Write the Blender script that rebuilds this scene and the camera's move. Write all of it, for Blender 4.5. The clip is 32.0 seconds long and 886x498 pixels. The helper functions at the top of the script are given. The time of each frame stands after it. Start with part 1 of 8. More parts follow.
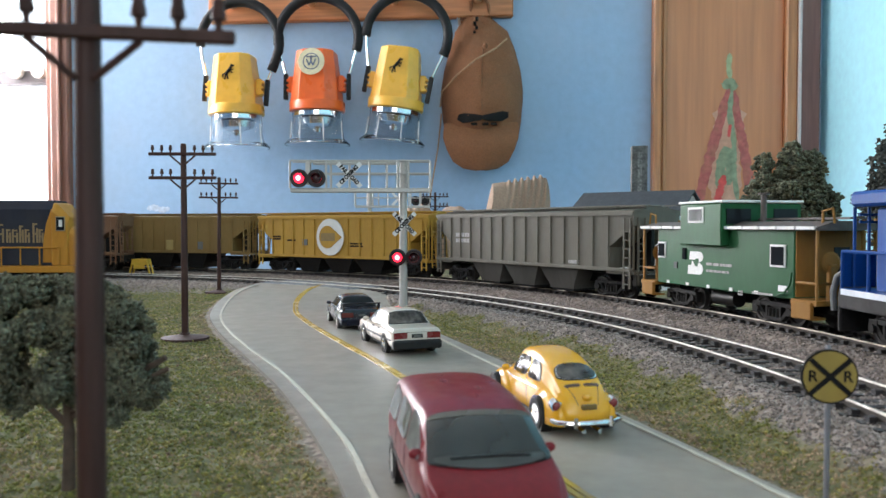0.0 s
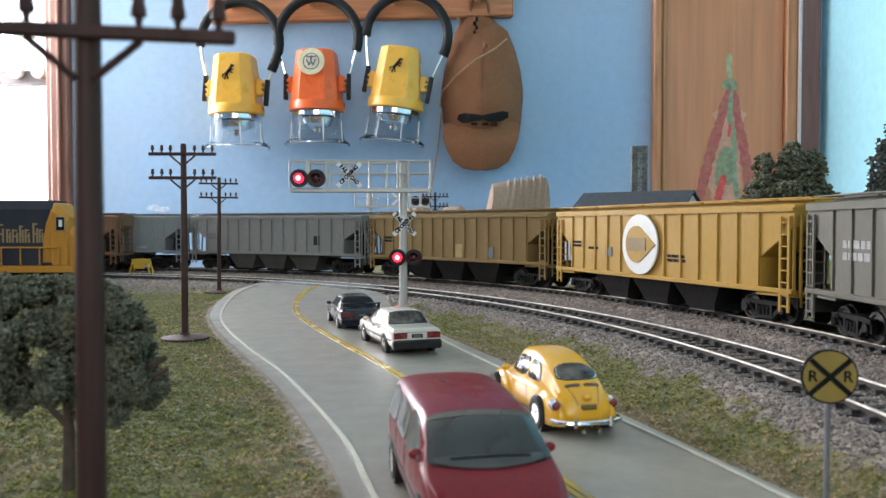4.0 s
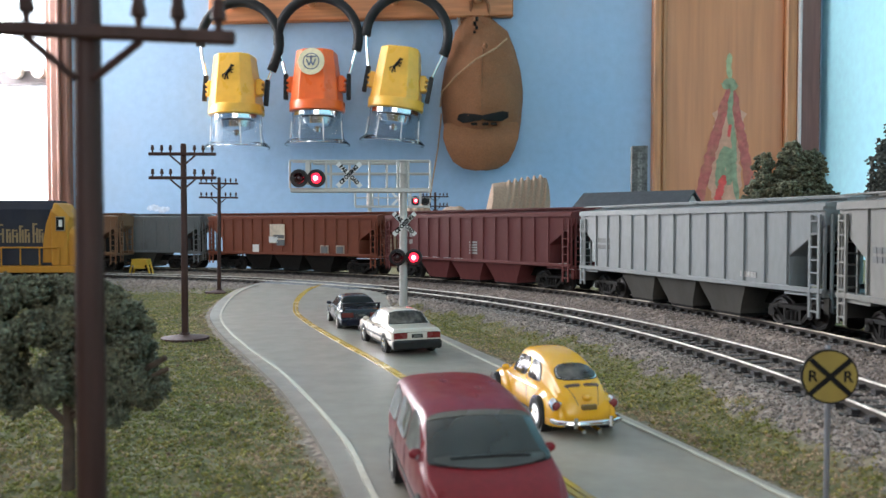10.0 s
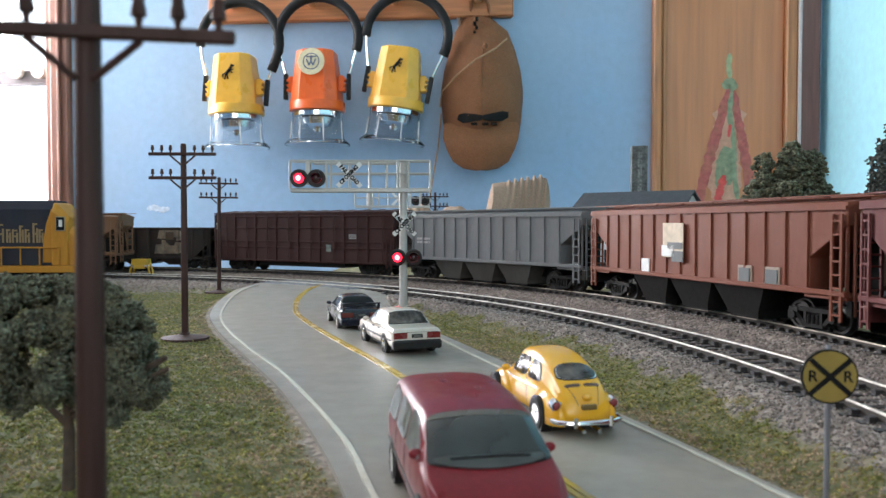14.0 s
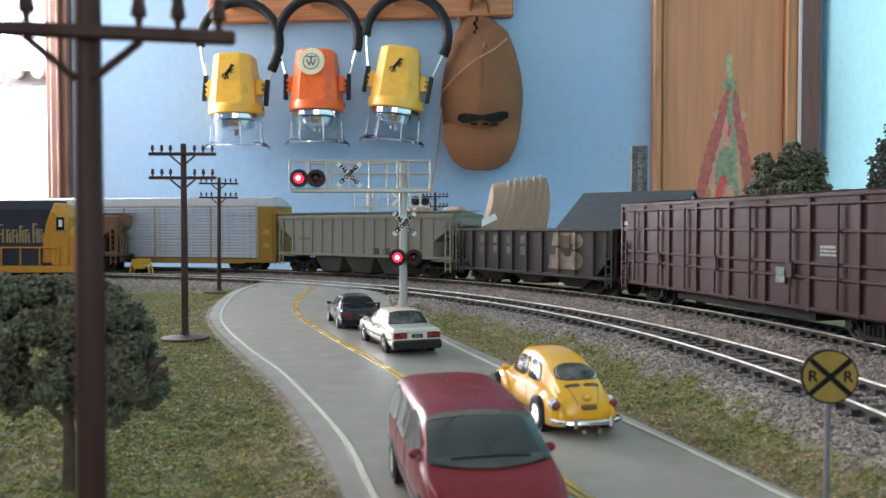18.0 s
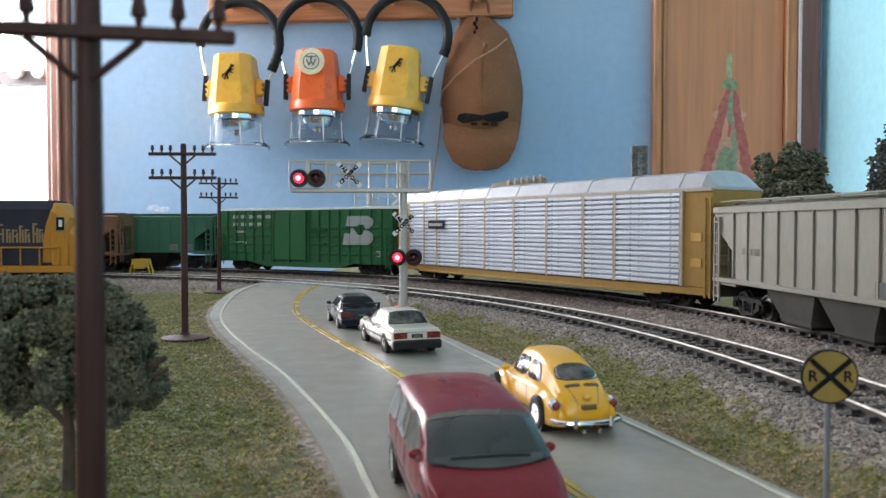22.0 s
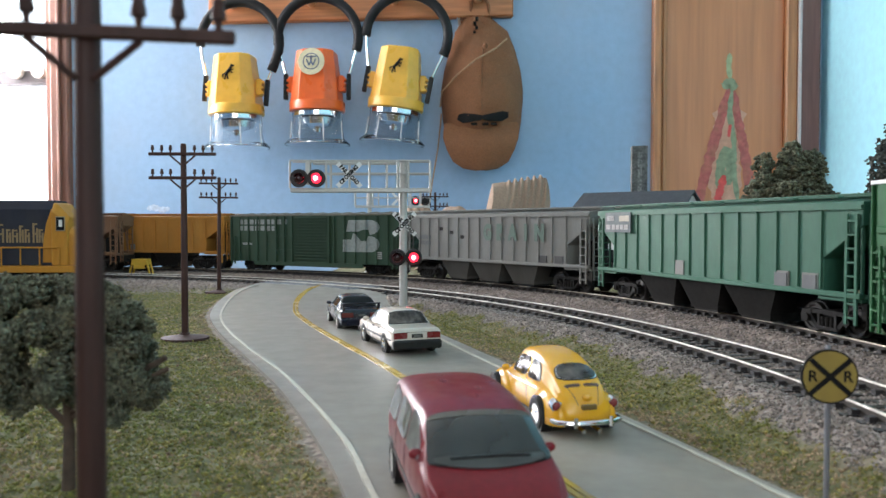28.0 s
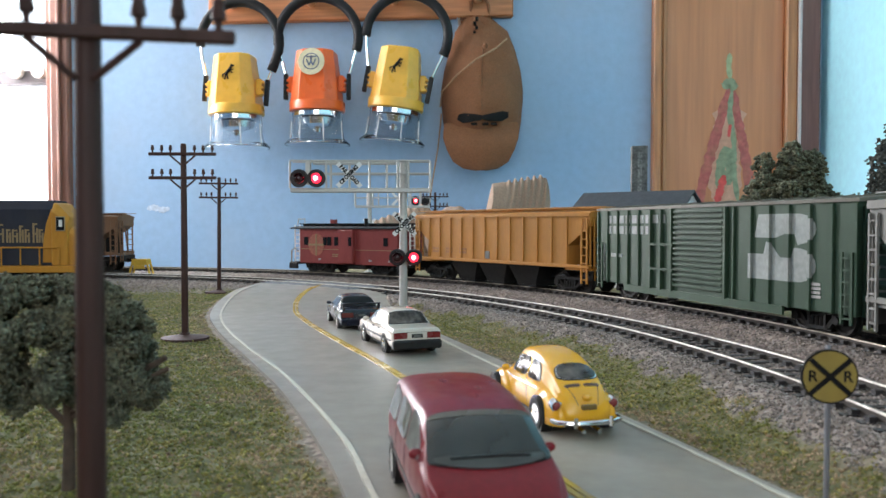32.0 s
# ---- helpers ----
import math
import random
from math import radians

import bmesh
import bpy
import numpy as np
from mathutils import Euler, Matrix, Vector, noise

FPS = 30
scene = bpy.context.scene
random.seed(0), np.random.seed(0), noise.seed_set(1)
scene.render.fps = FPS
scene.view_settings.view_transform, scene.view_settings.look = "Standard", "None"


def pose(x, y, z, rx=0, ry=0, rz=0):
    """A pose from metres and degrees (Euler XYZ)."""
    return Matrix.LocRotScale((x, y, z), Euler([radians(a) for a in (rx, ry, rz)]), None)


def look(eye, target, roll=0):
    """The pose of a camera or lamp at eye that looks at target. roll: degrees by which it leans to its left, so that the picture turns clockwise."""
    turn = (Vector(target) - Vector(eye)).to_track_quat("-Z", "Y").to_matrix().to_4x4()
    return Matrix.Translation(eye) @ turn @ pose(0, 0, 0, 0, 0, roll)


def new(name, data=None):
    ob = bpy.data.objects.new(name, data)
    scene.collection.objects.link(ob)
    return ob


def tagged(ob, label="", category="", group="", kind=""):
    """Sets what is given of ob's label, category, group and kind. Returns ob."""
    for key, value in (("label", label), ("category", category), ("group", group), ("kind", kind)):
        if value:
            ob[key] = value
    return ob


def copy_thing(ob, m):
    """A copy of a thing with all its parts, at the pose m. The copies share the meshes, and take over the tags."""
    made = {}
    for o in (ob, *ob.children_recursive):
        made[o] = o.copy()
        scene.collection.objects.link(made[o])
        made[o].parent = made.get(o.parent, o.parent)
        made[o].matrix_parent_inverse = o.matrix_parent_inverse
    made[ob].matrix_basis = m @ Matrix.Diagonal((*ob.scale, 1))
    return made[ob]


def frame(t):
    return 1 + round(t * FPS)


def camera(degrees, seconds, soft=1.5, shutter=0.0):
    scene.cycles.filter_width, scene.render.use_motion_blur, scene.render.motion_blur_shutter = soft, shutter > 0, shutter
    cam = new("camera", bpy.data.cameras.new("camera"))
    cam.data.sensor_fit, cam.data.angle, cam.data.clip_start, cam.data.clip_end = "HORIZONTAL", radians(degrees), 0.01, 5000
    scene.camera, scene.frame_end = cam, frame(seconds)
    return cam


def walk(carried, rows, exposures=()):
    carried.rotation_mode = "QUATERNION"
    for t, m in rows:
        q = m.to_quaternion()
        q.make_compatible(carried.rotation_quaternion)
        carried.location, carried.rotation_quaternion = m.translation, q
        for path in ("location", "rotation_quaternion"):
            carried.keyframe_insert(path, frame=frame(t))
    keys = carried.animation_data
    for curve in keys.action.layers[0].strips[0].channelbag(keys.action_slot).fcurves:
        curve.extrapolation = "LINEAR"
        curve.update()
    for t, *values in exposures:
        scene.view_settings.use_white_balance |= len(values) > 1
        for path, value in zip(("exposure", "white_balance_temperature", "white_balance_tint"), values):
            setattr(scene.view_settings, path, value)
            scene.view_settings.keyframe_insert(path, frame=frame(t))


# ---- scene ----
# ---- camera ----
EYE = 0.0392                     # eye height over the rail tops, which are z = 0
cam = camera(58.83, 32.0, soft=1.45)
HELD = look((0, 0, EYE), (0, 1, EYE - 0.02957))
cam.data.dof.use_dof, cam.data.dof.focus_distance, cam.data.dof.aperture_fstop = True, 0.45, 52.0
walk(cam, [(0.0, HELD), (32.0, HELD)], exposures=[(0.0, 0.03, 6500, 10), (19.5, 0.03, 6500, 10), (21.0, -0.08, 6500, 10), (22.5, -0.12, 6500, 10), (23.8, -0.24, 6500, 10), (25.2, -0.03, 6500, 10), (27.0, 0.03, 6500, 10), (32.0, 0.02, 6500, 10)])

# ---- daylight and rear fill ----
world = bpy.data.worlds.new("sky")
scene.world = world
world.use_nodes = True
sky = world.node_tree.nodes.new("ShaderNodeTexSky")
sky.sky_type, sky.sun_disc = "NISHITA", False
sky.sun_elevation, sky.sun_rotation = radians(38), radians(-40)
back = world.node_tree.nodes["Background"]
world.node_tree.links.new(sky.outputs[0], back.inputs[0])
back.inputs[1].default_value = 0.15


def window_light(name, at, to, w, h, power, colour=(0.985, 0.97, 0.955)):
    """An area lamp at one window opening."""
    d = bpy.data.lights.new(name, "AREA")
    d.shape, d.size, d.size_y, d.energy, d.color = "RECTANGLE", w, h, power, colour
    ob = new(name, d)
    ob.matrix_world = look(at, to)
    return ob


window_light("daylight_left", (-2.12, 0.95, 0.85), (0.75, 1.00, 0.15), 1.2, 0.8, 23, (0.985, 0.962, 0.968))
window_light("daylight_back", (-1.12, 1.66, 0.52), (0.2, 0.55, 0.05), 0.42, 0.85, 41, (0.975, 0.96, 0.985))
# added fill lamp behind the camera; its window is unseen
window_light("daylight_rear", (-0.05, -1.94, 0.75), (-0.25, 1.6, 0.05), 1.4, 1.0, 17.0, (1.0, 0.97, 0.935))

# ---- materials ----
MATS = {}


def mat(name, base, rough=0.6, metal=0.0, var=0.12, scale=300.0, bump=0.0, dark=None, dirt=0.0, dirt_scale=60.0,
        rand=0.0, island=0.0, coat=0.0, stretch=(1, 1, 1), emit=0.0, spec=0.5):
    """A painted or natural surface: fine grain, larger stains, relief, and piece-to-piece change."""
    if name in MATS:
        return MATS[name]
    m = bpy.data.materials.new(name)
    m.use_nodes = True
    nt = m.node_tree
    n, link = nt.nodes, nt.links.new
    b = n["Principled BSDF"]
    b.inputs["Roughness"].default_value = rough
    b.inputs["Metallic"].default_value = metal
    b.inputs["Coat Weight"].default_value = coat
    b.inputs["Coat Roughness"].default_value = 0.08
    b.inputs["Specular IOR Level"].default_value = spec
    tc = n.new("ShaderNodeTexCoord")
    mp = n.new("ShaderNodeMapping")
    mp.inputs["Scale"].default_value = stretch
    link(tc.outputs["Object"], mp.inputs[0])

    def noise_at(s, detail=4.0):
        t = n.new("ShaderNodeTexNoise")
        t.inputs["Scale"].default_value, t.inputs["Detail"].default_value = s, detail
        link(mp.outputs[0], t.inputs["Vector"])
        return t.outputs["Fac"]

    def mixed(fac, a, c):
        x = n.new("ShaderNodeMix")
        x.data_type = "RGBA"
        if isinstance(fac, float):
            x.inputs[0].default_value = fac
        else:
            link(fac, x.inputs[0])
        for i, v in ((6, a), (7, c)):
            if isinstance(v, tuple):
                x.inputs[i].default_value = (*v, 1)
            else:
                link(v, x.inputs[i])
        return x.outputs[2]

    def ranged(v, lo, hi, a=0.0, c=1.0):
        r = n.new("ShaderNodeMapRange")
        r.inputs[1].default_value, r.inputs[2].default_value = lo, hi
        r.inputs[3].default_value, r.inputs[4].default_value = a, c
        link(v, r.inputs[0])
        return r.outputs[0]

    grain = noise_at(scale)
    lo = tuple(max(0, c * (1 - var)) for c in base)
    hi = tuple(min(1, c * (1 + var)) for c in base)
    col = mixed(ranged(grain, 0.3, 0.7), lo, hi)
    if dirt:
        big = noise_at(dirt_scale, 6.0)
        col = mixed(ranged(big, 0.45, 0.75, 0.0, dirt), col, dark or tuple(c * 0.35 for c in base))
    for amount, node, out in ((rand, "ShaderNodeObjectInfo", "Random"), (island, "ShaderNodeNewGeometry", "Random Per Island")):
        if amount:
            r = n.new(node).outputs[out]
            h = n.new("ShaderNodeHueSaturation")
            link(ranged(r, 0, 1, 1 - amount, 1 + amount), h.inputs["Value"])
            link(col, h.inputs["Color"])
            col = h.outputs[0]
    link(col, b.inputs["Base Color"])
    link(ranged(noise_at(scale * 0.3), 0.3, 0.7, max(0.02, rough - 0.08), min(1, rough + 0.08)), b.inputs["Roughness"])
    if bump:
        bp = n.new("ShaderNodeBump")
        bp.inputs["Strength"].default_value, bp.inputs["Distance"].default_value = 0.8, bump
        link(grain, bp.inputs["Height"])
        link(bp.outputs[0], b.inputs["Normal"])
    if emit:
        b.inputs["Emission Color"].default_value = (*base, 1)
        b.inputs["Emission Strength"].default_value = emit
    MATS[name] = m
    return m


def clear(name, tint=(1, 1, 1), rough=0.02, ior=1.45):
    """Clear plastic or glass."""
    if name not in MATS:
        m = bpy.data.materials.new(name)
        m.use_nodes = True
        b = m.node_tree.nodes["Principled BSDF"]
        b.inputs["Base Color"].default_value = (*tint, 1)
        b.inputs["Roughness"].default_value = rough
        b.inputs["Transmission Weight"].default_value = 1.0
        b.inputs["IOR"].default_value = ior
        MATS[name] = m
    return MATS[name]


def paint(name, c, rough=0.55, dirt=0.35, dark=None):
    return mat(name, c, rough, var=0.07, scale=500, dirt=dirt, dirt_scale=45, dark=dark or tuple(0.45 * v + 0.01 for v in c),
               bump=0.00004, stretch=(1, 1, 0.35), spec=0.22)


WALL = mat("blue_wall_paint", (0.285, 0.425, 0.600), 0.75, var=0.05, scale=60, bump=0.0006, dirt=0.8, dirt_scale=2.6, dark=(0.335, 0.410, 0.505))
# the same wall blue, with the window's light put into a brighter colour
WALL_E = mat("window_lit_wall_paint", (0.44, 0.84, 0.98), 0.55, var=0.05, scale=60, bump=0.0012, dirt=0.3, dirt_scale=5.0, dark=(0.38, 0.77, 0.94))
WOOD = mat("varnished_oak", (0.40, 0.165, 0.065), 0.42, var=0.28, scale=28, bump=0.0002, dirt=0.3, dirt_scale=7, stretch=(6, 6, 0.35), dark=(0.30, 0.13, 0.05))
WOOD_LIGHT = mat("varnished_door_veneer", (0.49, 0.19, 0.080), 0.40, var=0.16, scale=16, bump=0.0001, dirt=0.35, dirt_scale=5, stretch=(5, 5, 0.25), dark=(0.43, 0.165, 0.068))
RACK_WOOD = mat("rack_pine", (0.42, 0.16, 0.06), 0.5, var=0.25, scale=30, stretch=(0.3, 5, 5))
WHITE = mat("white_paint", (0.80, 0.80, 0.78), 0.5, var=0.04, scale=80, dirt=0.15, dirt_scale=8)
FLOOR = mat("room_carpet", (0.25, 0.22, 0.19), 0.95, var=0.25, scale=220, bump=0.003, dirt=0.3, dirt_scale=4)
FOAM_EDGE = mat("table_plywood", (0.42, 0.30, 0.18), 0.8, var=0.2, scale=50, stretch=(1, 1, 8))
RAIL_M = mat("nickel_silver_rail", (0.52, 0.49, 0.43), 0.50, 0.30, var=0.2, scale=900, dirt=0.95, dirt_scale=220, dark=(0.22, 0.19, 0.16))
RAIL_OLD = mat("weathered_rail", (0.050, 0.042, 0.036), 0.8, 0.0, var=0.2, scale=900)
TIE = mat("black_plastic_tie", (0.020, 0.018, 0.019), 0.46, var=0.3, scale=1500, rand=0.3)
POLE = mat("brown_plastic_pole", (0.048, 0.022, 0.018), 0.6, var=0.25, scale=700, stretch=(1, 1, 0.1), spec=0.2)
SILVER = mat("silver_painted_plastic", (0.42, 0.41, 0.385), 0.45, 0.2, var=0.08, scale=700)
BLACK = mat("black_plastic", (0.012, 0.012, 0.013), 0.45, var=0.2, scale=600, spec=0.3)
DARK_STEEL = mat("blackened_steel", (0.011, 0.0105, 0.010), 0.46, 0.0, var=0.3, scale=500, dirt=0.3, dirt_scale=90, dark=(0.020, 0.017, 0.015), spec=0.14)
WHEEL_M = mat("wheel_steel", (0.035, 0.032, 0.030), 0.45, 0.4, var=0.2, scale=800)
CHROME = mat("chrome_plating", (0.75, 0.75, 0.75), 0.12, 1.0, var=0.03, scale=300)
LETTER_W = mat("white_lettering", (0.72, 0.72, 0.70), 0.6, var=0.08, scale=900)
LETTER_K = mat("black_lettering", (0.010, 0.010, 0.010), 0.7, spec=0.12)
LETTER_G = mat("green_lettering", (0.075, 0.13, 0.100), 0.6, var=0.2, scale=900)
LETTER_Y = mat("gold_lettering", (0.26, 0.175, 0.085), 0.6, var=0.1, scale=900)
LAMP_ON = mat("lit_red_bulb", (1.0, 0.02, 0.05), 0.3, emit=3.0, var=0.0)
LAMP_CORE = mat("lit_bulb_core", (1.0, 0.38, 0.40), 0.3, emit=4.0, var=0.0)
LAMP_OFF = mat("dark_red_lens", (0.030, 0.008, 0.010), 0.25, var=0.1)
ASPHALT = mat("grey_road_styrene", (0.262, 0.245, 0.208), 0.36, var=0.05, scale=400, bump=0.00002, dirt=0.22, dirt_scale=22, dark=(0.16, 0.16, 0.155))
LINE_W = mat("white_road_line", (0.52, 0.50, 0.42), 0.5, var=0.12, scale=700, dirt=0.3, dirt_scale=150, dark=(0.33, 0.33, 0.32))
LINE_Y = mat("yellow_road_line", (0.52, 0.35, 0.06), 0.24, var=0.15, scale=420, bump=0.0006, dirt=0.85, dirt_scale=130, dark=(0.30, 0.27, 0.17))
# pale blotches paint streaks of light into the dark glazing
GLASS_CAR = mat("light_streaked_glazing", (0.020, 0.019, 0.019), 0.16, var=0.35, scale=160, dirt=0.9, dirt_scale=230, dark=(0.17, 0.15, 0.135), spec=0.4)
# opaque pale colour stands for light seen through the windows
GLASS_PALE = mat("pale_car_glazing", (0.17, 0.18, 0.18), 0.06, var=0.35, scale=200, dirt=0.6, dirt_scale=150, dark=(0.42, 0.43, 0.43), spec=0.6)
GLASS_DARK = mat("dark_window_glazing", (0.014, 0.017, 0.020), 0.10, var=0.1, scale=100, spec=0.14)
RUBBER = mat("tyre_rubber", (0.018, 0.018, 0.019), 0.7, var=0.15, scale=900)

# ---- mesh helpers ----


def slab(bm, x0, x1, y0, y1, z0, z1, m=None):
    """A box between two corners, turned by m if given. Returns its vertices."""
    v = [bm.verts.new((x, y, z)) for x in (x0, x1) for y in (y0, y1) for z in (z0, z1)]
    for f in ((0, 1, 3, 2), (4, 6, 7, 5), (0, 4, 5, 1), (2, 3, 7, 6), (0, 2, 6, 4), (1, 5, 7, 3)):
        bm.faces.new([v[i] for i in f])
    if m is not None:
        for q in v:
            q.co = m @ q.co
    return v


def rod(bm, p, q, r, seg=8, r2=None):
    """A round bar from p to q."""
    p, q = Vector(p), Vector(q)
    turn = (q - p).to_track_quat("Z", "Y").to_matrix()
    rings = []
    for c, rad in ((p, r), (q, r if r2 is None else r2)):
        rings.append([bm.verts.new(c + turn @ Vector((rad * math.cos(k * math.tau / seg), rad * math.sin(k * math.tau / seg), 0))) for k in range(seg)])
    for k in range(seg):
        bm.faces.new((rings[0][k], rings[0][(k + 1) % seg], rings[1][(k + 1) % seg], rings[1][k]))
    bm.faces.new(rings[0][::-1])
    bm.faces.new(rings[1])


def loft(bm, rings, close=True, caps=True):
    """Skin over rings of equal count. Returns the vertex rows."""
    rows = [[bm.verts.new(p) for p in r] for r in rings]
    n = len(rows[0])
    for a, b in zip(rows, rows[1:]):
        for k in range(n if close else n - 1):
            bm.faces.new((a[k], a[(k + 1) % n], b[(k + 1) % n], b[k]))
    if caps:
        bm.faces.new(rows[0][::-1])
        bm.faces.new(rows[-1])
    return rows


def tube(bm, pts, r, seg=8):
    """A bent round bar along points."""
    pts = [Vector(p) for p in pts]
    rings, side = [], None
    for i, p in enumerate(pts):
        d = (pts[min(i + 1, len(pts) - 1)] - pts[max(i - 1, 0)]).normalized()
        if side is None:
            side = d.orthogonal()
        side = (side - d * side.dot(d)).normalized()
        up = d.cross(side)
        rings.append([p + r * (side * math.cos(k * math.tau / seg) + up * math.sin(k * math.tau / seg)) for k in range(seg)])
    loft(bm, rings)


def extrude_xz(bm, poly, y0, y1):
    """A polygon in x and z, thick from y0 to y1."""
    a = [bm.verts.new((x, y0, z)) for x, z in poly]
    b = [bm.verts.new((x, y1, z)) for x, z in poly]
    bm.faces.new(a)
    bm.faces.new(b[::-1])
    for i in range(len(poly)):
        j = (i + 1) % len(poly)
        bm.faces.new((a[j], a[i], b[i], b[j]))


def lathe(bm, prof, seg=24, at=(0, 0, 0), m=None):
    """A turned form from (radius, z) pairs."""
    rings = []
    for r, z in prof:
        ring = [Vector((r * math.cos(k * math.tau / seg), r * math.sin(k * math.tau / seg), z)) for k in range(seg)]
        rings.append([(m @ p if m is not None else p) + Vector(at) for p in ring])
    loft(bm, rings)


def mesh_of(bm, name, smooth=False, bevel=0.0):
    bmesh.ops.recalc_face_normals(bm, faces=bm.faces)
    if bevel:
        sharp = [e for e in bm.edges if len(e.link_faces) == 2 and e.calc_face_angle() > 0.6]
        bmesh.ops.bevel(bm, geom=sharp, offset=bevel, segments=1, affect="EDGES", clamp_overlap=True)
    me = bpy.data.meshes.new(name)
    bm.to_mesh(me)
    bm.free()
    if smooth:
        me.shade_smooth()
        me.set_sharp_from_angle(angle=radians(38))
    return me


def thing(name, label, category, m=None, group="", kind=""):
    """A top-level empty at a thing's base."""
    ob = tagged(new(name), label, category, group, kind)
    ob.empty_display_size = 0.01
    if m is not None:
        ob.matrix_world = m
    return ob


def part(name, bm, material, parent, label="", smooth=False, bevel=0.0, at=None):
    """One mesh under a thing or part. bm may be a mesh that is shared."""
    me = bm if isinstance(bm, bpy.types.Mesh) else mesh_of(bm, name, smooth, bevel)
    if not me.materials:
        me.materials.append(material)
    ob = new(name, me)
    ob.parent = parent
    if at is not None:
        ob.matrix_basis = at
    return tagged(ob, label)


def boxes(name, material, parent, *bs, label="", bevel=0.0, at=None):
    bm = bmesh.new()
    for b in bs:
        slab(bm, *b)
    return part(name, bm, material, parent, label, bevel=bevel, at=at)


def rods(name, material, parent, *rs, label="", seg=6):
    bm = bmesh.new()
    for p, q, r in rs:
        rod(bm, p, q, r, seg)
    return part(name, bm, material, parent, label, smooth=True)


def words(text, size, material, parent, m, label="", name="lettering", stretch=1.0, bold=0.02):
    """Flat raised lettering in the built-in font, centred."""
    cu = bpy.data.curves.new(name, "FONT")
    cu.body, cu.size, cu.align_x, cu.align_y, cu.extrude, cu.offset = text, size, "CENTER", "CENTER", size * 0.01, size * bold
    tmp = bpy.data.objects.new(name, cu)
    me = bpy.data.meshes.new_from_object(tmp)
    bpy.data.objects.remove(tmp)
    me.materials.clear()
    me.materials.append(material)
    me.transform(Matrix.Diagonal((stretch, 1, 1, 1)))
    ob = new(name, me)
    ob.parent = parent
    ob.matrix_basis = m
    return tagged(ob, label)


def tuft_mesh(name, pts, sizes, seed, squash=0.8):
    """Many small uneven lumps joined into one mesh: foliage, turf or gravel."""
    rng = np.random.default_rng(seed)
    pts, sizes = np.asarray(pts, float), np.asarray(sizes, float)
    base = np.array([(1, 0, 0), (-1, 0, 0), (0, 1, 0), (0, -1, 0), (0, 0, 1), (0, 0, -1)], float)
    tri = np.array([(0, 2, 4), (2, 1, 4), (1, 3, 4), (3, 0, 4), (2, 0, 5), (1, 2, 5), (3, 1, 5), (0, 3, 5)])
    k = len(pts)
    a, b, c = (rng.uniform(0, math.tau, k) for _ in range(3))
    ca, sa, cb, sb, cc, sc = np.cos(a), np.sin(a), np.cos(b), np.sin(b), np.cos(c), np.sin(c)
    rot = np.empty((k, 3, 3))
    rot[:, 0, 0], rot[:, 0, 1], rot[:, 0, 2] = ca * cb, ca * sb * sc - sa * cc, ca * sb * cc + sa * sc
    rot[:, 1, 0], rot[:, 1, 1], rot[:, 1, 2] = sa * cb, sa * sb * sc + ca * cc, sa * sb * cc - ca * sc
    rot[:, 2, 0], rot[:, 2, 1], rot[:, 2, 2] = -sb, cb * sc, cb * cc
    v = base[None] * rng.uniform(0.55, 1.25, (k, 6, 1))
    v = np.einsum("kij,kpj->kpi", rot, v) * sizes[:, None, None]
    v[:, :, 2] *= squash
    v = (v + pts[:, None, :]).reshape(-1, 3)
    f = (tri[None] + 6 * np.arange(k)[:, None, None]).reshape(-1, 3)
    me = bpy.data.meshes.new(name)
    me.vertices.add(len(v))
    me.vertices.foreach_set("co", v.ravel())
    me.loops.add(len(f) * 3)
    me.loops.foreach_set("vertex_index", f.ravel())
    me.polygons.add(len(f))
    me.polygons.foreach_set("loop_start", np.arange(len(f)) * 3)
    me.update(calc_edges=True)
    return me


# ---- the plan: two railway ovals, one road ----
OUTER = dict(cx=-0.3985, cy=0.2031, r=0.5548, st=0.45)
INNER = dict(cx=-0.4093, cy=0.1516, r=0.5109, st=0.40)
GROUND = -0.0095
GAUGE = 0.0089


def on_loop(lp, s, off=0.0):
    """Place and heading at s metres along an oval; s = 0 where the right-hand straight begins. off: to the left of travel."""
    cx, cy, r, st = lp["cx"], lp["cy"], lp["r"], lp["st"]
    total = math.tau * r + 2 * st
    s = (s + math.pi * r) % total - math.pi * r
    q = r + off
    if s <= 0:
        a = -s / r
        return cx + q * math.cos(a), cy + q * math.sin(a), a - math.pi / 2
    if s <= st:
        return cx + q, cy - s, -math.pi / 2
    if s <= st + math.pi * r:
        a = -(s - st) / r
        return cx + q * math.cos(a), cy - st + q * math.sin(a), a - math.pi / 2
    return cx - q, cy - st + s - st - math.pi * r, math.pi / 2


def off_loop(lp, x, y):
    """How far outside an oval's centre line a place lies (inside is negative)."""
    yy = np.where(y > lp["cy"], y - lp["cy"], np.where(y < lp["cy"] - lp["st"], y - lp["cy"] + lp["st"], 0.0))
    return np.hypot(x - lp["cx"], yy) - lp["r"]


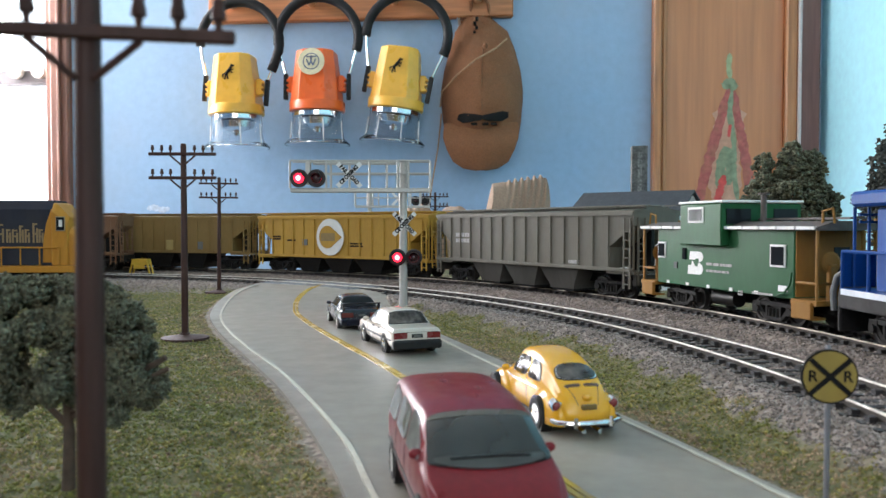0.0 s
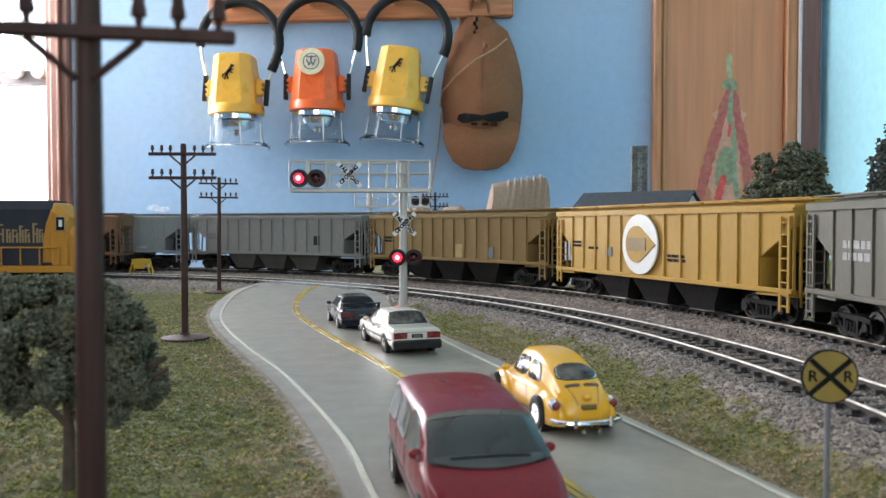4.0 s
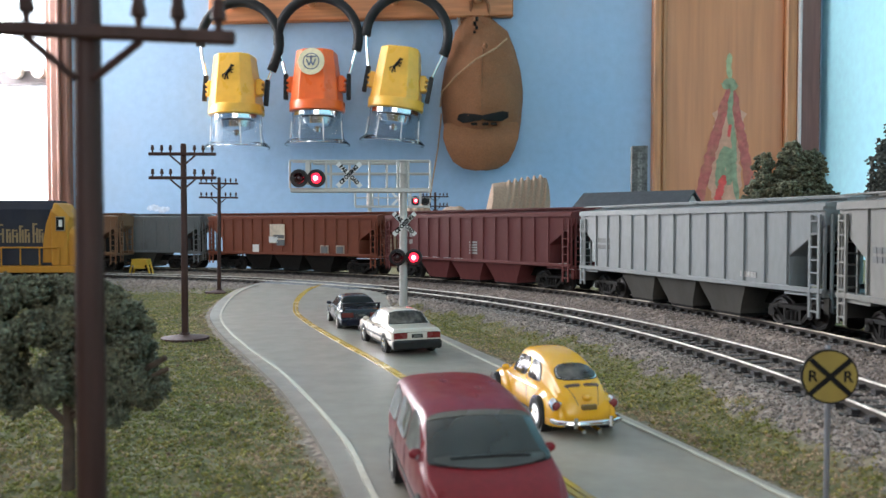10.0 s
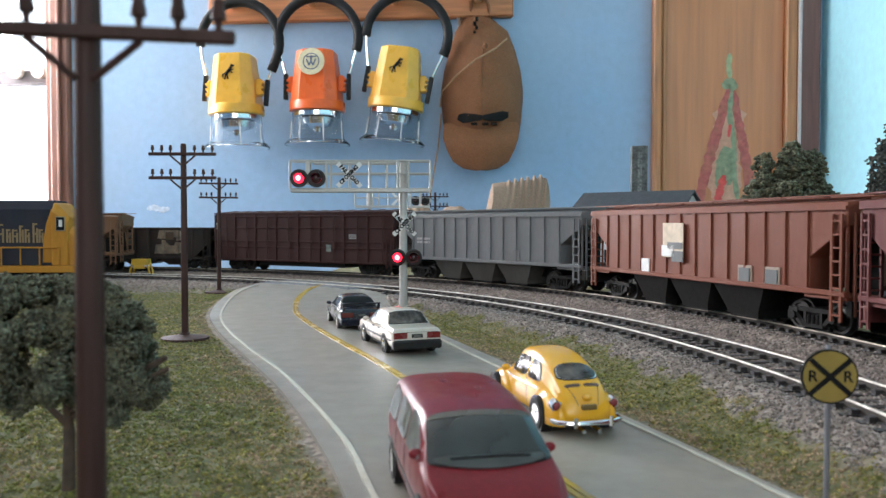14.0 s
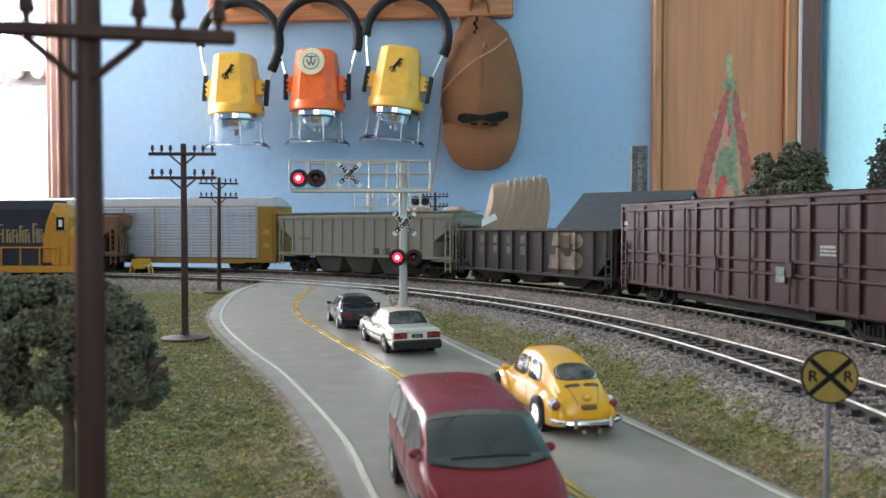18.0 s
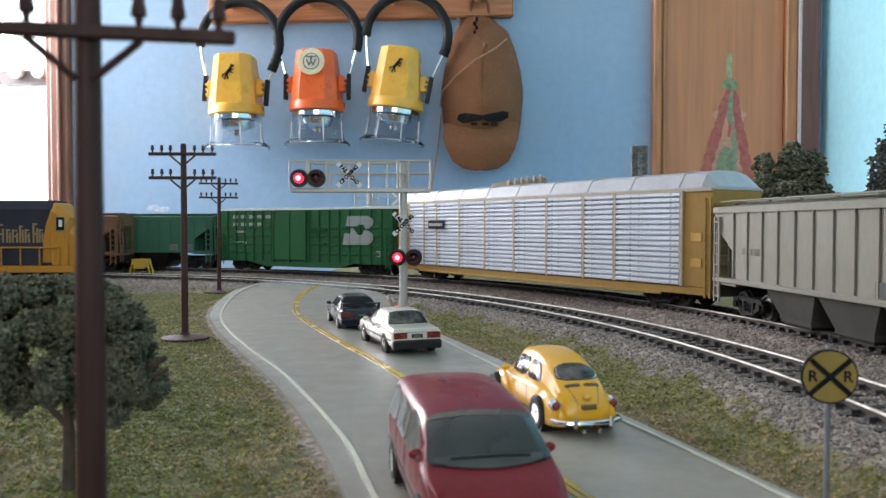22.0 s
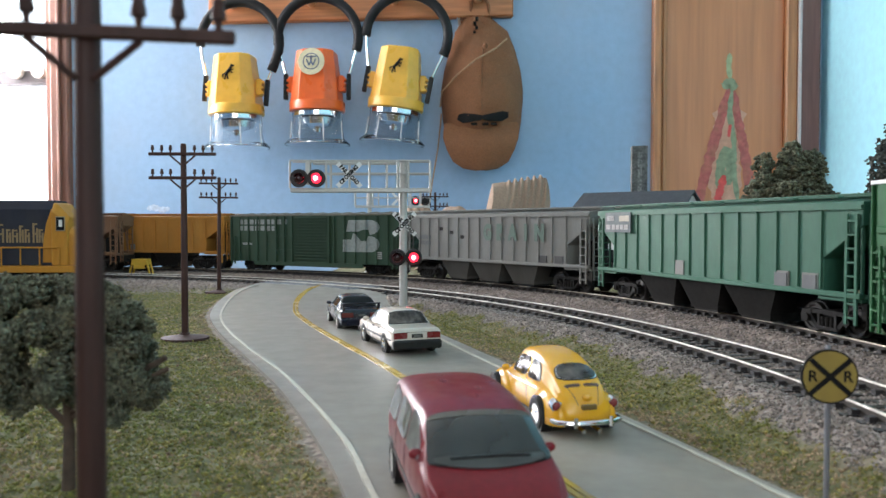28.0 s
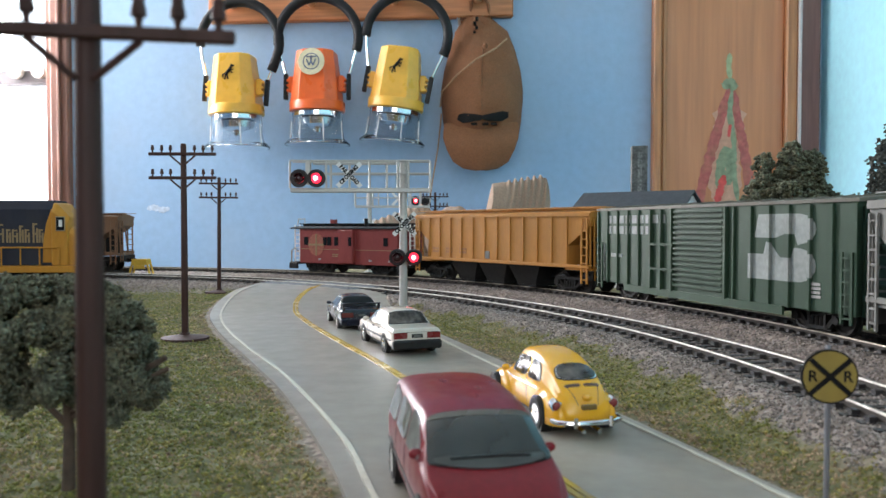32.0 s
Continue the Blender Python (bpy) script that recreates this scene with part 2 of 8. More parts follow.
def smooth_line(pts, n):
    """A smooth curve through control points, n places at even steps."""
    p = np.array(pts, float)
    p = np.vstack([2 * p[0] - p[1], p, 2 * p[-1] - p[-2]])
    out = []
    for i in range(1, len(p) - 2):
        for t in np.linspace(0, 1, 24, endpoint=False):
            a, b, c, d = p[i - 1:i + 3]
            out.append(0.5 * (2 * b + (c - a) * t + (2 * a - 5 * b + 4 * c - d) * t * t + (3 * b - a - 3 * c + d) * t ** 3))
    out.append(p[-2])
    out = np.array(out)
    d = np.concatenate([[0], np.cumsum(np.hypot(*np.diff(out, axis=0).T))])
    u = np.linspace(0, d[-1], n)
    return np.stack([np.interp(u, d, out[:, 0]), np.interp(u, d, out[:, 1])], 1)


ROAD_LEFT = smooth_line([(0.0, 0.05), (-0.0169, 0.1363), (-0.0430, 0.2162), (-0.0673, 0.2751), (-0.0916, 0.3303), (-0.1106, 0.3777), (-0.125, 0.4205), (-0.131, 0.4553), (-0.132, 0.502), (-0.130, 0.556)], 90)
ROAD_RIGHT = smooth_line([(0.088, 0.05), (0.063, 0.1363), (0.046, 0.1949), (0.0211, 0.2751), (-0.001, 0.345), (-0.0191, 0.4), (-0.0315, 0.455), (-0.0380, 0.505), (-0.040, 0.530)], 90)
YELLOW = smooth_line([(0.052, 0.05), (0.0233, 0.1393), (-0.0152, 0.2509), (-0.0400, 0.3145), (-0.0605, 0.3672), (-0.0752, 0.4102), (-0.0822, 0.4367), (-0.0858, 0.4700), (-0.0830, 0.532)], 90)
EDGE_L = smooth_line([(0.012, 0.05), (-0.0120, 0.1363), (-0.0227, 0.1756), (-0.0493, 0.2462), (-0.0753, 0.3029), (-0.0929, 0.3441), (-0.1097, 0.3888), (-0.1217, 0.4317), (-0.1270, 0.4769), (-0.1265, 0.535)], 90)
EDGE_R = smooth_line([(0.082, 0.05), (0.060, 0.1363), (0.0437, 0.1909), (0.0183, 0.264), (-0.003, 0.335), (-0.018, 0.384)], 90)


def road_height(y):
    """The road climbs to the rails at the level crossing."""
    t = np.clip((np.asarray(y, float) - 0.41) / 0.10, 0, 1)
    return -0.0085 + 0.0072 * t * t * (3 - 2 * t)


def bed_height(x, y):
    """Gravel beds under both ovals, sloping down to the turf."""
    a, b = off_loop(OUTER, x, y), off_loop(INNER, x, y)
    top = -0.0027

    def bank(d):
        return np.clip(top - (np.abs(d) - 0.0185) * 0.40, GROUND, top)
    h = np.maximum(bank(a), bank(b))
    h = np.where((a < 0) & (b > 0), np.maximum(h, -0.0066), h)
    for y0, x0 in ((0.698, -0.292), (0.530, -0.225)):       # under the two sidings
        h = np.maximum(h, np.where(x < x0, bank(y - y0), GROUND))
    return h


def in_road(x, y):
    """How far inside the road's edges a place lies, in metres (negative outside)."""
    l = np.interp(y, ROAD_LEFT[:, 1], ROAD_LEFT[:, 0])
    r = np.interp(y, ROAD_RIGHT[:, 1], ROAD_RIGHT[:, 0])
    d = np.minimum(x - l, r - x)
    return np.where(y < 0.545, d, -1.0)


def ground_height(x, y):
    h = bed_height(x, y)
    d = in_road(x, y)
    ramp = road_height(y) - 0.0012
    side = np.clip(1 + d / 0.012, 0, 1)
    return np.where(d > 0, ramp, np.maximum(h, GROUND + (ramp - GROUND) * side))


def hash_noise(x, y, s, seed):
    """Smooth value noise on a lattice of spacing s."""
    rng = np.random.default_rng(seed)
    table = rng.random((256, 256))
    u, v = x / s, y / s
    i, j = np.floor(u).astype(int), np.floor(v).astype(int)
    fu, fv = u - i, v - j
    fu, fv = fu * fu * (3 - 2 * fu), fv * fv * (3 - 2 * fv)
    q = lambda a, b: table[a % 256, b % 256]
    return (q(i, j) * (1 - fu) + q(i + 1, j) * fu) * (1 - fv) + (q(i, j + 1) * (1 - fu) + q(i + 1, j + 1) * fu) * fv


def lumps(x, y):
    """Unevenness of the scenery."""
    rough = (hash_noise(x, y, 0.0045, 1) - 0.5) * 0.0016 + (hash_noise(x, y, 0.03, 2) - 0.5) * 0.0016
    calm = np.clip(-in_road(x, y) / 0.004, 0, 1)
    return rough * calm * np.where(bed_height(x, y) > -0.0031, 0.3, 1.0)


def grid_mesh(name, xs, ys, zf):
    X, Y = np.meshgrid(xs, ys)
    Z = zf(X, Y)
    v = np.stack([X, Y, Z], -1).reshape(-1, 3)
    nx, ny = len(xs), len(ys)
    k = (np.arange(ny - 1)[:, None] * nx + np.arange(nx - 1)[None]).ravel()
    f = np.stack([k, k + 1, k + nx + 1, k + nx], 1)
    me = bpy.data.meshes.new(name)
    me.vertices.add(len(v))
    me.vertices.foreach_set("co", v.ravel())
    me.loops.add(f.size)
    me.loops.foreach_set("vertex_index", f.ravel())
    me.polygons.add(len(f))
    me.polygons.foreach_set("loop_start", np.arange(len(f)) * 4)
    me.update(calc_edges=True)
    return me, X.ravel(), Y.ravel()


def turf_share(x, y):
    """1 on turf, 0 on gravel and bare earth."""
    a, b = off_loop(OUTER, x, y), off_loop(INNER, x, y)
    wob = (hash_noise(x, y, 0.016, 5) - 0.5) * 0.006 + (hash_noise(x, y, 0.004, 6) - 0.5) * 0.007
    near = np.minimum(np.abs(a), np.abs(b)) + wob
    near = np.where((a < 0) & (b > 0), 0, near)
    t = np.clip((near + 0.3 * wob - 0.0245) / 0.004, 0, 1)
    d = -in_road(x, y) + wob * 0.6
    t = t * np.clip((d - 0.001) / 0.003, 0.0, 1)
    far = np.clip((0.60 - y - wob * 2) / 0.05, 0.15, 1)
    return np.where(a > 0, np.clip((a - 0.03) / 0.01, 0, 1), t * far)


def ground_material():
    m = bpy.data.materials.new("turf_and_gravel")
    m.use_nodes = True
    nt = m.node_tree
    n, link = nt.nodes, nt.links.new
    b = n["Principled BSDF"]
    b.inputs["Roughness"].default_value = 0.95
    tc = n.new("ShaderNodeTexCoord")
    at = n.new("ShaderNodeAttribute")
    at.attribute_name = "turf"

    def noise(s, det=5.0):
        t = n.new("ShaderNodeTexNoise")
        t.inputs["Scale"].default_value, t.inputs["Detail"].default_value = s, det
        link(tc.outputs["Object"], t.inputs["Vector"])
        return t.outputs["Fac"]

    def ramp(fac, stops):
        r = n.new("ShaderNodeValToRGB")
        e = r.color_ramp.elements
        e[0].position, e[0].color = stops[0][0], (*stops[0][1], 1)
        e[1].position, e[1].color = stops[-1][0], (*stops[-1][1], 1)
        for p, c in stops[1:-1]:
            e.new(p).color = (*c, 1)
        link(fac, r.inputs[0])
        return r.outputs[0]

    grass = ramp(noise(420), [(0.3, (0.060, 0.062, 0.024)), (0.48, (0.105, 0.104, 0.040)), (0.6, (0.165, 0.142, 0.066)), (0.72, (0.20, 0.15, 0.095))])
    v = n.new("ShaderNodeTexVoronoi")
    v.inputs["Scale"].default_value = 620
    link(tc.outputs["Object"], v.inputs["Vector"])
    stone = ramp(v.outputs["Color"], [(0.1, (0.11, 0.09, 0.080)), (0.5, (0.22, 0.175, 0.145)), (0.9, (0.34, 0.29, 0.25))])
    x = n.new("ShaderNodeMix")
    x.data_type = "RGBA"
    link(at.outputs["Fac"], x.inputs[0])
    link(stone, x.inputs[6])
    link(grass, x.inputs[7])
    link(x.outputs[2], b.inputs["Base Color"])
    bp = n.new("ShaderNodeBump")
    bp.inputs["Strength"].default_value, bp.inputs["Distance"].default_value = 0.9, 0.0006
    link(noise(700), bp.inputs["Height"])
    link(bp.outputs[0], b.inputs["Normal"])
    return m


def build_ground():
    fine = lambda a, b, s: np.arange(a, b, s)
    xs = np.concatenate([fine(-1.10, -0.46, 0.02), fine(-0.46, 0.36, 0.0022), fine(0.36, 0.70, 0.02), [0.70]])
    ys = np.concatenate([fine(-0.98, 0.09, 0.02), fine(0.09, 0.70, 0.0022), fine(0.70, 0.78, 0.005), [0.78]])

    def zf(x, y):
        return ground_height(x, y) + lumps(x, y)
    me, X, Y = grid_mesh("layout_ground", xs, ys, zf)
    col = me.attributes.new("turf", "FLOAT", "POINT")
    col.data.foreach_set("value", turf_share(X, Y).astype(np.float32))
    me.shade_smooth()
    me.materials.append(ground_material())
    ob = tagged(new("ground", me), "brown and green turf scenery with grey gravel beds", "ground", kind="structure")
    # the wider part of the baseboard behind the curve
    xs2, ys2 = np.linspace(-0.12, 0.70, 90), np.linspace(0.78, 1.12, 40)
    me, X, Y = grid_mesh("layout_ground_behind", xs2, ys2, lambda x, y: GROUND + (hash_noise(x, y, 0.01, 3) - 0.5) * 0.002 * np.clip((y - 0.78) / 0.02, 0, 1))
    col = me.attributes.new("turf", "FLOAT", "POINT")
    col.data.foreach_set("value", np.ones(len(X), np.float32))
    me.materials.append(bpy.data.materials["turf_and_gravel"])
    tagged(new("ground_behind", me), "flat turf scenery behind the curved track", "ground", kind="structure")
    table = thing("layout_table", "plywood baseboard of a model railway on wooden legs", "table", pose(0, 0, 0))
    boxes("tabletop", FOAM_EDGE, table, (-1.10, 0.70, -0.98, 0.778, -0.045, -0.0125), bevel=0.001)
    boxes("table_extension", FOAM_EDGE, table, (-0.12, 0.70, 0.779, 1.12, -0.045, -0.0125), bevel=0.001)
    for x in (-1.02, 0.62):
        for y in (-0.90, 0.70):
            boxes("leg", FOAM_EDGE, table, (x - 0.03, x + 0.03, y - 0.03, y + 0.03, -0.95, -0.046), bevel=0.002)


def strip(name, line, half, lift, material, parent, height=road_height, thick=0.00025):
    """A painted line lying on the road."""
    p = np.array(line)
    d = np.gradient(p, axis=0)
    d /= np.linalg.norm(d, axis=1)[:, None]
    nrm = np.stack([-d[:, 1], d[:, 0]], 1)
    bm = bmesh.new()
    rows = []
    for i, (q, w) in enumerate(zip(p, nrm)):
        z = float(height(q[1])) + lift
        h = half * (1 + 0.10 * math.sin(i * 2.1) * math.sin(i * 0.7))
        rows.append([(*(q + w * h), z), (*(q - w * h), z), (*(q - w * h), z - thick), (*(q + w * h), z - thick)])
    loft(bm, rows)
    return part(name, bm, material, parent)


def build_road():
    n = 13
    bm = bmesh.new()
    rows = []
    for a, b in zip(ROAD_LEFT, ROAD_RIGHT):
        top = [a + (b - a) * k / (n - 1) for k in range(n)]
        row = [(q[0], q[1], float(road_height(q[1])) + 0.0004 * math.sin(math.pi * k / (n - 1))) for k, q in enumerate(top)]
        row += [(q[0], q[1], float(road_height(q[1])) - 0.0016) for q in (top[-1], top[0])]
        rows.append(row)
    loft(bm, rows)
    road = tagged(new("road", mesh_of(bm, "road", smooth=True)), "smooth grey two-lane road with yellow and white lines", "road", kind="structure")
    road.data.materials.append(ASPHALT)
    crown = lambda y: road_height(y) + 0.0004
    for o in (-0.00085, 0.00085):
        d = np.gradient(YELLOW, axis=0)
        d /= np.linalg.norm(d, axis=1)[:, None]
        strip("centre_line", YELLOW + np.stack([-d[:, 1], d[:, 0]], 1) * o, 0.00068, 0.00030, LINE_Y, road, crown)
    strip("edge_line", EDGE_L, 0.00058, 0.00045, LINE_W, road)
    strip("edge_line", EDGE_R, 0.00055, 0.00045, LINE_W, road)


def rail_mesh(lp, off, s0, s1, n):
    prof = [(-0.0011, -0.0025), (0.0011, -0.0025), (0.0011, -0.0022), (0.0004, -0.0018), (0.0004, -0.0007), (0.00046, -0.0005), (0.00046, -0.00022), (0.00036, -0.00006), (0.00016, 0.0),
            (-0.00016, 0.0), (-0.00036, -0.00006), (-0.00046, -0.00022), (-0.00046, -0.0005), (-0.0004, -0.0007), (-0.0004, -0.0018), (-0.0011, -0.0022)]
    bm = bmesh.new()
    rings = []
    for i in range(n + 1):
        s = s0 + (s1 - s0) * i / n
        rings.append([(*on_loop(lp, s, off + o)[:2], z) for o, z in prof])
    loft(bm, rings, caps=False)
    return bm


def build_track(lp, name, label, rail_mat):
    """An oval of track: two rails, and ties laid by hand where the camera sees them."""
    t = thing(name, label, "railway track", pose(0, 0, 0))
    total = math.tau * lp["r"] + 2 * lp["st"]
    for off in (-GAUGE, GAUGE):
        r = part("rail", rail_mesh(lp, off, -math.pi * lp["r"], total - math.pi * lp["r"], 420), rail_mat, t, smooth=True)
        r.data.materials.append(RAIL_OLD)
        for p in r.data.polygons:        # polished head, dull web and foot
            p.material_index = 0 if p.center.z > -0.00045 else 1
    bm = bmesh.new()
    slab(bm, -0.00125, 0.00125, -0.0136, 0.0136, -0.0044, -0.0022)
    for o in (-GAUGE, GAUGE):      # spike plates
        slab(bm, -0.0010, 0.0010, o - 0.0027, o - 0.0008, -0.0022, -0.0011)
        slab(bm, -0.0010, 0.0010, o + 0.0008, o + 0.0027, -0.0022, -0.0011)
    tie = mesh_of(bm, "tie")
    tie.materials.append(TIE)
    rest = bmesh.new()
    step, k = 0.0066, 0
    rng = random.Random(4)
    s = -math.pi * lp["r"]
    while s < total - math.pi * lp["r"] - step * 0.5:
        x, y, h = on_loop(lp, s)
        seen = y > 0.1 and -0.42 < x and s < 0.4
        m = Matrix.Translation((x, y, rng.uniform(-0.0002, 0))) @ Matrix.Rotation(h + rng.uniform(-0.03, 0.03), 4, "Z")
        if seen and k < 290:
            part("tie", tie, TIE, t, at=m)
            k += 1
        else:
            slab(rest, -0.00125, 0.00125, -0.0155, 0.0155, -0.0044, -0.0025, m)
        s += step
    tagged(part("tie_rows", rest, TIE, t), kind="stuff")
    return t


def spur(name, label, x0, x1, y, z):
    t = thing(name, label, "railway track", pose(0, y, z))
    for o in (-GAUGE, GAUGE):
        boxes("rail", RAIL_OLD, t, (x0, x1, o - 0.0006, o + 0.0006, -0.0025, 0.0), bevel=0.0001)
    tie = bmesh.new()
    slab(tie, -0.00125, 0.00125, -0.0155, 0.0155, -0.0044, -0.0025)
    tie = mesh_of(tie, "tie")
    x = x0 + 0.004
    while x < x1:
        part("tie", tie, TIE, t, at=pose(x, 0, 0))
        x += 0.0066


def build_gravel():
    rng = np.random.default_rng(11)
    pts, big = [], []
    k = 560000
    x, y = rng.uniform(-0.30, 0.30, k), rng.uniform(0.10, 0.68, k)
    fx = np.abs(x) < (0.60 * y + 0.01)
    a, b = off_loop(OUTER, x, y), off_loop(INNER, x, y)
    bed = (turf_share(x, y) < 0.45) & (in_road(x, y) < -0.001) & (a < 0.022) & fx & (np.minimum(np.abs(a), np.abs(b)) < 0.046)
    clearance = np.minimum(np.abs(np.abs(a) - GAUGE), np.abs(np.abs(b) - GAUGE))
    on_ties = (np.abs(a) < 0.0150) | (np.abs(b) < 0.0150)
    keep = bed & (clearance > 0.0012) & (~on_ties | (rng.random(k) < 0.85))
    keep &= rng.random(k) < np.clip(1.15 - 0.9 * (y - 0.1), 0.35, 1)
    x, y, on_ties = x[keep], y[keep], on_ties[keep]
    size = rng.uniform(0.00026, 0.00060, len(x)) * np.where(rng.random(len(x)) < 0.12, 1.35, 1.0)
    z = ground_height(x, y) + 0.15 * size + lumps(x, y)
    z = np.where(on_ties, np.minimum(z, -0.0016 - 0.5 * size), z)
    me = tuft_mesh("gravel", np.stack([x, y, z], 1), size, 12, 0.8)
    me.materials.append(mat("ballast_stone", (0.205, 0.176, 0.160), 0.9, var=0.3, scale=900, island=0.6))
    tagged(new("gravel", me), "loose grey and pinkish ballast stones beside the rails", "gravel", kind="stuff")


def build_turf():
    rng = np.random.default_rng(21)
    k = 1050000
    x, y = rng.uniform(-0.34, 0.30, k), rng.uniform(0.10, 0.62, k)
    keep = (np.abs(x) < 0.60 * y + 0.01) & (turf_share(x, y) > rng.random(k) * 1.1) & (in_road(x, y) < -0.002) & (off_loop(OUTER, x, y) < 0)
    keep &= rng.random(k) < np.clip(1.0 - 1.0 * (y - 0.12), 0.5, 1) * (0.6 + 0.4 * hash_noise(x, y, 0.003, 9))
    x, y = x[keep], y[keep]
    size = rng.uniform(0.00015, 0.00042, len(x)) * np.where(rng.random(len(x)) < 0.07, 1.9, 1.0)
    z = ground_height(x, y) + 0.35 * size + lumps(x, y)
    hue = 0.7 * hash_noise(x, y, 0.022, 31) + 0.5 * hash_noise(x, y, 0.005, 32) + rng.normal(0.10, 0.26, len(x)) + 0.60 * np.clip(1 + in_road(x, y) / 0.020, 0, 1)
    for name, sel, c in (("turf_olive", (hue < 0.80), (0.136, 0.140, 0.032)), ("turf_tan", (hue >= 0.80) & (hue < 1.16), (0.222, 0.190, 0.055)),
                         ("turf_straw", (hue >= 1.16), (0.30, 0.215, 0.13))):
        me = tuft_mesh(name, np.stack([x, y, z], 1)[sel], size[sel], 22, 0.9)
        me.materials.append(mat(name, c, 0.95, var=0.25, scale=900, island=0.45))
        tagged(new(name, me), "short foam turf scattered over the scenery", "turf", kind="stuff")


def build_crossing():
    """Grey embossed panels between road and rails."""
    c = thing("level_crossing", "grey embossed crossing panels laid against the rails", "level crossing", pose(0, 0, 0))
    m = mat("crossing_panel", (0.135, 0.145, 0.160), 0.75, var=0.25, scale=600, rand=0.25)
    bm = bmesh.new()
    slab(bm, -0.00135, 0.00135, -0.00115, 0.00115, -0.0035, 0.0)
    cobble = mesh_of(bm, "panel", bevel=0.00035)
    r = INNER["r"]
    a0, a1 = math.atan2(0.548 - INNER["cy"], -0.134 - INNER["cx"]), math.atan2(0.520 - INNER["cy"], -0.036 - INNER["cx"])
    for row, off in enumerate((-0.0185, -0.0160, -0.0135, -0.0110, -0.0060, -0.0030, 0.0, 0.0030, 0.0060)):
        count = 33
        for k in range(count):
            a = a0 + (a1 - a0) * (k + 0.5 * (row % 2)) / count
            q = r + off
            part("panel", cobble, m, c, at=Matrix.Translation((INNER["cx"] + q * math.cos(a), INNER["cy"] + q * math.sin(a), -0.0006)) @ Matrix.Rotation(a - math.pi / 2, 4, "Z"))


build_ground()
build_road()
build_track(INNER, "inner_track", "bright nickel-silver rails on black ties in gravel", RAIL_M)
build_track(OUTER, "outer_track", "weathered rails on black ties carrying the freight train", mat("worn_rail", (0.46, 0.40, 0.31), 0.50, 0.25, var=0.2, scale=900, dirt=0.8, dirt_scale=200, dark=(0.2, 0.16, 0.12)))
spur("storage_track", "short siding that ends at a yellow bumper", -0.62, -0.282, 0.698, 0.0)
spur("engine_track", "short siding under the parked diesel engine", -0.62, -0.235, 0.53, 0.0)
build_crossing()

# ---- the room ----
SKEW = math.tan(radians(5))


def wall_y(x):
    """The back wall stands five degrees askew."""
    return 1.63 - x * SKEW


def on_wall(x, z, out=0.0):
    """A pose on the back wall: x to the right, y into the wall, z up."""
    return pose(x, wall_y(x), z, 0, 0, -5) @ pose(0, -out, 0)


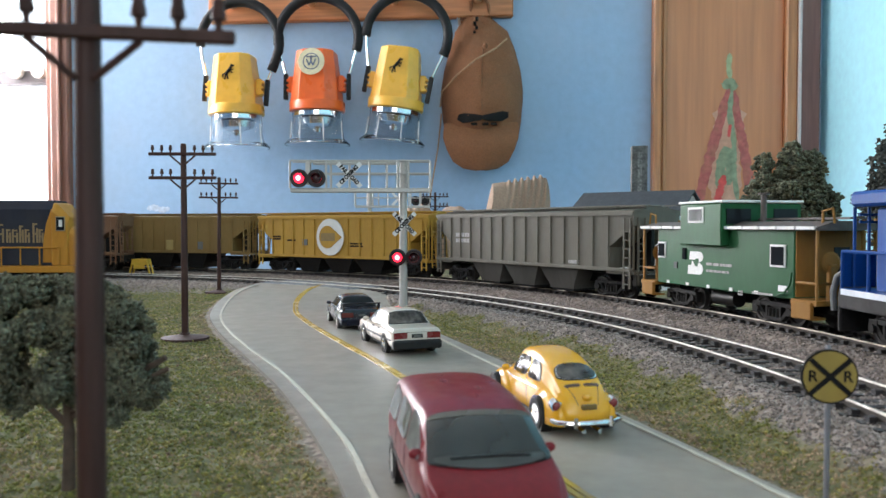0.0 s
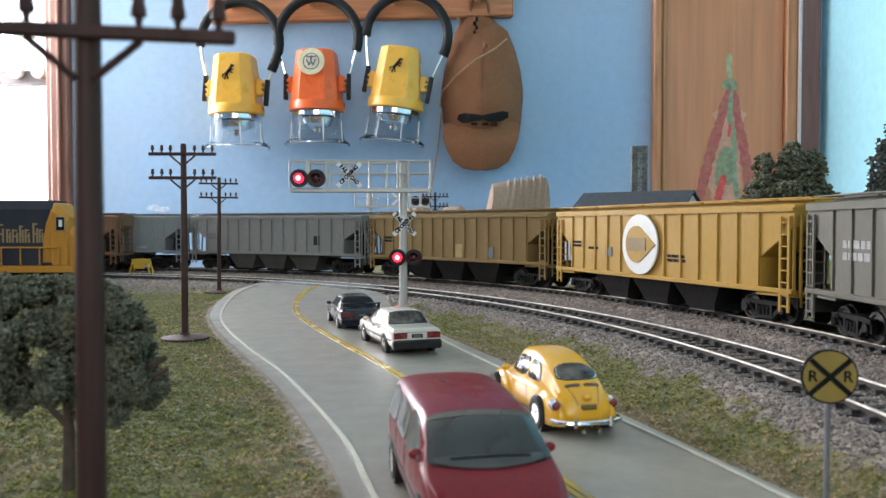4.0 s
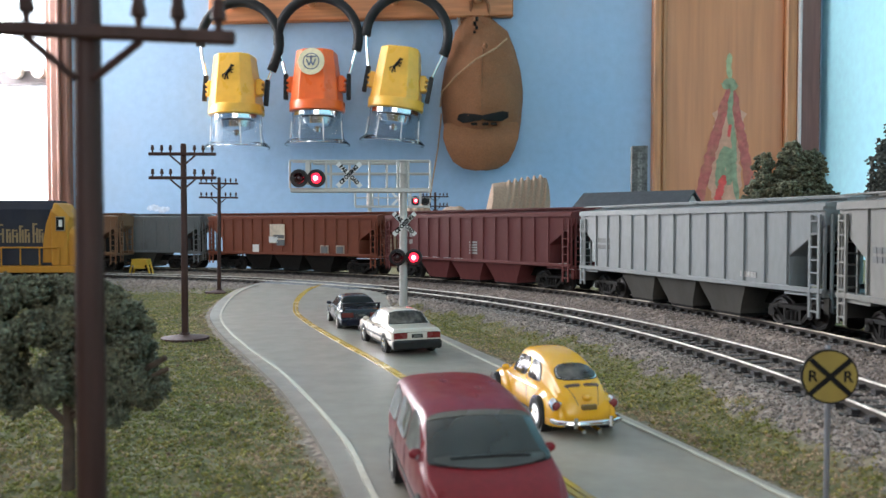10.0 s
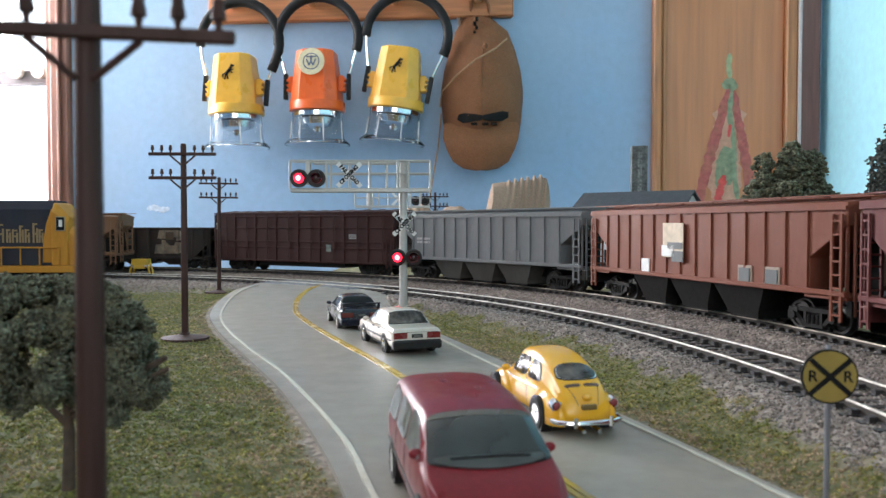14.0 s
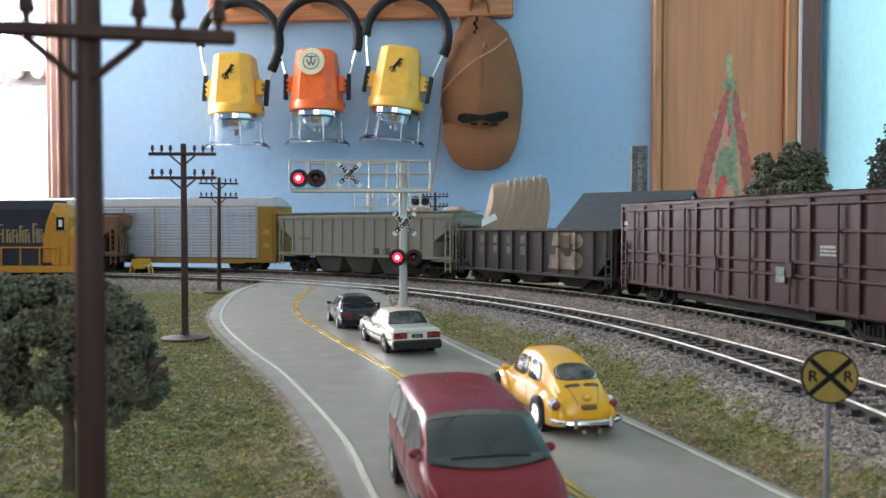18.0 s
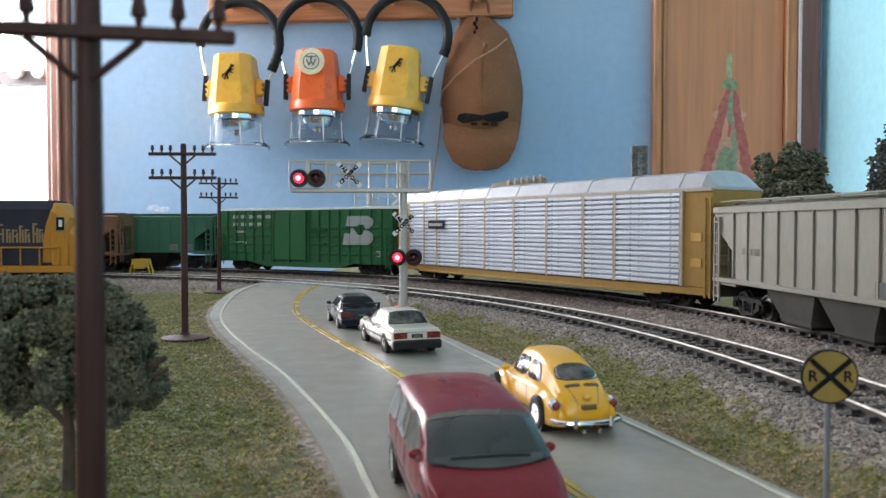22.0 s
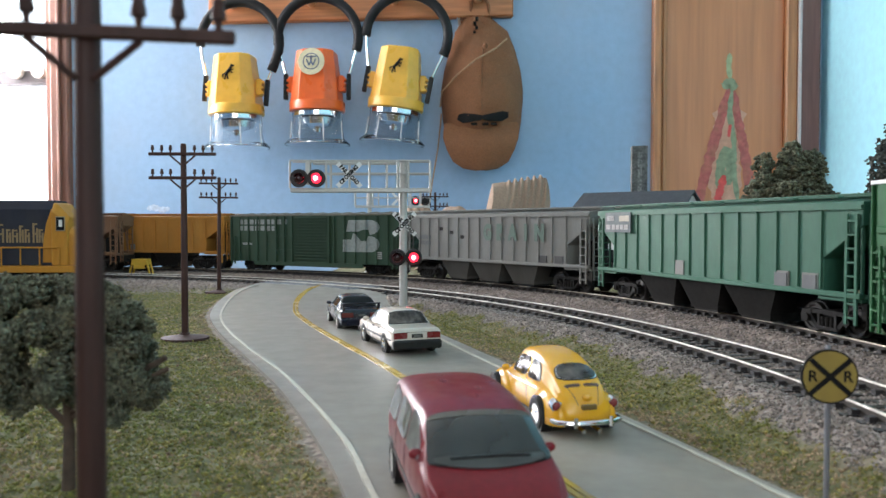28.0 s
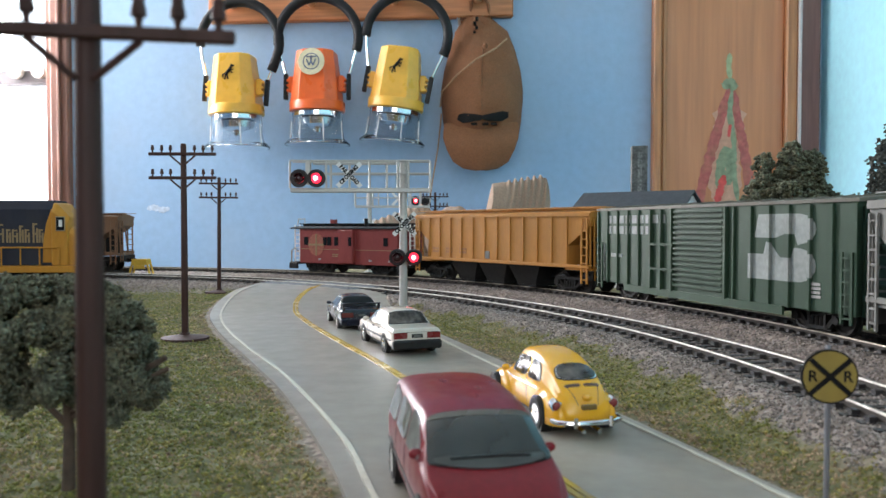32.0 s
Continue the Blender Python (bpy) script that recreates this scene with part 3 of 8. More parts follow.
def build_room():
    c = math.cos(radians(5))
    wall = tagged(new("wall_north"), "sky-blue painted plaster wall", "wall", kind="structure")
    wall.matrix_world = on_wall(0, 0)
    # pieces round the window opening; the opening spans x -1.42 to -0.855, z 0.06 to 0.95
    wl, wr, z0, z1 = -1.45 / c, -0.838 / c, 0.02, 0.96
    for b in ((-2.3, wl, 0, 0.12, -0.95, 1.45), (wr, 0.752, 0, 0.12, -0.95, 1.45), (wl, wr, 0, 0.12, -0.95, z0), (wl, wr, 0, 0.12, z1, 1.45)):
        boxes("wall_piece", WALL, wall, b)
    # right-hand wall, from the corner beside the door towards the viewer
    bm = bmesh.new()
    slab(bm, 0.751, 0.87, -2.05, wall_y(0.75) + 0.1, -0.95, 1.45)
    w = tagged(new("wall_east", mesh_of(bm, "wall_east")), "blue plaster wall beside the door, window light painted into its colour", "wall", kind="structure")
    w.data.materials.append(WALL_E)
    w = tagged(new("wall_west"), "sky-blue painted wall with a wide window", "wall", kind="structure")
    for b in ((-2.32, -2.2, -2.05, 0.3, -0.95, 1.45), (-2.32, -2.2, 1.6, 1.95, -0.95, 1.45), (-2.32, -2.2, 0.3, 1.6, -0.95, 0.40), (-2.32, -2.2, 0.3, 1.6, 1.30, 1.45)):
        boxes("wall_piece", WALL, w, b)
    # unseen wall; the opening is added to suit the rear fill lamp
    w = tagged(new("wall_south"), "unseen sky-blue wall with an added opening for the rear fill lamp", "wall", kind="structure")
    for b in ((-2.32, -0.8, -2.14, -2.02, -0.95, 1.45), (0.7, 0.87, -2.14, -2.02, -0.95, 1.45), (-0.8, 0.7, -2.14, -2.02, -0.95, 0.25), (-0.8, 0.7, -2.14, -2.02, 1.35, 1.45)):
        boxes("wall_piece", WALL, w, b)
    for name, z, m, lab in (("floor", -0.97, FLOOR, "brown carpeted floor"), ("ceiling", 1.45, WHITE, "white plaster ceiling")):
        bm = bmesh.new()
        slab(bm, -2.32, 0.87, -2.14, 2.0, z, z + (0.02 if name == "floor" else 0.05))
        f = tagged(new(name, mesh_of(bm, name)), lab, name, kind="structure")
        f.data.materials.append(m)
    # window
    win = thing("window_1", "bright wooden sash window with brown casing", "window", on_wall(0, 0), kind="structure")
    # darker copy of the oak: shade on the right-hand casing put into its colour
    shaded_oak = mat("shaded_window_oak", (0.20, 0.085, 0.055), 0.5, var=0.25, scale=28, bump=0.0002, dirt=0.3, dirt_scale=7, stretch=(6, 6, 0.35), dark=(0.14, 0.06, 0.04))
    boxes("casing", shaded_oak, win, (wr, wr + 0.042, -0.018, 0.0, -0.03, 1.02), bevel=0.003)
    boxes("casing_bead", shaded_oak, win, (wr + 0.018, wr + 0.026, -0.024, -0.018, -0.03, 1.02), bevel=0.002)
    boxes("casing", WOOD, win, (wl - 0.088, wl, -0.018, 0.0, -0.03, 1.02), bevel=0.003)
    boxes("casing", WOOD, win, (wl, wr, -0.018, 0.0, z1, z1 + 0.085), bevel=0.003)
    boxes("sill", WOOD, win, (wl - 0.1, wr + 0.1, -0.05, 0.02, z0 - 0.03, z0), bevel=0.004)
    boxes("jamb", shaded_oak, win, (wr - 0.020, wr, 0.001, 0.11, z0, z1), bevel=0.002)
    boxes("jamb", WOOD, win, (wl, wl + 0.020, 0.001, 0.11, z0, z1), bevel=0.002)
    # dark paint carries the shade of the rail against the bright sky
    sash = mat("shaded_sash_paint", (0.085, 0.072, 0.075), 0.6, var=0.06, scale=60)
    boxes("meeting_rail", sash, win, (wl + 0.02, wr - 0.02, 0.045, 0.085, 0.355, 0.385), bevel=0.002, label="meeting rail with backlit shade painted into its colour")
    for b in ((wl + 0.02, wl + 0.05, z0, z1), (wr - 0.032, wr - 0.02, z0, z1), (wl + 0.05, wr - 0.032, z0, z0 + 0.04), (wl + 0.05, wr - 0.032, z1 - 0.04, z1)):
        boxes("sash_bar", WHITE, win, (b[0], b[1], 0.05, 0.08, b[2], b[3]), bevel=0.002)
    for z in ((z0 + 0.04, 0.355), (0.385, z1 - 0.04)):
        p = boxes("pane", clear("window_glass"), win, (wl + 0.05, wr - 0.032, 0.062, 0.065, *z))
        p.visible_shadow = False
    latch = bmesh.new()
    for x in (-0.952, -0.898):
        rod(latch, (x, 0.03, 0.380), (x, 0.044, 0.380), 0.016, 12)
    part("sash_lock", latch, SILVER, win, smooth=True)
    # overcast daylight outside
    bm = bmesh.new()
    slab(bm, -4.0, 1.2, 2.6, 2.62, -1.2, 3.2)
    sheet = tagged(new("backdrop", mesh_of(bm, "backdrop")), "glaring white overcast sky outside the window", "sky", kind="structure")
    sheet.data.materials.append(mat("overcast_glare", (1.0, 1.0, 1.0), 1.0, emit=2.2, var=0.0))
    # panelled door with its frame
    door = thing("door_1", "varnished wooden door with a child's painted tree drawing", "door", on_wall(0, 0), kind="structure")
    k = 1 / c
    boxes("door_frame", WOOD, door, (0.419 * k, 0.436 * k, -0.030, 0.0, -0.95, 1.10), bevel=0.003)
    boxes("door_leaf", WOOD_LIGHT, door, (0.436 * k, 0.672 * k, -0.016, 0.0, -0.94, 1.08), bevel=0.002)
    boxes("door_stop", WOOD, door, (0.438 * k, 0.447 * k, -0.022, -0.016, -0.94, 1.08), bevel=0.002)
    boxes("door_frame", WOOD, door, (0.672 * k, 0.694 * k, -0.030, 0.0, -0.95, 1.10), bevel=0.003)
    boxes("edge_strip", mat("pale_edge_strip", (0.55, 0.47, 0.45), 0.5, var=0.08), door, (0.694 * k, 0.700 * k, -0.034, 0.0, -0.95, 1.10), bevel=0.001, label="bright metal edge strip")
    # last frame strip: its shade is painted in with a darker wood colour
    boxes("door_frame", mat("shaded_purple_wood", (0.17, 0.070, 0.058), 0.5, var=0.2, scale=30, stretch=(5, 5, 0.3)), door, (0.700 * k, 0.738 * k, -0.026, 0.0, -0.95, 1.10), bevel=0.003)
    boxes("door_head", WOOD, door, (0.40 * k, 0.745 * k, -0.032, 0.0, 1.10, 1.18), bevel=0.003)
    drawing(door, k)


def daub(name, pts, w, material, parent, at):
    """A loose brush stroke lying on a flat surface, in its x and z."""
    bm = bmesh.new()
    p = smooth_line(pts, 26)
    d = np.gradient(p, axis=0)
    d /= np.linalg.norm(d, axis=1)[:, None] + 1e-9
    nrm = np.stack([-d[:, 1], d[:, 0]], 1)
    rng = random.Random(len(name) + int(1000 * abs(pts[0][0])))
    rows = []
    for i, (q, v) in enumerate(zip(p, nrm)):
        h = w * (0.75 + 0.45 * rng.random()) * min(1, 0.3 + i / 4, 0.3 + (len(p) - 1 - i) / 4)
        a, b = q + v * h, q - v * h
        rows.append([(a[0], -0.0002, a[1]), (b[0], -0.0002, b[1]), (b[0], 0, b[1]), (a[0], 0, a[1])])
    loft(bm, rows)
    return part(name, bm, material, parent, at=at)


def drawing(door, k):
    red = mat("faded_red_poster_paint", (0.40, 0.105, 0.090), 0.8, var=0.3, scale=90, dirt=0.5, dirt_scale=40, dark=(0.42, 0.21, 0.11))
    bright = mat("red_poster_paint", (0.60, 0.085, 0.075), 0.8, var=0.2, scale=90)
    green = mat("green_poster_paint", (0.23, 0.27, 0.17), 0.8, var=0.3, scale=90, dirt=0.3, dirt_scale=40, dark=(0.3, 0.25, 0.12))
    pink = mat("pink_poster_paint", (0.54, 0.29, 0.20), 0.8, var=0.15, scale=90)
    pale = mat("pale_green_poster_paint", (0.34, 0.36, 0.20), 0.8, var=0.2, scale=90)
    at = pose(0.5655 * k, -0.0165, 0)
    daub("paint_stroke", [(0.0, 0.05), (-0.004, 0.14), (0.002, 0.22), (0.004, 0.29)], 0.030, pink, door, at)
    daub("paint_stroke", [(-0.065, 0.02), (-0.052, 0.10), (-0.030, 0.19), (-0.008, 0.27), (0.002, 0.315)], 0.0098, red, door, at @ pose(0, -0.0004, 0))
    daub("paint_stroke", [(0.052, 0.06), (0.042, 0.13), (0.030, 0.20), (0.016, 0.27), (0.006, 0.32)], 0.0092, red, door, at @ pose(0, -0.0006, 0))
    daub("paint_stroke", [(0.003, 0.38), (0.001, 0.355), (0.004, 0.33)], 0.005, pale, door, at @ pose(0, -0.0004, 0))
    daub("paint_stroke", [(-0.010, 0.312), (0.003, 0.322), (0.014, 0.308)], 0.009, green, door, at @ pose(0, -0.0008, 0))
    daub("paint_stroke", [(0.008, 0.31), (0.004, 0.26), (0.012, 0.21), (0.013, 0.15), (0.022, 0.08)], 0.005, green, door, at @ pose(0, -0.0010, 0))
    daub("paint_stroke", [(-0.016, 0.11), (-0.012, 0.16), (-0.003, 0.19), (0.008, 0.165), (0.003, 0.12)], 0.010, green, door, at @ pose(0, -0.0012, 0))
    daub("paint_stroke", [(-0.020, 0.085), (-0.012, 0.115), (-0.006, 0.14)], 0.007, bright, door, at @ pose(0, -0.0014, 0))
    daub("paint_stroke", [(0.005, 0.24), (0.002, 0.215)], 0.003, bright, door, at @ pose(0, -0.0014, 0))
    daub("paint_stroke", [(0.020, 0.02), (0.012, 0.05), (0.024, 0.07)], 0.012, pale, door, at @ pose(0, -0.0014, 0))


def lantern(m, body_m, name_label, tilt, bail_tilt, emblem, slid=False):
    """A railwayman's electric hand lamp hung by its bail, lens down."""
    t = thing("hand_lantern", name_label, "lantern", m @ pose(0, 0, 0, 0, tilt, 0), group="lanterns on the peg rack")
    bm = bmesh.new()
    chamfer = [radians(45 * q + o) for q in range(0, 8, 2) for o in (-29, 29)]      # a square plan with broad cut corners
    rings = [[(r * math.cos(a) * 1.06, r * math.sin(a) * 1.06, z) for a in chamfer] for z, r in ((0.056, 0.034), (0.0555, 0.0375), (0.053, 0.0400), (-0.046, 0.0522))]
    loft(bm, rings)
    part("body", bm, body_m, t, bevel=0.0012)
    bm = bmesh.new()
    lathe(bm, [(0.048, -0.045), (0.0545, -0.0455), (0.0553, -0.0470), (0.0553, -0.0630), (0.0540, -0.0645), (0.047, -0.0645)], 36)
    part("collar", bm, body_m, t, smooth=True)
    ring = bmesh.new()
    lathe(ring, [(0.046, -0.064), (0.0475, -0.066), (0.0472, -0.074), (0.044, -0.0755)], 28)
    part("reflector_ring", ring, CHROME, t, "polished metal reflector ring", smooth=True)
    core = bmesh.new()
    lathe(core, [(0.001, -0.0755), (0.036, -0.077), (0.032, -0.090), (0.022, -0.094), (0.010, -0.097), (0.008, -0.106), (0.001, -0.109)], 20)
    part("reflector", core, CHROME, t, smooth=True)
    gl = clear("clear_acrylic", (0.98, 0.985, 0.985), ior=1.14)
    skirt = bmesh.new()
    lathe(skirt, [(0.050, -0.066), (0.0505, -0.104), (0.054, -0.118), (0.065, -0.128), (0.065, -0.1305), (0.052, -0.122), (0.0485, -0.106), (0.048, -0.066)], 32)
    part("lens_guard", skirt, gl, t, "clear plastic lens guard", smooth=True)
    for k in range(4):
        a = radians(-90 + (k - 1.5) * 52)
        p = (0.0545 * math.cos(a), 0.0545 * math.sin(a))
        rods("guard_rib", mat("frosted_acrylic", (0.62, 0.63, 0.63), 0.25, var=0.05), t, ((p[0] * 0.95, p[1] * 0.95, -0.084), (*p, -0.126), 0.0013))
    for sx in (-1, 1):
        boxes("hinge_lug", body_m, t, (sx * 0.050 - 0.006, sx * 0.050 + 0.006, -0.012, 0.012, -0.026, 0.006), bevel=0.002)
        for k in range(3):
            boxes("lug_ridge", body_m, t, (sx * 0.057 - 0.003, sx * 0.057 + 0.003, -0.011, 0.011, -0.024 + k * 0.010, -0.019 + k * 0.010), bevel=0.0008)
    bail = thing("bail", "", "", None)
    bail.parent = t
    bail.matrix_basis = pose(0, 0, -0.01, 0, bail_tilt, 0)
    for sx in (-1, 1):
        bm = bmesh.new()
        tube(bm, [(sx * 0.062, 0, -0.022), (sx * 0.064, 0, 0.018), (sx * 0.076, 0, 0.062), (sx * 0.082, 0, 0.095)], 0.0028, 8)
        part("wire", bm, CHROME, bail, "bright steel bail wire", smooth=True)
        boxes("clip", BLACK, bail, (sx * 0.064 - 0.004, sx * 0.064 + 0.004, -0.005, 0.005, -0.03, 0.022), bevel=0.001)
    bm = bmesh.new()
    pts = [(0.082 * math.cos(a), 0, 0.092 + 0.082 * math.sin(a)) for a in np.linspace(-0.30, math.pi + 0.15, 22)]
    if slid:              # the grip has slipped down one leg of the bail
        pts = [(0.070, 0, 0.040), (0.0745, 0, 0.055), (0.0785, 0, 0.068)] + pts[1:]
    tube(bm, pts, 0.0096, 12)
    part("grip", bm, mat("black_grip_rubber", (0.010, 0.010, 0.011), 0.55, var=0.1, scale=300, spec=0.25), bail, "black rubber grip", smooth=True)
    for o in list(bail.children):      # the bail's pieces hang straight from the lantern
        mb = bail.matrix_basis @ o.matrix_basis
        o.parent = t
        o.matrix_basis = mb
    bpy.data.objects.remove(bail)
    if emblem == "round":
        for r, mm, y in ((0.0265, mat("cream_decal", (0.70, 0.62, 0.40), 0.5), 0), (0.0165, mat("navy_decal", (0.06, 0.08, 0.16), 0.5), 1), (0.0145, MATS["cream_decal"], 2)):
            bm = bmesh.new()
            rod(bm, (0, -0.0505 - 0.0003 * y, 0.022), (0, -0.0511 - 0.0003 * y, 0.022), r, 28)
            part("decal", bm, mm, t, "round cream decal", at=pose(0, 0, 0, -6, 0, 0))
        bm = bmesh.new()
        for a, b in (((-0.010, 0.009), (0.010, 0.009)), ((0, 0.011), (0, -0.002)), ((-0.009, 0.004), (-0.004, -0.008)), ((-0.004, -0.008), (0, 0)), ((0, 0), (0.004, -0.008)), ((0.004, -0.008), (0.009, 0.004))):
            rod(bm, (a[0], -0.0522, 0.022 + a[1]), (b[0], -0.0522, 0.022 + b[1]), 0.0014, 6)
        part("decal_mark", bm, MATS["navy_decal"], t, at=pose(0, 0, 0, -6, 0, 0))
    else:
        bm = bmesh.new()
        for a, b, r in (((-0.006, -0.006), (0.006, 0.008), 0.0042), ((0.004, 0.006), (0.008, 0.016), 0.0030), ((0.008, 0.015), (0.014, 0.013), 0.0022),
                        ((-0.005, -0.004), (-0.009, -0.018), 0.0020), ((-0.003, -0.006), (-0.001, -0.017), 0.0018), ((0.006, 0.004), (0.013, 0.005), 0.0016),
                        ((0.004, 0.001), (0.010, -0.003), 0.0016), ((-0.007, -0.004), (-0.015, -0.007), 0.0018), ((-0.015, -0.007), (-0.014, -0.014), 0.0014)):
            rod(bm, (a[0] * 0.8, -0.0440, 0.012 + a[1] * 0.85), (b[0] * 0.8, -0.0440, 0.012 + b[1] * 0.85), r * 0.72, 6)
        part("emblem", bm, LETTER_K, t, "black emblem", at=pose(0, 0, 0, -6, 0, 0))
    return t


def build_wall_things():
    rack = thing("peg_rack", "reddish pine board with round wooden pegs", "coat rack", on_wall(-0.1725, 0.50))
    boxes("board", RACK_WOOD, rack, (-0.317, 0.317, -0.020, 0.0, -0.0375, 0.06), bevel=0.003)
    for x in (-0.262, -0.098, 0.075, 0.245):
        bm = bmesh.new()
        lathe(bm, [(0.009, 0.0), (0.009, 0.03), (0.013, 0.036), (0.0155, 0.046), (0.013, 0.055), (0.001, 0.058)], 18, (x, -0.02, -0.002), Matrix.Rotation(radians(90), 4, "X"))
        part("peg", bm, mat("peg_maple", (0.58, 0.30, 0.14), 0.4, var=0.15, scale=60), rack, "turned wooden peg", smooth=True)
    yellow = mat("yellow_lantern_plastic", (0.80, 0.42, 0.050), 0.32, var=0.05, scale=80, dirt=0.15, dirt_scale=30)
    orange = mat("orange_lantern_plastic", (0.78, 0.125, 0.018), 0.32, var=0.05, scale=80, dirt=0.1, dirt_scale=30)
    lantern(on_wall(-0.4120, 0.326, 0.070), yellow, "yellow plastic hand lantern with clear lens, hung from a peg", -1, 6, "horse", True)
    lantern(on_wall(-0.2455, 0.331, 0.070), orange, "orange plastic hand lantern with round cream decal", 0, 1, "round")
    lantern(on_wall(-0.0820, 0.333, 0.070), yellow, "yellow plastic hand lantern with clear lens, tilted", 6, 5, "horse")
    # cap hung by its strap, peak down
    cap = thing("baseball_cap", "tan cotton baseball cap hung on the wall, peak down", "cap", on_wall(0.081, 0.302, 0.0))
    cloth = mat("tan_cotton_twill", (0.215, 0.088, 0.038), 0.9, var=0.15, scale=350, bump=0.0005, dirt=0.2, dirt_scale=20)
    bm = bmesh.new()
    rings = []
    for z, l, r, d in ((0.165, -0.026, 0.006, 0.006), (0.158, -0.040, 0.020, 0.020), (0.130, -0.056, 0.052, 0.045), (0.095, -0.066, 0.066, 0.066), (0.050, -0.078, 0.078, 0.082),
                       (0.010, -0.084, 0.083, 0.090), (-0.015, -0.083, 0.082, 0.095), (-0.050, -0.080, 0.079, 0.097), (-0.074, -0.075, 0.075, 0.090), (-0.082, -0.06, 0.06, 0.05)):
        ring = []
        for k in range(33):
            a = math.pi * k / 32
            c = (l + r) / 2 - (r - l) / 2 * math.cos(a)
            wob = 0.004 * math.sin(k * 0.9 + z * 90) * math.sin(a)
            ring.append((c, -0.006 - (d + wob) * math.sin(a) ** 0.8, z))
        ring += [(r * 0.96, -0.002, z), (l * 0.96, -0.002, z)]
        rings.append(ring)
    loft(bm, rings)
    part("crown", bm, cloth, cap, smooth=True)
    bm = bmesh.new()
    rings = []
    for z, h, d in ((-0.060, 0.072, 0.070), (-0.072, 0.0735, 0.080), (-0.092, 0.0735, 0.092), (-0.115, 0.066, 0.093), (-0.138, 0.054, 0.086), (-0.151, 0.034, 0.082), (-0.155, 0.010, 0.080)):
        top = [(h * math.sin(u), -d - 0.012 * math.cos(u) ** 2, z) for u in np.linspace(-math.pi / 2, math.pi / 2, 17)]
        rings.append(top + [(x, y + 0.004, z) for x, y, z in top[::-1]])
    loft(bm, rings)
    part("peak", bm, cloth, cap, smooth=True)
    bm = bmesh.new()
    rows = []
    for u in np.linspace(-1, 1, 25):        # a dark wing-shaped emblem, bent round the crown
        x, mid = 0.004 + 0.050 * u, -0.054 + (0.003 if u < 0 else 0.008) * u * u
        th = 0.0120 * (0.28 + 0.72 * abs(u) ** 0.6) * (1 - 0.55 * max(0, abs(u) - 0.75) / 0.25)
        y = -0.1085 + 0.024 * u * u
        rows.append([(x, y - 0.0012, mid - th), (x, y - 0.0012, mid + th * 0.75), (x, y + 0.006, mid + th * 0.75), (x, y + 0.006, mid - th)])
    loft(bm, rows)
    part("embroidery", bm, LETTER_K, cap, "black embroidered emblem")
    for x in (-0.012, 0.010, 0.026):
        boxes("embroidery_bar", LETTER_K, cap, (x - 0.006, x + 0.006, -0.1105, -0.1000, -0.0690, -0.0650), bevel=0.0006)
    bm = bmesh.new()
    tube(bm, [(0.004, -0.0785, 0.083), (0.003, -0.0890, 0.050), (0.002, -0.0970, 0.010), (0.002, -0.1020, -0.015), (0.003, -0.1035, -0.040)], 0.0011, 6)
    part("seam", bm, mat("cap_seam", (0.17, 0.08, 0.035), 0.9), cap, smooth=True)
    daub("embroidery", [(-0.078, 0.001), (-0.073, 0.010), (-0.069, 0.006), (-0.066, 0.012)], 0.0045, LETTER_K, cap, pose(0, -0.058, 0.008, 0, 0, -38))
    for k in range(4):
        boxes("embroidery_bar", LETTER_K, cap, (-0.016 + 0.004 * (k % 2), -0.011 + 0.004 * (k % 2), -0.0600, -0.0440, 0.118 + k * 0.009, 0.123 + k * 0.009), bevel=0.0006)
    tan = mat("tan_cord", (0.38, 0.23, 0.13), 0.8, var=0.15, scale=200)
    bm = bmesh.new()
    tube(bm, [(0.050, -0.062, 0.105), (0.030, -0.086, 0.082), (-0.010, -0.096, 0.058), (-0.046, -0.092, 0.030), (-0.078, -0.055, 0.005), (-0.085, -0.02, -0.02)], 0.0018, 6)
    part("chin_cord", bm, tan, cap, "thin tan cord across the crown", smooth=True)
    bm = bmesh.new()
    tube(bm, [(-0.024, -0.012, 0.155), (-0.022, -0.022, 0.19), (-0.004, -0.030, 0.205), (0.012, -0.022, 0.185), (0.016, -0.012, 0.15)], 0.004, 6)
    part("strap", bm, cloth, cap, smooth=True)
    rods("strap_buckle", CHROME, cap, ((-0.046, -0.020, 0.145), (-0.046, -0.028, 0.158), 0.005))
    bm = bmesh.new()
    bmesh.ops.create_uvsphere(bm, u_segments=12, v_segments=8, radius=0.0055, matrix=Matrix.Translation((0.008, -0.088, 0.086)))
    part("button", bm, cloth, cap, smooth=True)
    # a string hanging down the wall
    s = thing("hanging_string", "thin pale string hanging down the wall", "string", on_wall(0, 0))
    bm = bmesh.new()
    tube(bm, [(-0.003, -0.004, 0.27), (-0.010, -0.003, 0.20), (-0.022, -0.003, 0.13), (-0.032, -0.003, 0.05), (-0.035, -0.003, -0.10)], 0.0016, 6)
    part("string", bm, tan, s, smooth=True)
    # where the paint has come off
    st = thing("wall_patch", "small peach-coloured patch where wall paint has flaked", "stain", on_wall(-0.6095, 0.0753))
    daub("flake", [(-0.025, 0.0), (-0.01, 0.003), (0.008, -0.002), (0.026, 0.001)], 0.006, mat("bare_plaster", (0.46, 0.53, 0.62), 0.9, var=0.25, scale=160), st, pose(0, -0.0006, 0))


build_room()
build_wall_things()

# ---- rolling stock (x forwards, y to the left, z = 0 at the rail tops) ----
SHARED = {}


def shared(key, make):
    """A mesh that alike pieces share."""
    if key not in SHARED:
        SHARED[key] = make()
    return SHARED[key]


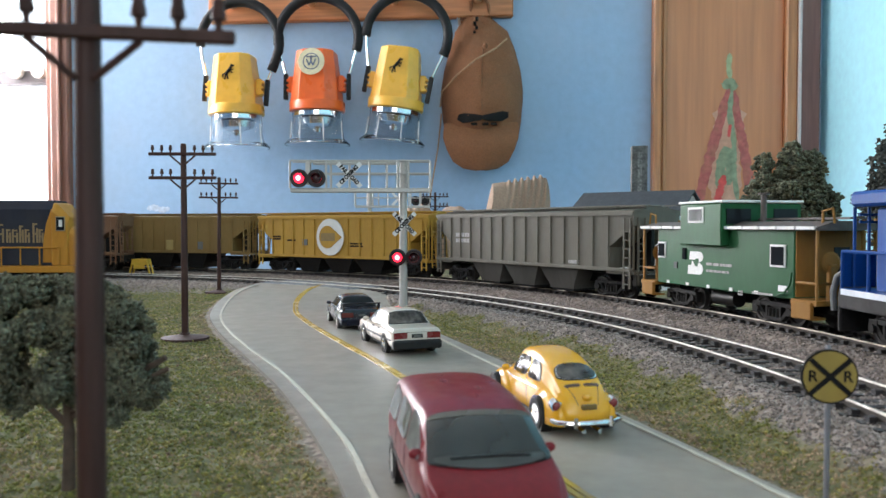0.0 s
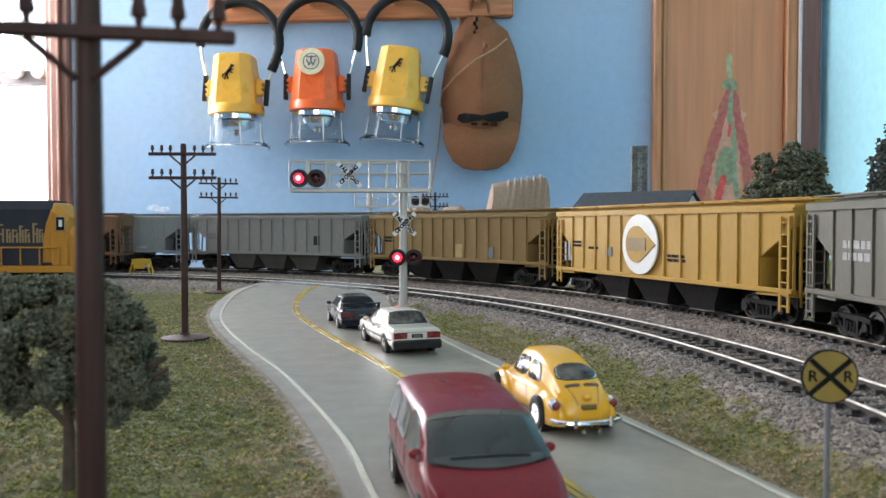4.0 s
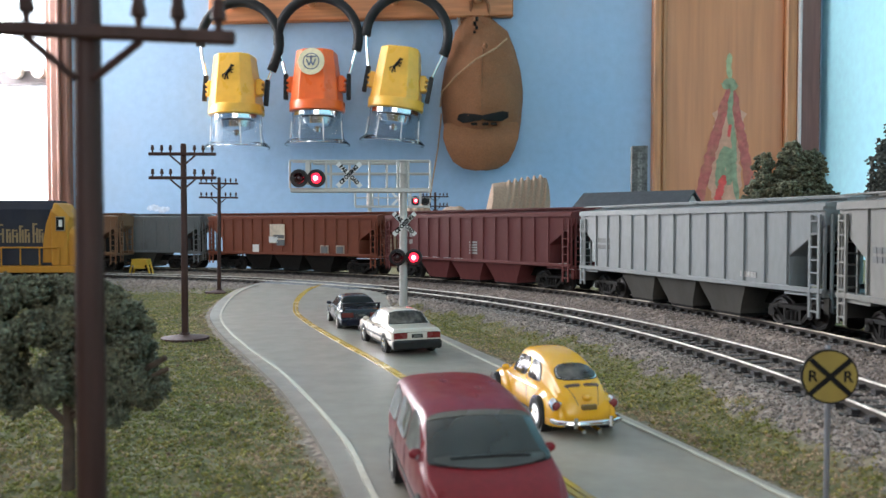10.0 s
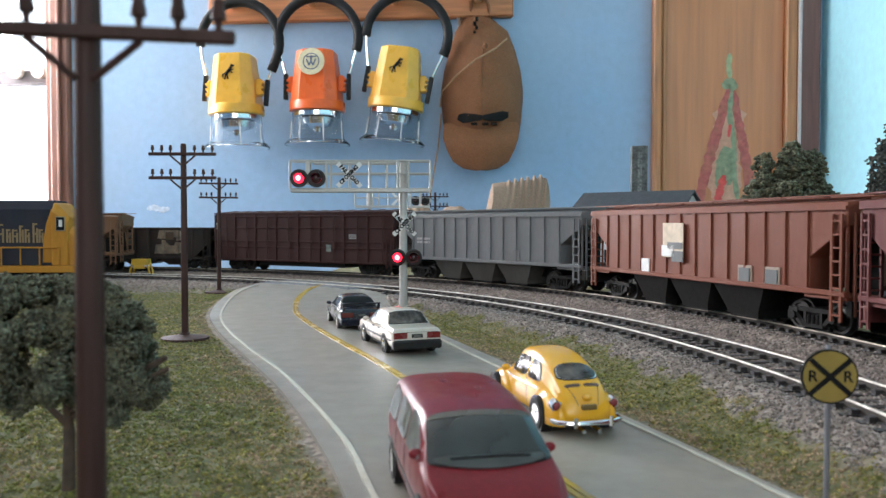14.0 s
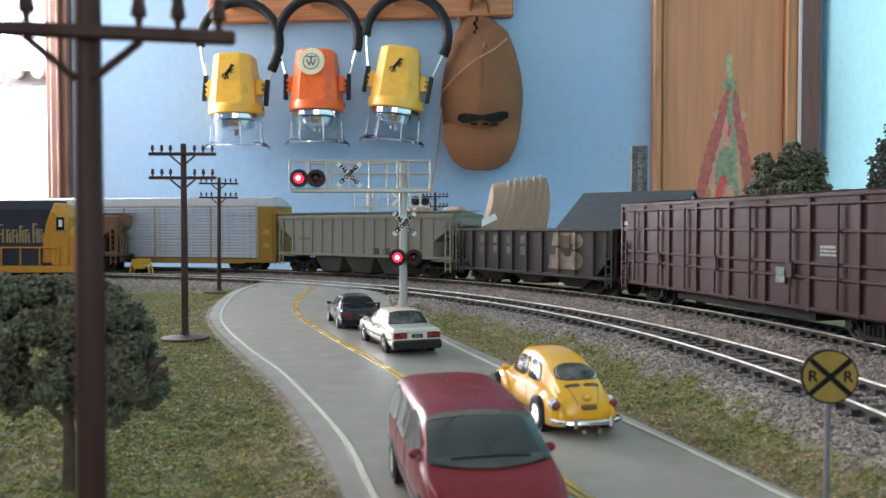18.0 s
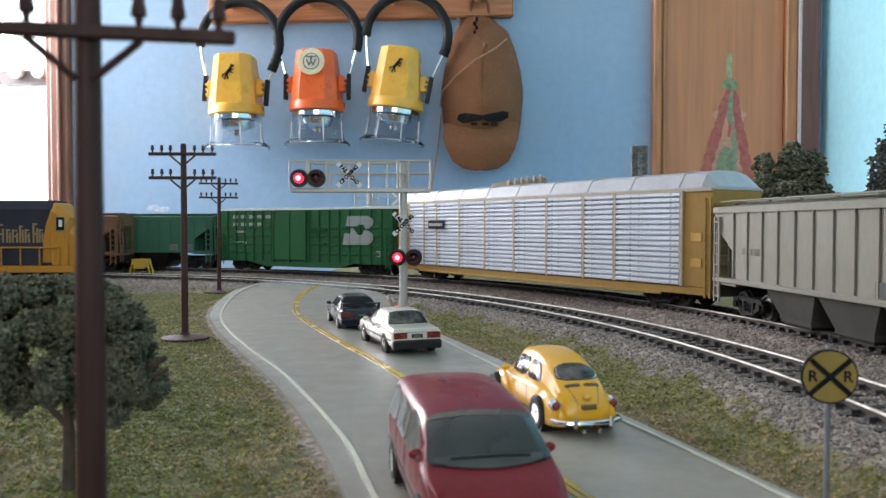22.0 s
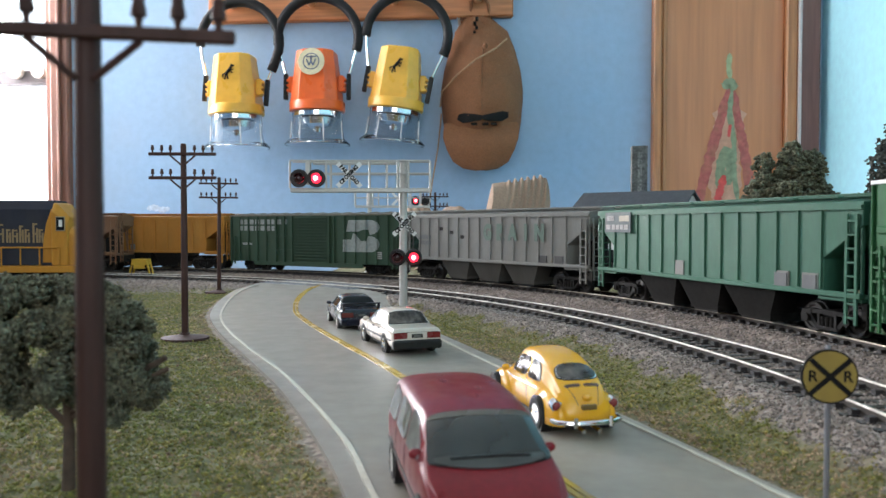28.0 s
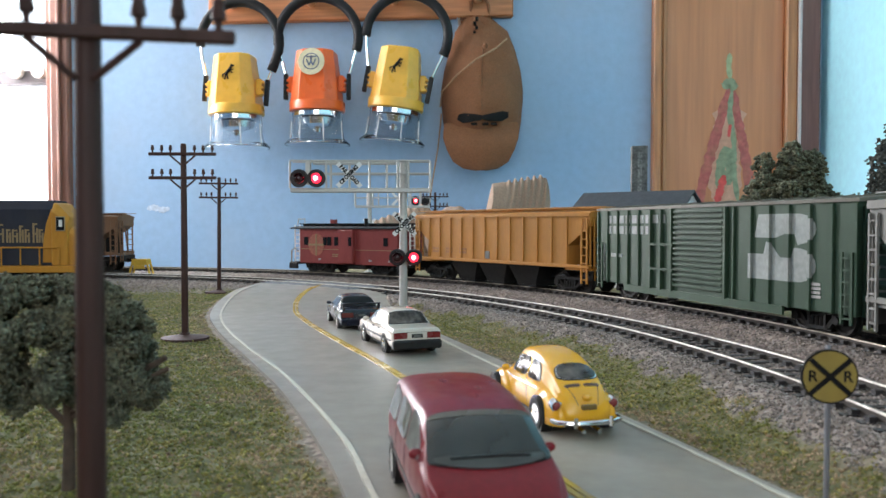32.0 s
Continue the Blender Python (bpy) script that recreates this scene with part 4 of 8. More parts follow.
def sideframe_mesh(s):
    def make():
        bm = bmesh.new()
        y = s * 0.0118
        slab(bm, -0.0100, 0.0100, y - 0.0011, y + 0.0011, 0.0072, 0.0087)
        slab(bm, -0.0052, 0.0052, y - 0.0013, y + 0.0013, 0.0016, 0.0029)
        for e in (-1, 1):            # sloping members, pedestals and round bearing caps
            extrude_xz(bm, [(e * 0.0084, 0.0074), (e * 0.0100, 0.0066), (e * 0.0052, 0.0018), (e * 0.0040, 0.0028)][::e], y - 0.0010, y + 0.0010)
            slab(bm, e * 0.0099 - 0.0023, e * 0.0099 + 0.0023, y - 0.0014, y + 0.0014, 0.0066, 0.0084)
            slab(bm, e * 0.0122 - 0.0007, e * 0.0122 + 0.0007, y - 0.0012, y + 0.0012, 0.0038, 0.0070)
            rod(bm, (e * 0.0099, y - s * 0.0006, 0.0055), (e * 0.0099, y + s * 0.0021, 0.0055), 0.0016, 10)
            slab(bm, e * 0.0040 - 0.0006, e * 0.0040 + 0.0006, y - 0.0012, y + 0.0012, 0.0029, 0.0072)
        for k in range(3):
            x = -0.0022 + k * 0.0022
            rod(bm, (x, y + s * 0.0006, 0.0029), (x, y + s * 0.0006, 0.0064), 0.0009, 8)
        return mesh_of(bm, "side_frame")
    return shared(("sideframe", s), make)


def wheelset_mesh():
    def make():
        bm = bmesh.new()
        for s in (-1, 1):
            lathe(bm, [(0.0012, s * 0.0070), (0.0062, s * 0.0072), (0.0062, s * 0.0079), (0.0055, s * 0.0080), (0.0054, s * 0.0098), (0.0044, s * 0.0098), (0.0040, s * 0.0092), (0.0012, s * 0.0094)], 18, (0, 0, 0.0055), Matrix.Rotation(radians(90), 4, "X"))
        rod(bm, (0, -0.0105, 0.0055), (0, 0.0105, 0.0055), 0.0010, 8)
        return mesh_of(bm, "wheelset", smooth=True)
    return shared("wheelset", make)


def truck(car, x, material=None):
    """A two-axle bogie: bolster, two side frames, two wheelsets."""
    m = material or DARK_STEEL
    bm = bmesh.new()
    slab(bm, -0.0040, 0.0040, -0.0115, 0.0115, 0.0052, 0.0088)
    t = part("truck", bm, m, car, at=pose(x, 0, 0))
    for s in (-1, 1):
        part("side_frame", sideframe_mesh(s), m, t)
    for dx in (-0.0099, 0.0099):
        part("wheelset", wheelset_mesh(), WHEEL_M, t, at=pose(dx, 0, 0))


def couplers(car, half):
    for s in (-1, 1):
        boxes("coupler", DARK_STEEL, car, (min(s * (half - 0.016), s * (half + 0.001)), max(s * (half - 0.016), s * (half + 0.001)), -0.0016, 0.0016, 0.0072, 0.0102), bevel=0.0003)


def ladder(car, x, y, z0, z1, w, n, material, along="x"):
    bm = bmesh.new()
    r, w = 0.00033, w * 0.86
    d = Vector((w / 2, 0, 0)) if along == "x" else Vector((0, w / 2, 0))
    c = Vector((x, y, 0))
    for s in (-1, 1):
        p = c + s * d
        slab(bm, p.x - r * 1.6, p.x + r * 1.6, p.y - r * 1.2, p.y + r * 1.2, z0, z1)
    for k in range(n):
        z = z0 + (z1 - z0) * (k + 0.5) / n
        a, b = c - d, c + d
        slab(bm, min(a.x, b.x) - r * 0.6, max(a.x, b.x) + r * 0.6, min(a.y, b.y) - r, max(a.y, b.y) + r, z - r, z + r)
    return part("ladder", bm, material, car)


def bars(car, x, z, w, h, rows, material, y, seed=1, label="small stencilled data lines"):
    """Lettering too small to read: short bars in rows, on the side at y."""
    rng = random.Random(seed)
    if material is LETTER_W:
        material = mat("faded_white_stencil", (0.34, 0.33, 0.32), 0.7, var=0.25, scale=700)
    bm = bmesh.new()
    s = -1 if y < 0 else 1
    for r in range(rows):
        zz = z + h / 2 - (r + 0.5) * h / rows
        x0 = x - w / 2
        while x0 < x + w / 2 - w * 0.06:
            ww = min(w * rng.uniform(0.10, 0.26), x + w / 2 - x0)
            slab(bm, x0, x0 + ww * 0.82, y + s * 0.0001, y + s * 0.0003, zz - h / rows * 0.33, zz + h / rows * 0.33)
            x0 += ww
    return tagged(part("stencil", bm, material, car, label), kind="stuff")


def plate(car, x, z, w, h, material, y, lift=0.0005, name="panel_plate", label=""):
    return boxes(name, material, car, (x - w / 2, x + w / 2, y - lift if y < 0 else y, y if y < 0 else y + lift, z - h / 2, z + h / 2), label=label)


def monogram(car, x, z, size, material, y, wide=1.2, ribs=(), depth=0.0011, lift=0.00012):
    """The railway's herald, drawn as two plain rounded blocks with a slanted notch, painted over the sheets and their ribs."""
    k, q = size / 2, size / 2 * wide
    bm = bmesh.new()
    y0, y1 = y - lift, y + 0.0002
    bowl = lambda cz, rz: [(x + q * (0.45 + 0.50 * math.cos(radians(a))), z + k * (cz + rz * math.sin(radians(a)))) for a in np.linspace(78, -78, 9)]
    upper = [(x - q * 0.80, z + k * 0.28), (x - q * 0.68, z + k), (x + q * 0.40, z + k)] + bowl(0.55, 0.45) + [(x + q * 0.46, z + k * 0.08), (x + q * 0.38, z + k * 0.40), (x + q * 0.10, z + k * 0.40), (x - q * 0.16, z + k * 0.28)]
    lower = [(x - q * 1.0, z - k), (x - q * 0.90, z - k * 0.22), (x - q * 0.52, z - k * 0.22), (x - q * 0.44, z + k * 0.16), (x - q * 0.34, z + k * 0.16), (x - q * 0.02, z - k * 0.30), (x + q * 0.28, z - k * 0.30), (x + q * 0.36, z + k * 0.0), (x + q * 0.42, z + k * 0.0)] + bowl(-0.50, 0.50)
    for poly in (upper, lower):
        extrude_xz(bm, poly, y0, y1)
        for rx, rw in ribs:                     # the paint runs over each rib
            cut = []
            for (xa, za), (xb, zb) in zip(poly, poly[1:] + poly[:1]):
                if (xa - rx) * (xb - rx) < 0:
                    cut.append(za + (zb - za) * (rx - xa) / (xb - xa))
            cut.sort()
            for za, zb in zip(cut[::2], cut[1::2]):
                boxes("herald_on_rib", material, car, (rx - rw / 2 - 0.0001, rx + rw / 2 + 0.0001, y - depth - 0.00015, y, za, zb))
    return part("herald", bm, material, car, "pale painted railway herald")


def new_car(name, label, category="freight car"):
    return thing(name, label, category, group="cars of the moving freight train")


W = 0.0178     # half a car's width


def covered_hopper(label, c, half, ribs=13, bays=3, under=None, eave=0.0465, roofz=0.0492, foot=0.0162, end_drop=0.24):
    """A covered hopper: ribbed side sheets cut back at the ends, sloped end sheets, hopper bays, ladders, roof with hatches."""
    car = new_car("covered_hopper", label)
    h = half - 0.0075
    under = under or DARK_STEEL
    zc = eave - (eave - foot) * end_drop
    inset = 0.0175
    bm = bmesh.new()
    zm = eave - (eave - foot) * 0.62
    poly = [(-h, eave), (h, eave), (h, zc), (h - inset, zm), (h - inset, foot), (-h + inset, foot), (-h + inset, zm), (-h, zc)]
    extrude_xz(bm, poly, -W, W)
    part("body", bm, c, car, bevel=0.0003)
    bm = bmesh.new()
    prof = [(-W - 0.0006, eave - 0.0004), (-W - 0.0006, eave + 0.0008), (-0.0085, roofz - 0.0008), (-0.0085, roofz), (0.0085, roofz), (0.0085, roofz - 0.0008), (W + 0.0006, eave + 0.0008), (W + 0.0006, eave - 0.0004)]
    loft(bm, [[(x, y, z) for y, z in prof] for x in (-h - 0.0005, h + 0.0005)])
    part("roof", bm, c, car)
    # round-cornered hatch covers along the ridge
    n = 8
    hm = shared(("hatch", round(half, 3)), lambda: (lambda b: (slab(b, -h / n * 0.90, h / n * 0.90, -0.0052, 0.0052, 0.0, 0.0012), mesh_of(b, "hatch_cover", bevel=0.0004))[1])(bmesh.new()))
    for k in range(n):
        me = hm.copy() if k == 0 else me
        part("hatch_cover", me, c, car, at=pose(-h + h * (2 * k + 1) / n, 0, roofz))
    for s in (-1, 1):
        boxes("running_board", c, car, (-h - 0.004, h + 0.004, s * 0.0115 - 0.0022, s * 0.0115 + 0.0022, roofz + 0.0006, roofz + 0.0011))
    rm = shared(("rib", round(eave, 4), round(foot, 4)), lambda: (lambda b: (extrude_xz(b, [(-0.00048, foot + 0.0008), (0.00048, foot + 0.0008), (0.00048, eave - 0.0022), (0, eave - 0.0012), (-0.00048, eave - 0.0022)], -0.00075, 0.0), mesh_of(b, "rib"))[1])(bmesh.new()))
    rm = rm.copy()
    span = 2 * (h - inset) - 0.002
    for s in (-1, 1):
        for k in range(ribs):
            x = -span / 2 + span * k / (ribs - 1)
            part("rib", rm, c, car, at=pose(x, s * W, 0, 0, 0, 0 if s < 0 else 180))
        boxes("side_sill", c, car, (-h, h, s * W - 0.0011, s * W + 0.0011, foot - 0.0016, foot + 0.0004), bevel=0.0003)
        boxes("top_chord", c, car, (-h, h, s * (W + 0.0004) - 0.0006, s * (W + 0.0004) + 0.0006, eave - 0.0018, eave - 0.0002))
    for e in (-1, 1):
        # sloped end sheet, end frame and platform
        ladder(car, e * (h - 0.0040), -W - 0.0008, 0.0058, zc + 0.004, 0.0050, 8, c)
        ladder(car, e * (h + 0.0012), -W + 0.0048, 0.0080, eave - 0.003, 0.0060, 9, c, along="y")
        ladder(car, e * (h - 0.0040), W + 0.0008, 0.0058, zc + 0.004, 0.0050, 8, c)
        boxes("end_platform", c, car, (min(e * (h - 0.020), e * h), max(e * (h - 0.020), e * h), -W, W, foot - 0.0028, foot - 0.0016))
        boxes("shear_plate", DARK_STEEL, car, (min(e * (h - inset), e * (h - 0.003)), max(e * (h - inset), e * (h - 0.003)), -0.0012, 0.0012, foot - 0.0015, zc + 0.001))
        boxes("end_sill", under, car, (e * h - 0.0012, e * h + 0.0012, -W + 0.001, W - 0.001, 0.0075, foot - 0.0030))
        for s in (-1, 1):
            rods("corner_post", c, car, ((e * (h - 0.001), s * (W - 0.001), foot - 0.002), (e * (h - 0.001), s * (W - 0.001), eave - 0.001), 0.0007))
            rods("end_brace", c, car, ((e * (h - 0.0012), s * 0.007, foot - 0.002), (e * (h - 0.004), s * 0.007, zc + 0.001), 0.0007))
        truck(car, e * (half - 0.0285))
    inner = half - 0.050
    for k in range(bays):
        x = -inner + inner * (2 * k + 1) / bays
        w = inner / bays
        bm = bmesh.new()
        rows = []
        for z, f, g in ((foot - 0.0010, 0.98, 0.95), (0.0044, 0.60, 0.80), (0.0024, 0.58, 0.78)):
            rows.append([(x + sx * w * f, sy * W * g, z) for sx, sy in ((-1, -1), (1, -1), (1, 1), (-1, 1))])
        loft(bm, rows)
        part("hopper_bay", bm, under, car)
        boxes("outlet_gate", DARK_STEEL, car, (x - w * 0.52, x + w * 0.52, -W * 0.74, W * 0.74, 0.0012, 0.0023))
    boxes("centre_sill", DARK_STEEL, car, (-half + 0.012, half - 0.012, -0.0032, 0.0032, 0.0070, 0.0118))
    couplers(car, half)
    return car


def boxcar(label, c, half, foot, eave, roofz, roof_m, style):
    car = new_car("boxcar", label)
    h = half - 0.0060
    boxes("body", c, car, (-h, h, -W, W, foot, eave), bevel=0.0003)
    bm = bmesh.new()
    prof = [(-W - 0.0008, eave - 0.0006), (-W - 0.0008, eave + 0.0006), (0, roofz), (W + 0.0008, eave + 0.0006), (W + 0.0008, eave - 0.0006)]
    loft(bm, [[(x, y, z) for y, z in prof] for x in (-h - 0.0012, h + 0.0012)])
    part("roof", bm, roof_m, car)
    n = 13
    for k in range(n):
        x = -h + 2 * h * (k + 0.5) / n
        bm = bmesh.new()
        loft(bm, [[(xx, y, z + dz) for y, z, dz in ((-W, eave + 0.0004, 0.0006), (0, roofz - 0.0002, 0.0008), (W, eave + 0.0004, 0.0006), (W, eave, 0), (0, roofz - 0.001, 0), (-W, eave, 0))] for xx in (x - 0.0006, x + 0.0006)])
        part("roof_rib", bm, roof_m, car)
    for s in (-1, 1):
        y0, y1 = (-W - 0.0011, -W) if s < 0 else (W, W + 0.0011)

        def post(x, w=0.0012, z0=foot, z1=eave - 0.001, name="side_post"):
            boxes(name, c, car, (x - w / 2, x + w / 2, y0, y1, z0, z1), bevel=0.0002)

        def beam(z, x0=-h, x1=h, w=0.0010, name="side_rail"):
            boxes(name, c, car, (x0, x1, y0 + (0.0002 if s < 0 else 0), y1 - (0.0002 if s > 0 else 0), z - w / 2, z + w / 2), bevel=0.0002)
        hh = eave - foot
        if style == "panelled":          # all-door style: wide panels with rods and rails
            for k in range(9):
                post(-h + 2 * h * k / 8, 0.0020 if k % 2 == 0 else 0.0009)
            for f in (0.03, 0.30, 0.42, 0.70, 0.93):
                beam(foot + hh * f, w=0.0012)
            for k in range(8):
                x = -h + 2 * h * (k + 0.62) / 8
                rods("lock_rod", c, car, ((x, s * (W + 0.0014), foot + 0.002), (x, s * (W + 0.0014), eave - 0.003), 0.0005))
                if k % 2:
                    boxes("latch", c, car, (x - 0.0018, x + 0.0018, y0 - 0.0008 if s < 0 else y1, y0 if s < 0 else y1 + 0.0008, foot + hh * 0.28, foot + hh * 0.42), bevel=0.0003)
        elif style == "waffle":
            for k in list(range(0, 7)) + list(range(10, 19)):
                post(-h + 2 * h * k / 18, 0.0009)
            for k in list(range(0, 6)) + list(range(10, 18)):
                x = -h + 2 * h * (k + 0.5) / 18
                for f in (0.18, 0.34, 0.50, 0.66):
                    boxes("waffle", c, car, (x - 0.0032, x + 0.0032, y0 + 0.0003 if s < 0 else y0, y1 if s < 0 else y1 - 0.0003, foot + hh * f - 0.0012, foot + hh * f + 0.0012), bevel=0.0006)
            boxes("door", c, car, (-h * 0.30, h * 0.08, y0 - 0.0006 if s < 0 else y0, y1 if s < 0 else y1 + 0.0006, foot + 0.002, eave - 0.0025), bevel=0.0003)
            for x in (-0.30, -0.11, 0.08):
                boxes("door_post", c, car, (h * x - 0.0007, h * x + 0.0007, y0 - 0.0012 if s < 0 else y0, y1 if s < 0 else y1 + 0.0012, foot, eave - 0.001))
            for f in (0.36, 0.62):
                boxes("door_rail", c, car, (-h * 0.34, h * 0.30, y0 - 0.0009 if s < 0 else y0, y1 if s < 0 else y1 + 0.0009, foot + hh * f - 0.0005, foot + hh * f + 0.0005))
            bm = bmesh.new()
            extrude_xz(bm, [(-h * 0.62, foot + 0.0005), (h * 0.62, foot + 0.0005), (h * 0.42, foot - 0.0038), (-h * 0.42, foot - 0.0038)], y0 + 0.0002, y1 - 0.0002)
            part("side_sill", bm, c, car)
        else:                             # ribbed side with a louvred sliding door
            for k in list(range(0, 6)) + list(range(11, 18)):
                post(-h + 2 * h * k / 17, 0.0013)
            for k in range(15):
                z = foot + hh * (0.08 + 0.86 * k / 14)
                boxes("door_louvre", c, car, (-h * 0.18, h * 0.22, y0 - 0.0004 if s < 0 else y0, y1 if s < 0 else y1 + 0.0004, z - 0.0006, z + 0.0006), bevel=0.0002)
            for x in (-0.40, -0.30, -0.20, 0.24):
                boxes("door_post", c, car, (h * x - 0.0008, h * x + 0.0008, y0 - 0.0006 if s < 0 else y0, y1 if s < 0 else y1 + 0.0006, foot, eave - 0.001))
            for f in (0.25, 0.55):
                boxes("door_rail", c, car, (-h * 0.40, -h * 0.18, y0 - 0.0006 if s < 0 else y0, y1 if s < 0 else y1 + 0.0006, foot + hh * f - 0.0006, foot + hh * f + 0.0006))
            boxes("side_sill", c, car, (-h * 0.68, h * 0.62, y0, y1, foot - 0.0030, foot + 0.0004))
    for e in (-1, 1):
        for s in (-1, 1):
            ladder(car, e * (h - 0.0035), s * (W + 0.0012), foot - 0.003, foot + (eave - foot) * 0.55, 0.0052, 6, c)
        ladder(car, e * (h + 0.0010), -W + 0.0045, foot, eave - 0.002, 0.0060, 8, c, along="y")
        for k in range(6):
            boxes("end_corrugation", c, car, (e * h - 0.0008, e * h + 0.0008, -W + 0.009, W - 0.002, foot + (eave - foot) * (k + 0.4) / 6, foot + (eave - foot) * (k + 0.65) / 6), bevel=0.0003)
        truck(car, e * (half - 0.030))
    boxes("centre_sill", DARK_STEEL, car, (-half + 0.012, half - 0.012, -0.0032, 0.0032, 0.0065, foot - 0.0002))
    boxes("underframe", DARK_STEEL, car, (-h + 0.05, h - 0.05, -W * 0.8, W * 0.8, foot - 0.0035, foot - 0.0002))
    couplers(car, half)
    return car


def open_hopper(label, c, half):
    car = new_car("open_hopper", label)
    h, foot, top = half - 0.006, 0.0105, 0.0372
    bm = bmesh.new()
    poly = [(-h, top), (h, top), (h, top - 0.012), (h - 0.015, foot), (-h + 0.015, foot), (-h, top - 0.012)]
    for y0, y1 in ((-W, -W + 0.0010), (W - 0.0010, W)):
        extrude_xz(bm, poly, y0, y1)
    part("side_sheet", bm, c, car)
    for e in (-1, 1):
        bm = bmesh.new()
        extrude_xz(bm, [(e * h, top), (e * (h - 0.001), top), (e * (h - 0.030), foot), (e * (h - 0.029), foot)][::e], -W + 0.001, W - 0.001)
        part("slope_sheet", bm, c, car)
        ladder(car, e * (h - 0.0035), -W - 0.0008, 0.0060, top - 0.001, 0.0052, 7, c)
        ladder(car, e * (h - 0.0035), W + 0.0008, 0.0060, top - 0.001, 0.0052, 7, c)
        boxes("end_post", c, car, (e * h - 0.0008, e * h + 0.0008, -W, -W + 0.0016, foot - 0.002, top))
        boxes("end_post", c, car, (e * h - 0.0008, e * h + 0.0008, W - 0.0016, W, foot - 0.002, top))
        truck(car, e * (half - 0.026))
    boxes("coal_load", mat("dark_cinder_load", (0.02, 0.02, 0.02), 0.95, var=0.4, scale=700, bump=0.001), car, (-h + 0.002, h - 0.002, -W + 0.0012, W - 0.0012, 0.026, 0.030))
    for s in (-1, 1):
        for k in range(9):
            x = -h + 0.0165 + (2 * h - 0.033) * k / 8
            boxes("side_stake", c, car, (x - 0.0010, x + 0.0010, s * W - 0.0012, s * W + 0.0012, foot, top - 0.001), bevel=0.0003)
        boxes("top_chord", c, car, (-h, h, s * W - 0.0012, s * W + 0.0012, top - 0.0014, top + 0.0004), bevel=0.0003)
        boxes("side_sill", c, car, (-h, h, s * W - 0.0010, s * W + 0.0010, foot - 0.0016, foot + 0.0006), bevel=0.0003)
    for k in range(3):
        x = -0.040 + 0.040 * k
        bm = bmesh.new()
        loft(bm, [[(x + sx * w, sy * d, z) for sx, sy in ((-1, -1), (1, -1), (1, 1), (-1, 1))] for z, w, d in ((foot, 0.019, W * 0.95), (0.0035, 0.007, W * 0.8))])
        part("hopper_bay", bm, c, car)
    boxes("centre_sill", DARK_STEEL, car, (-half + 0.010, half - 0.010, -0.0032, 0.0032, 0.0065, foot - 0.0002))
    couplers(car, half)
    return car


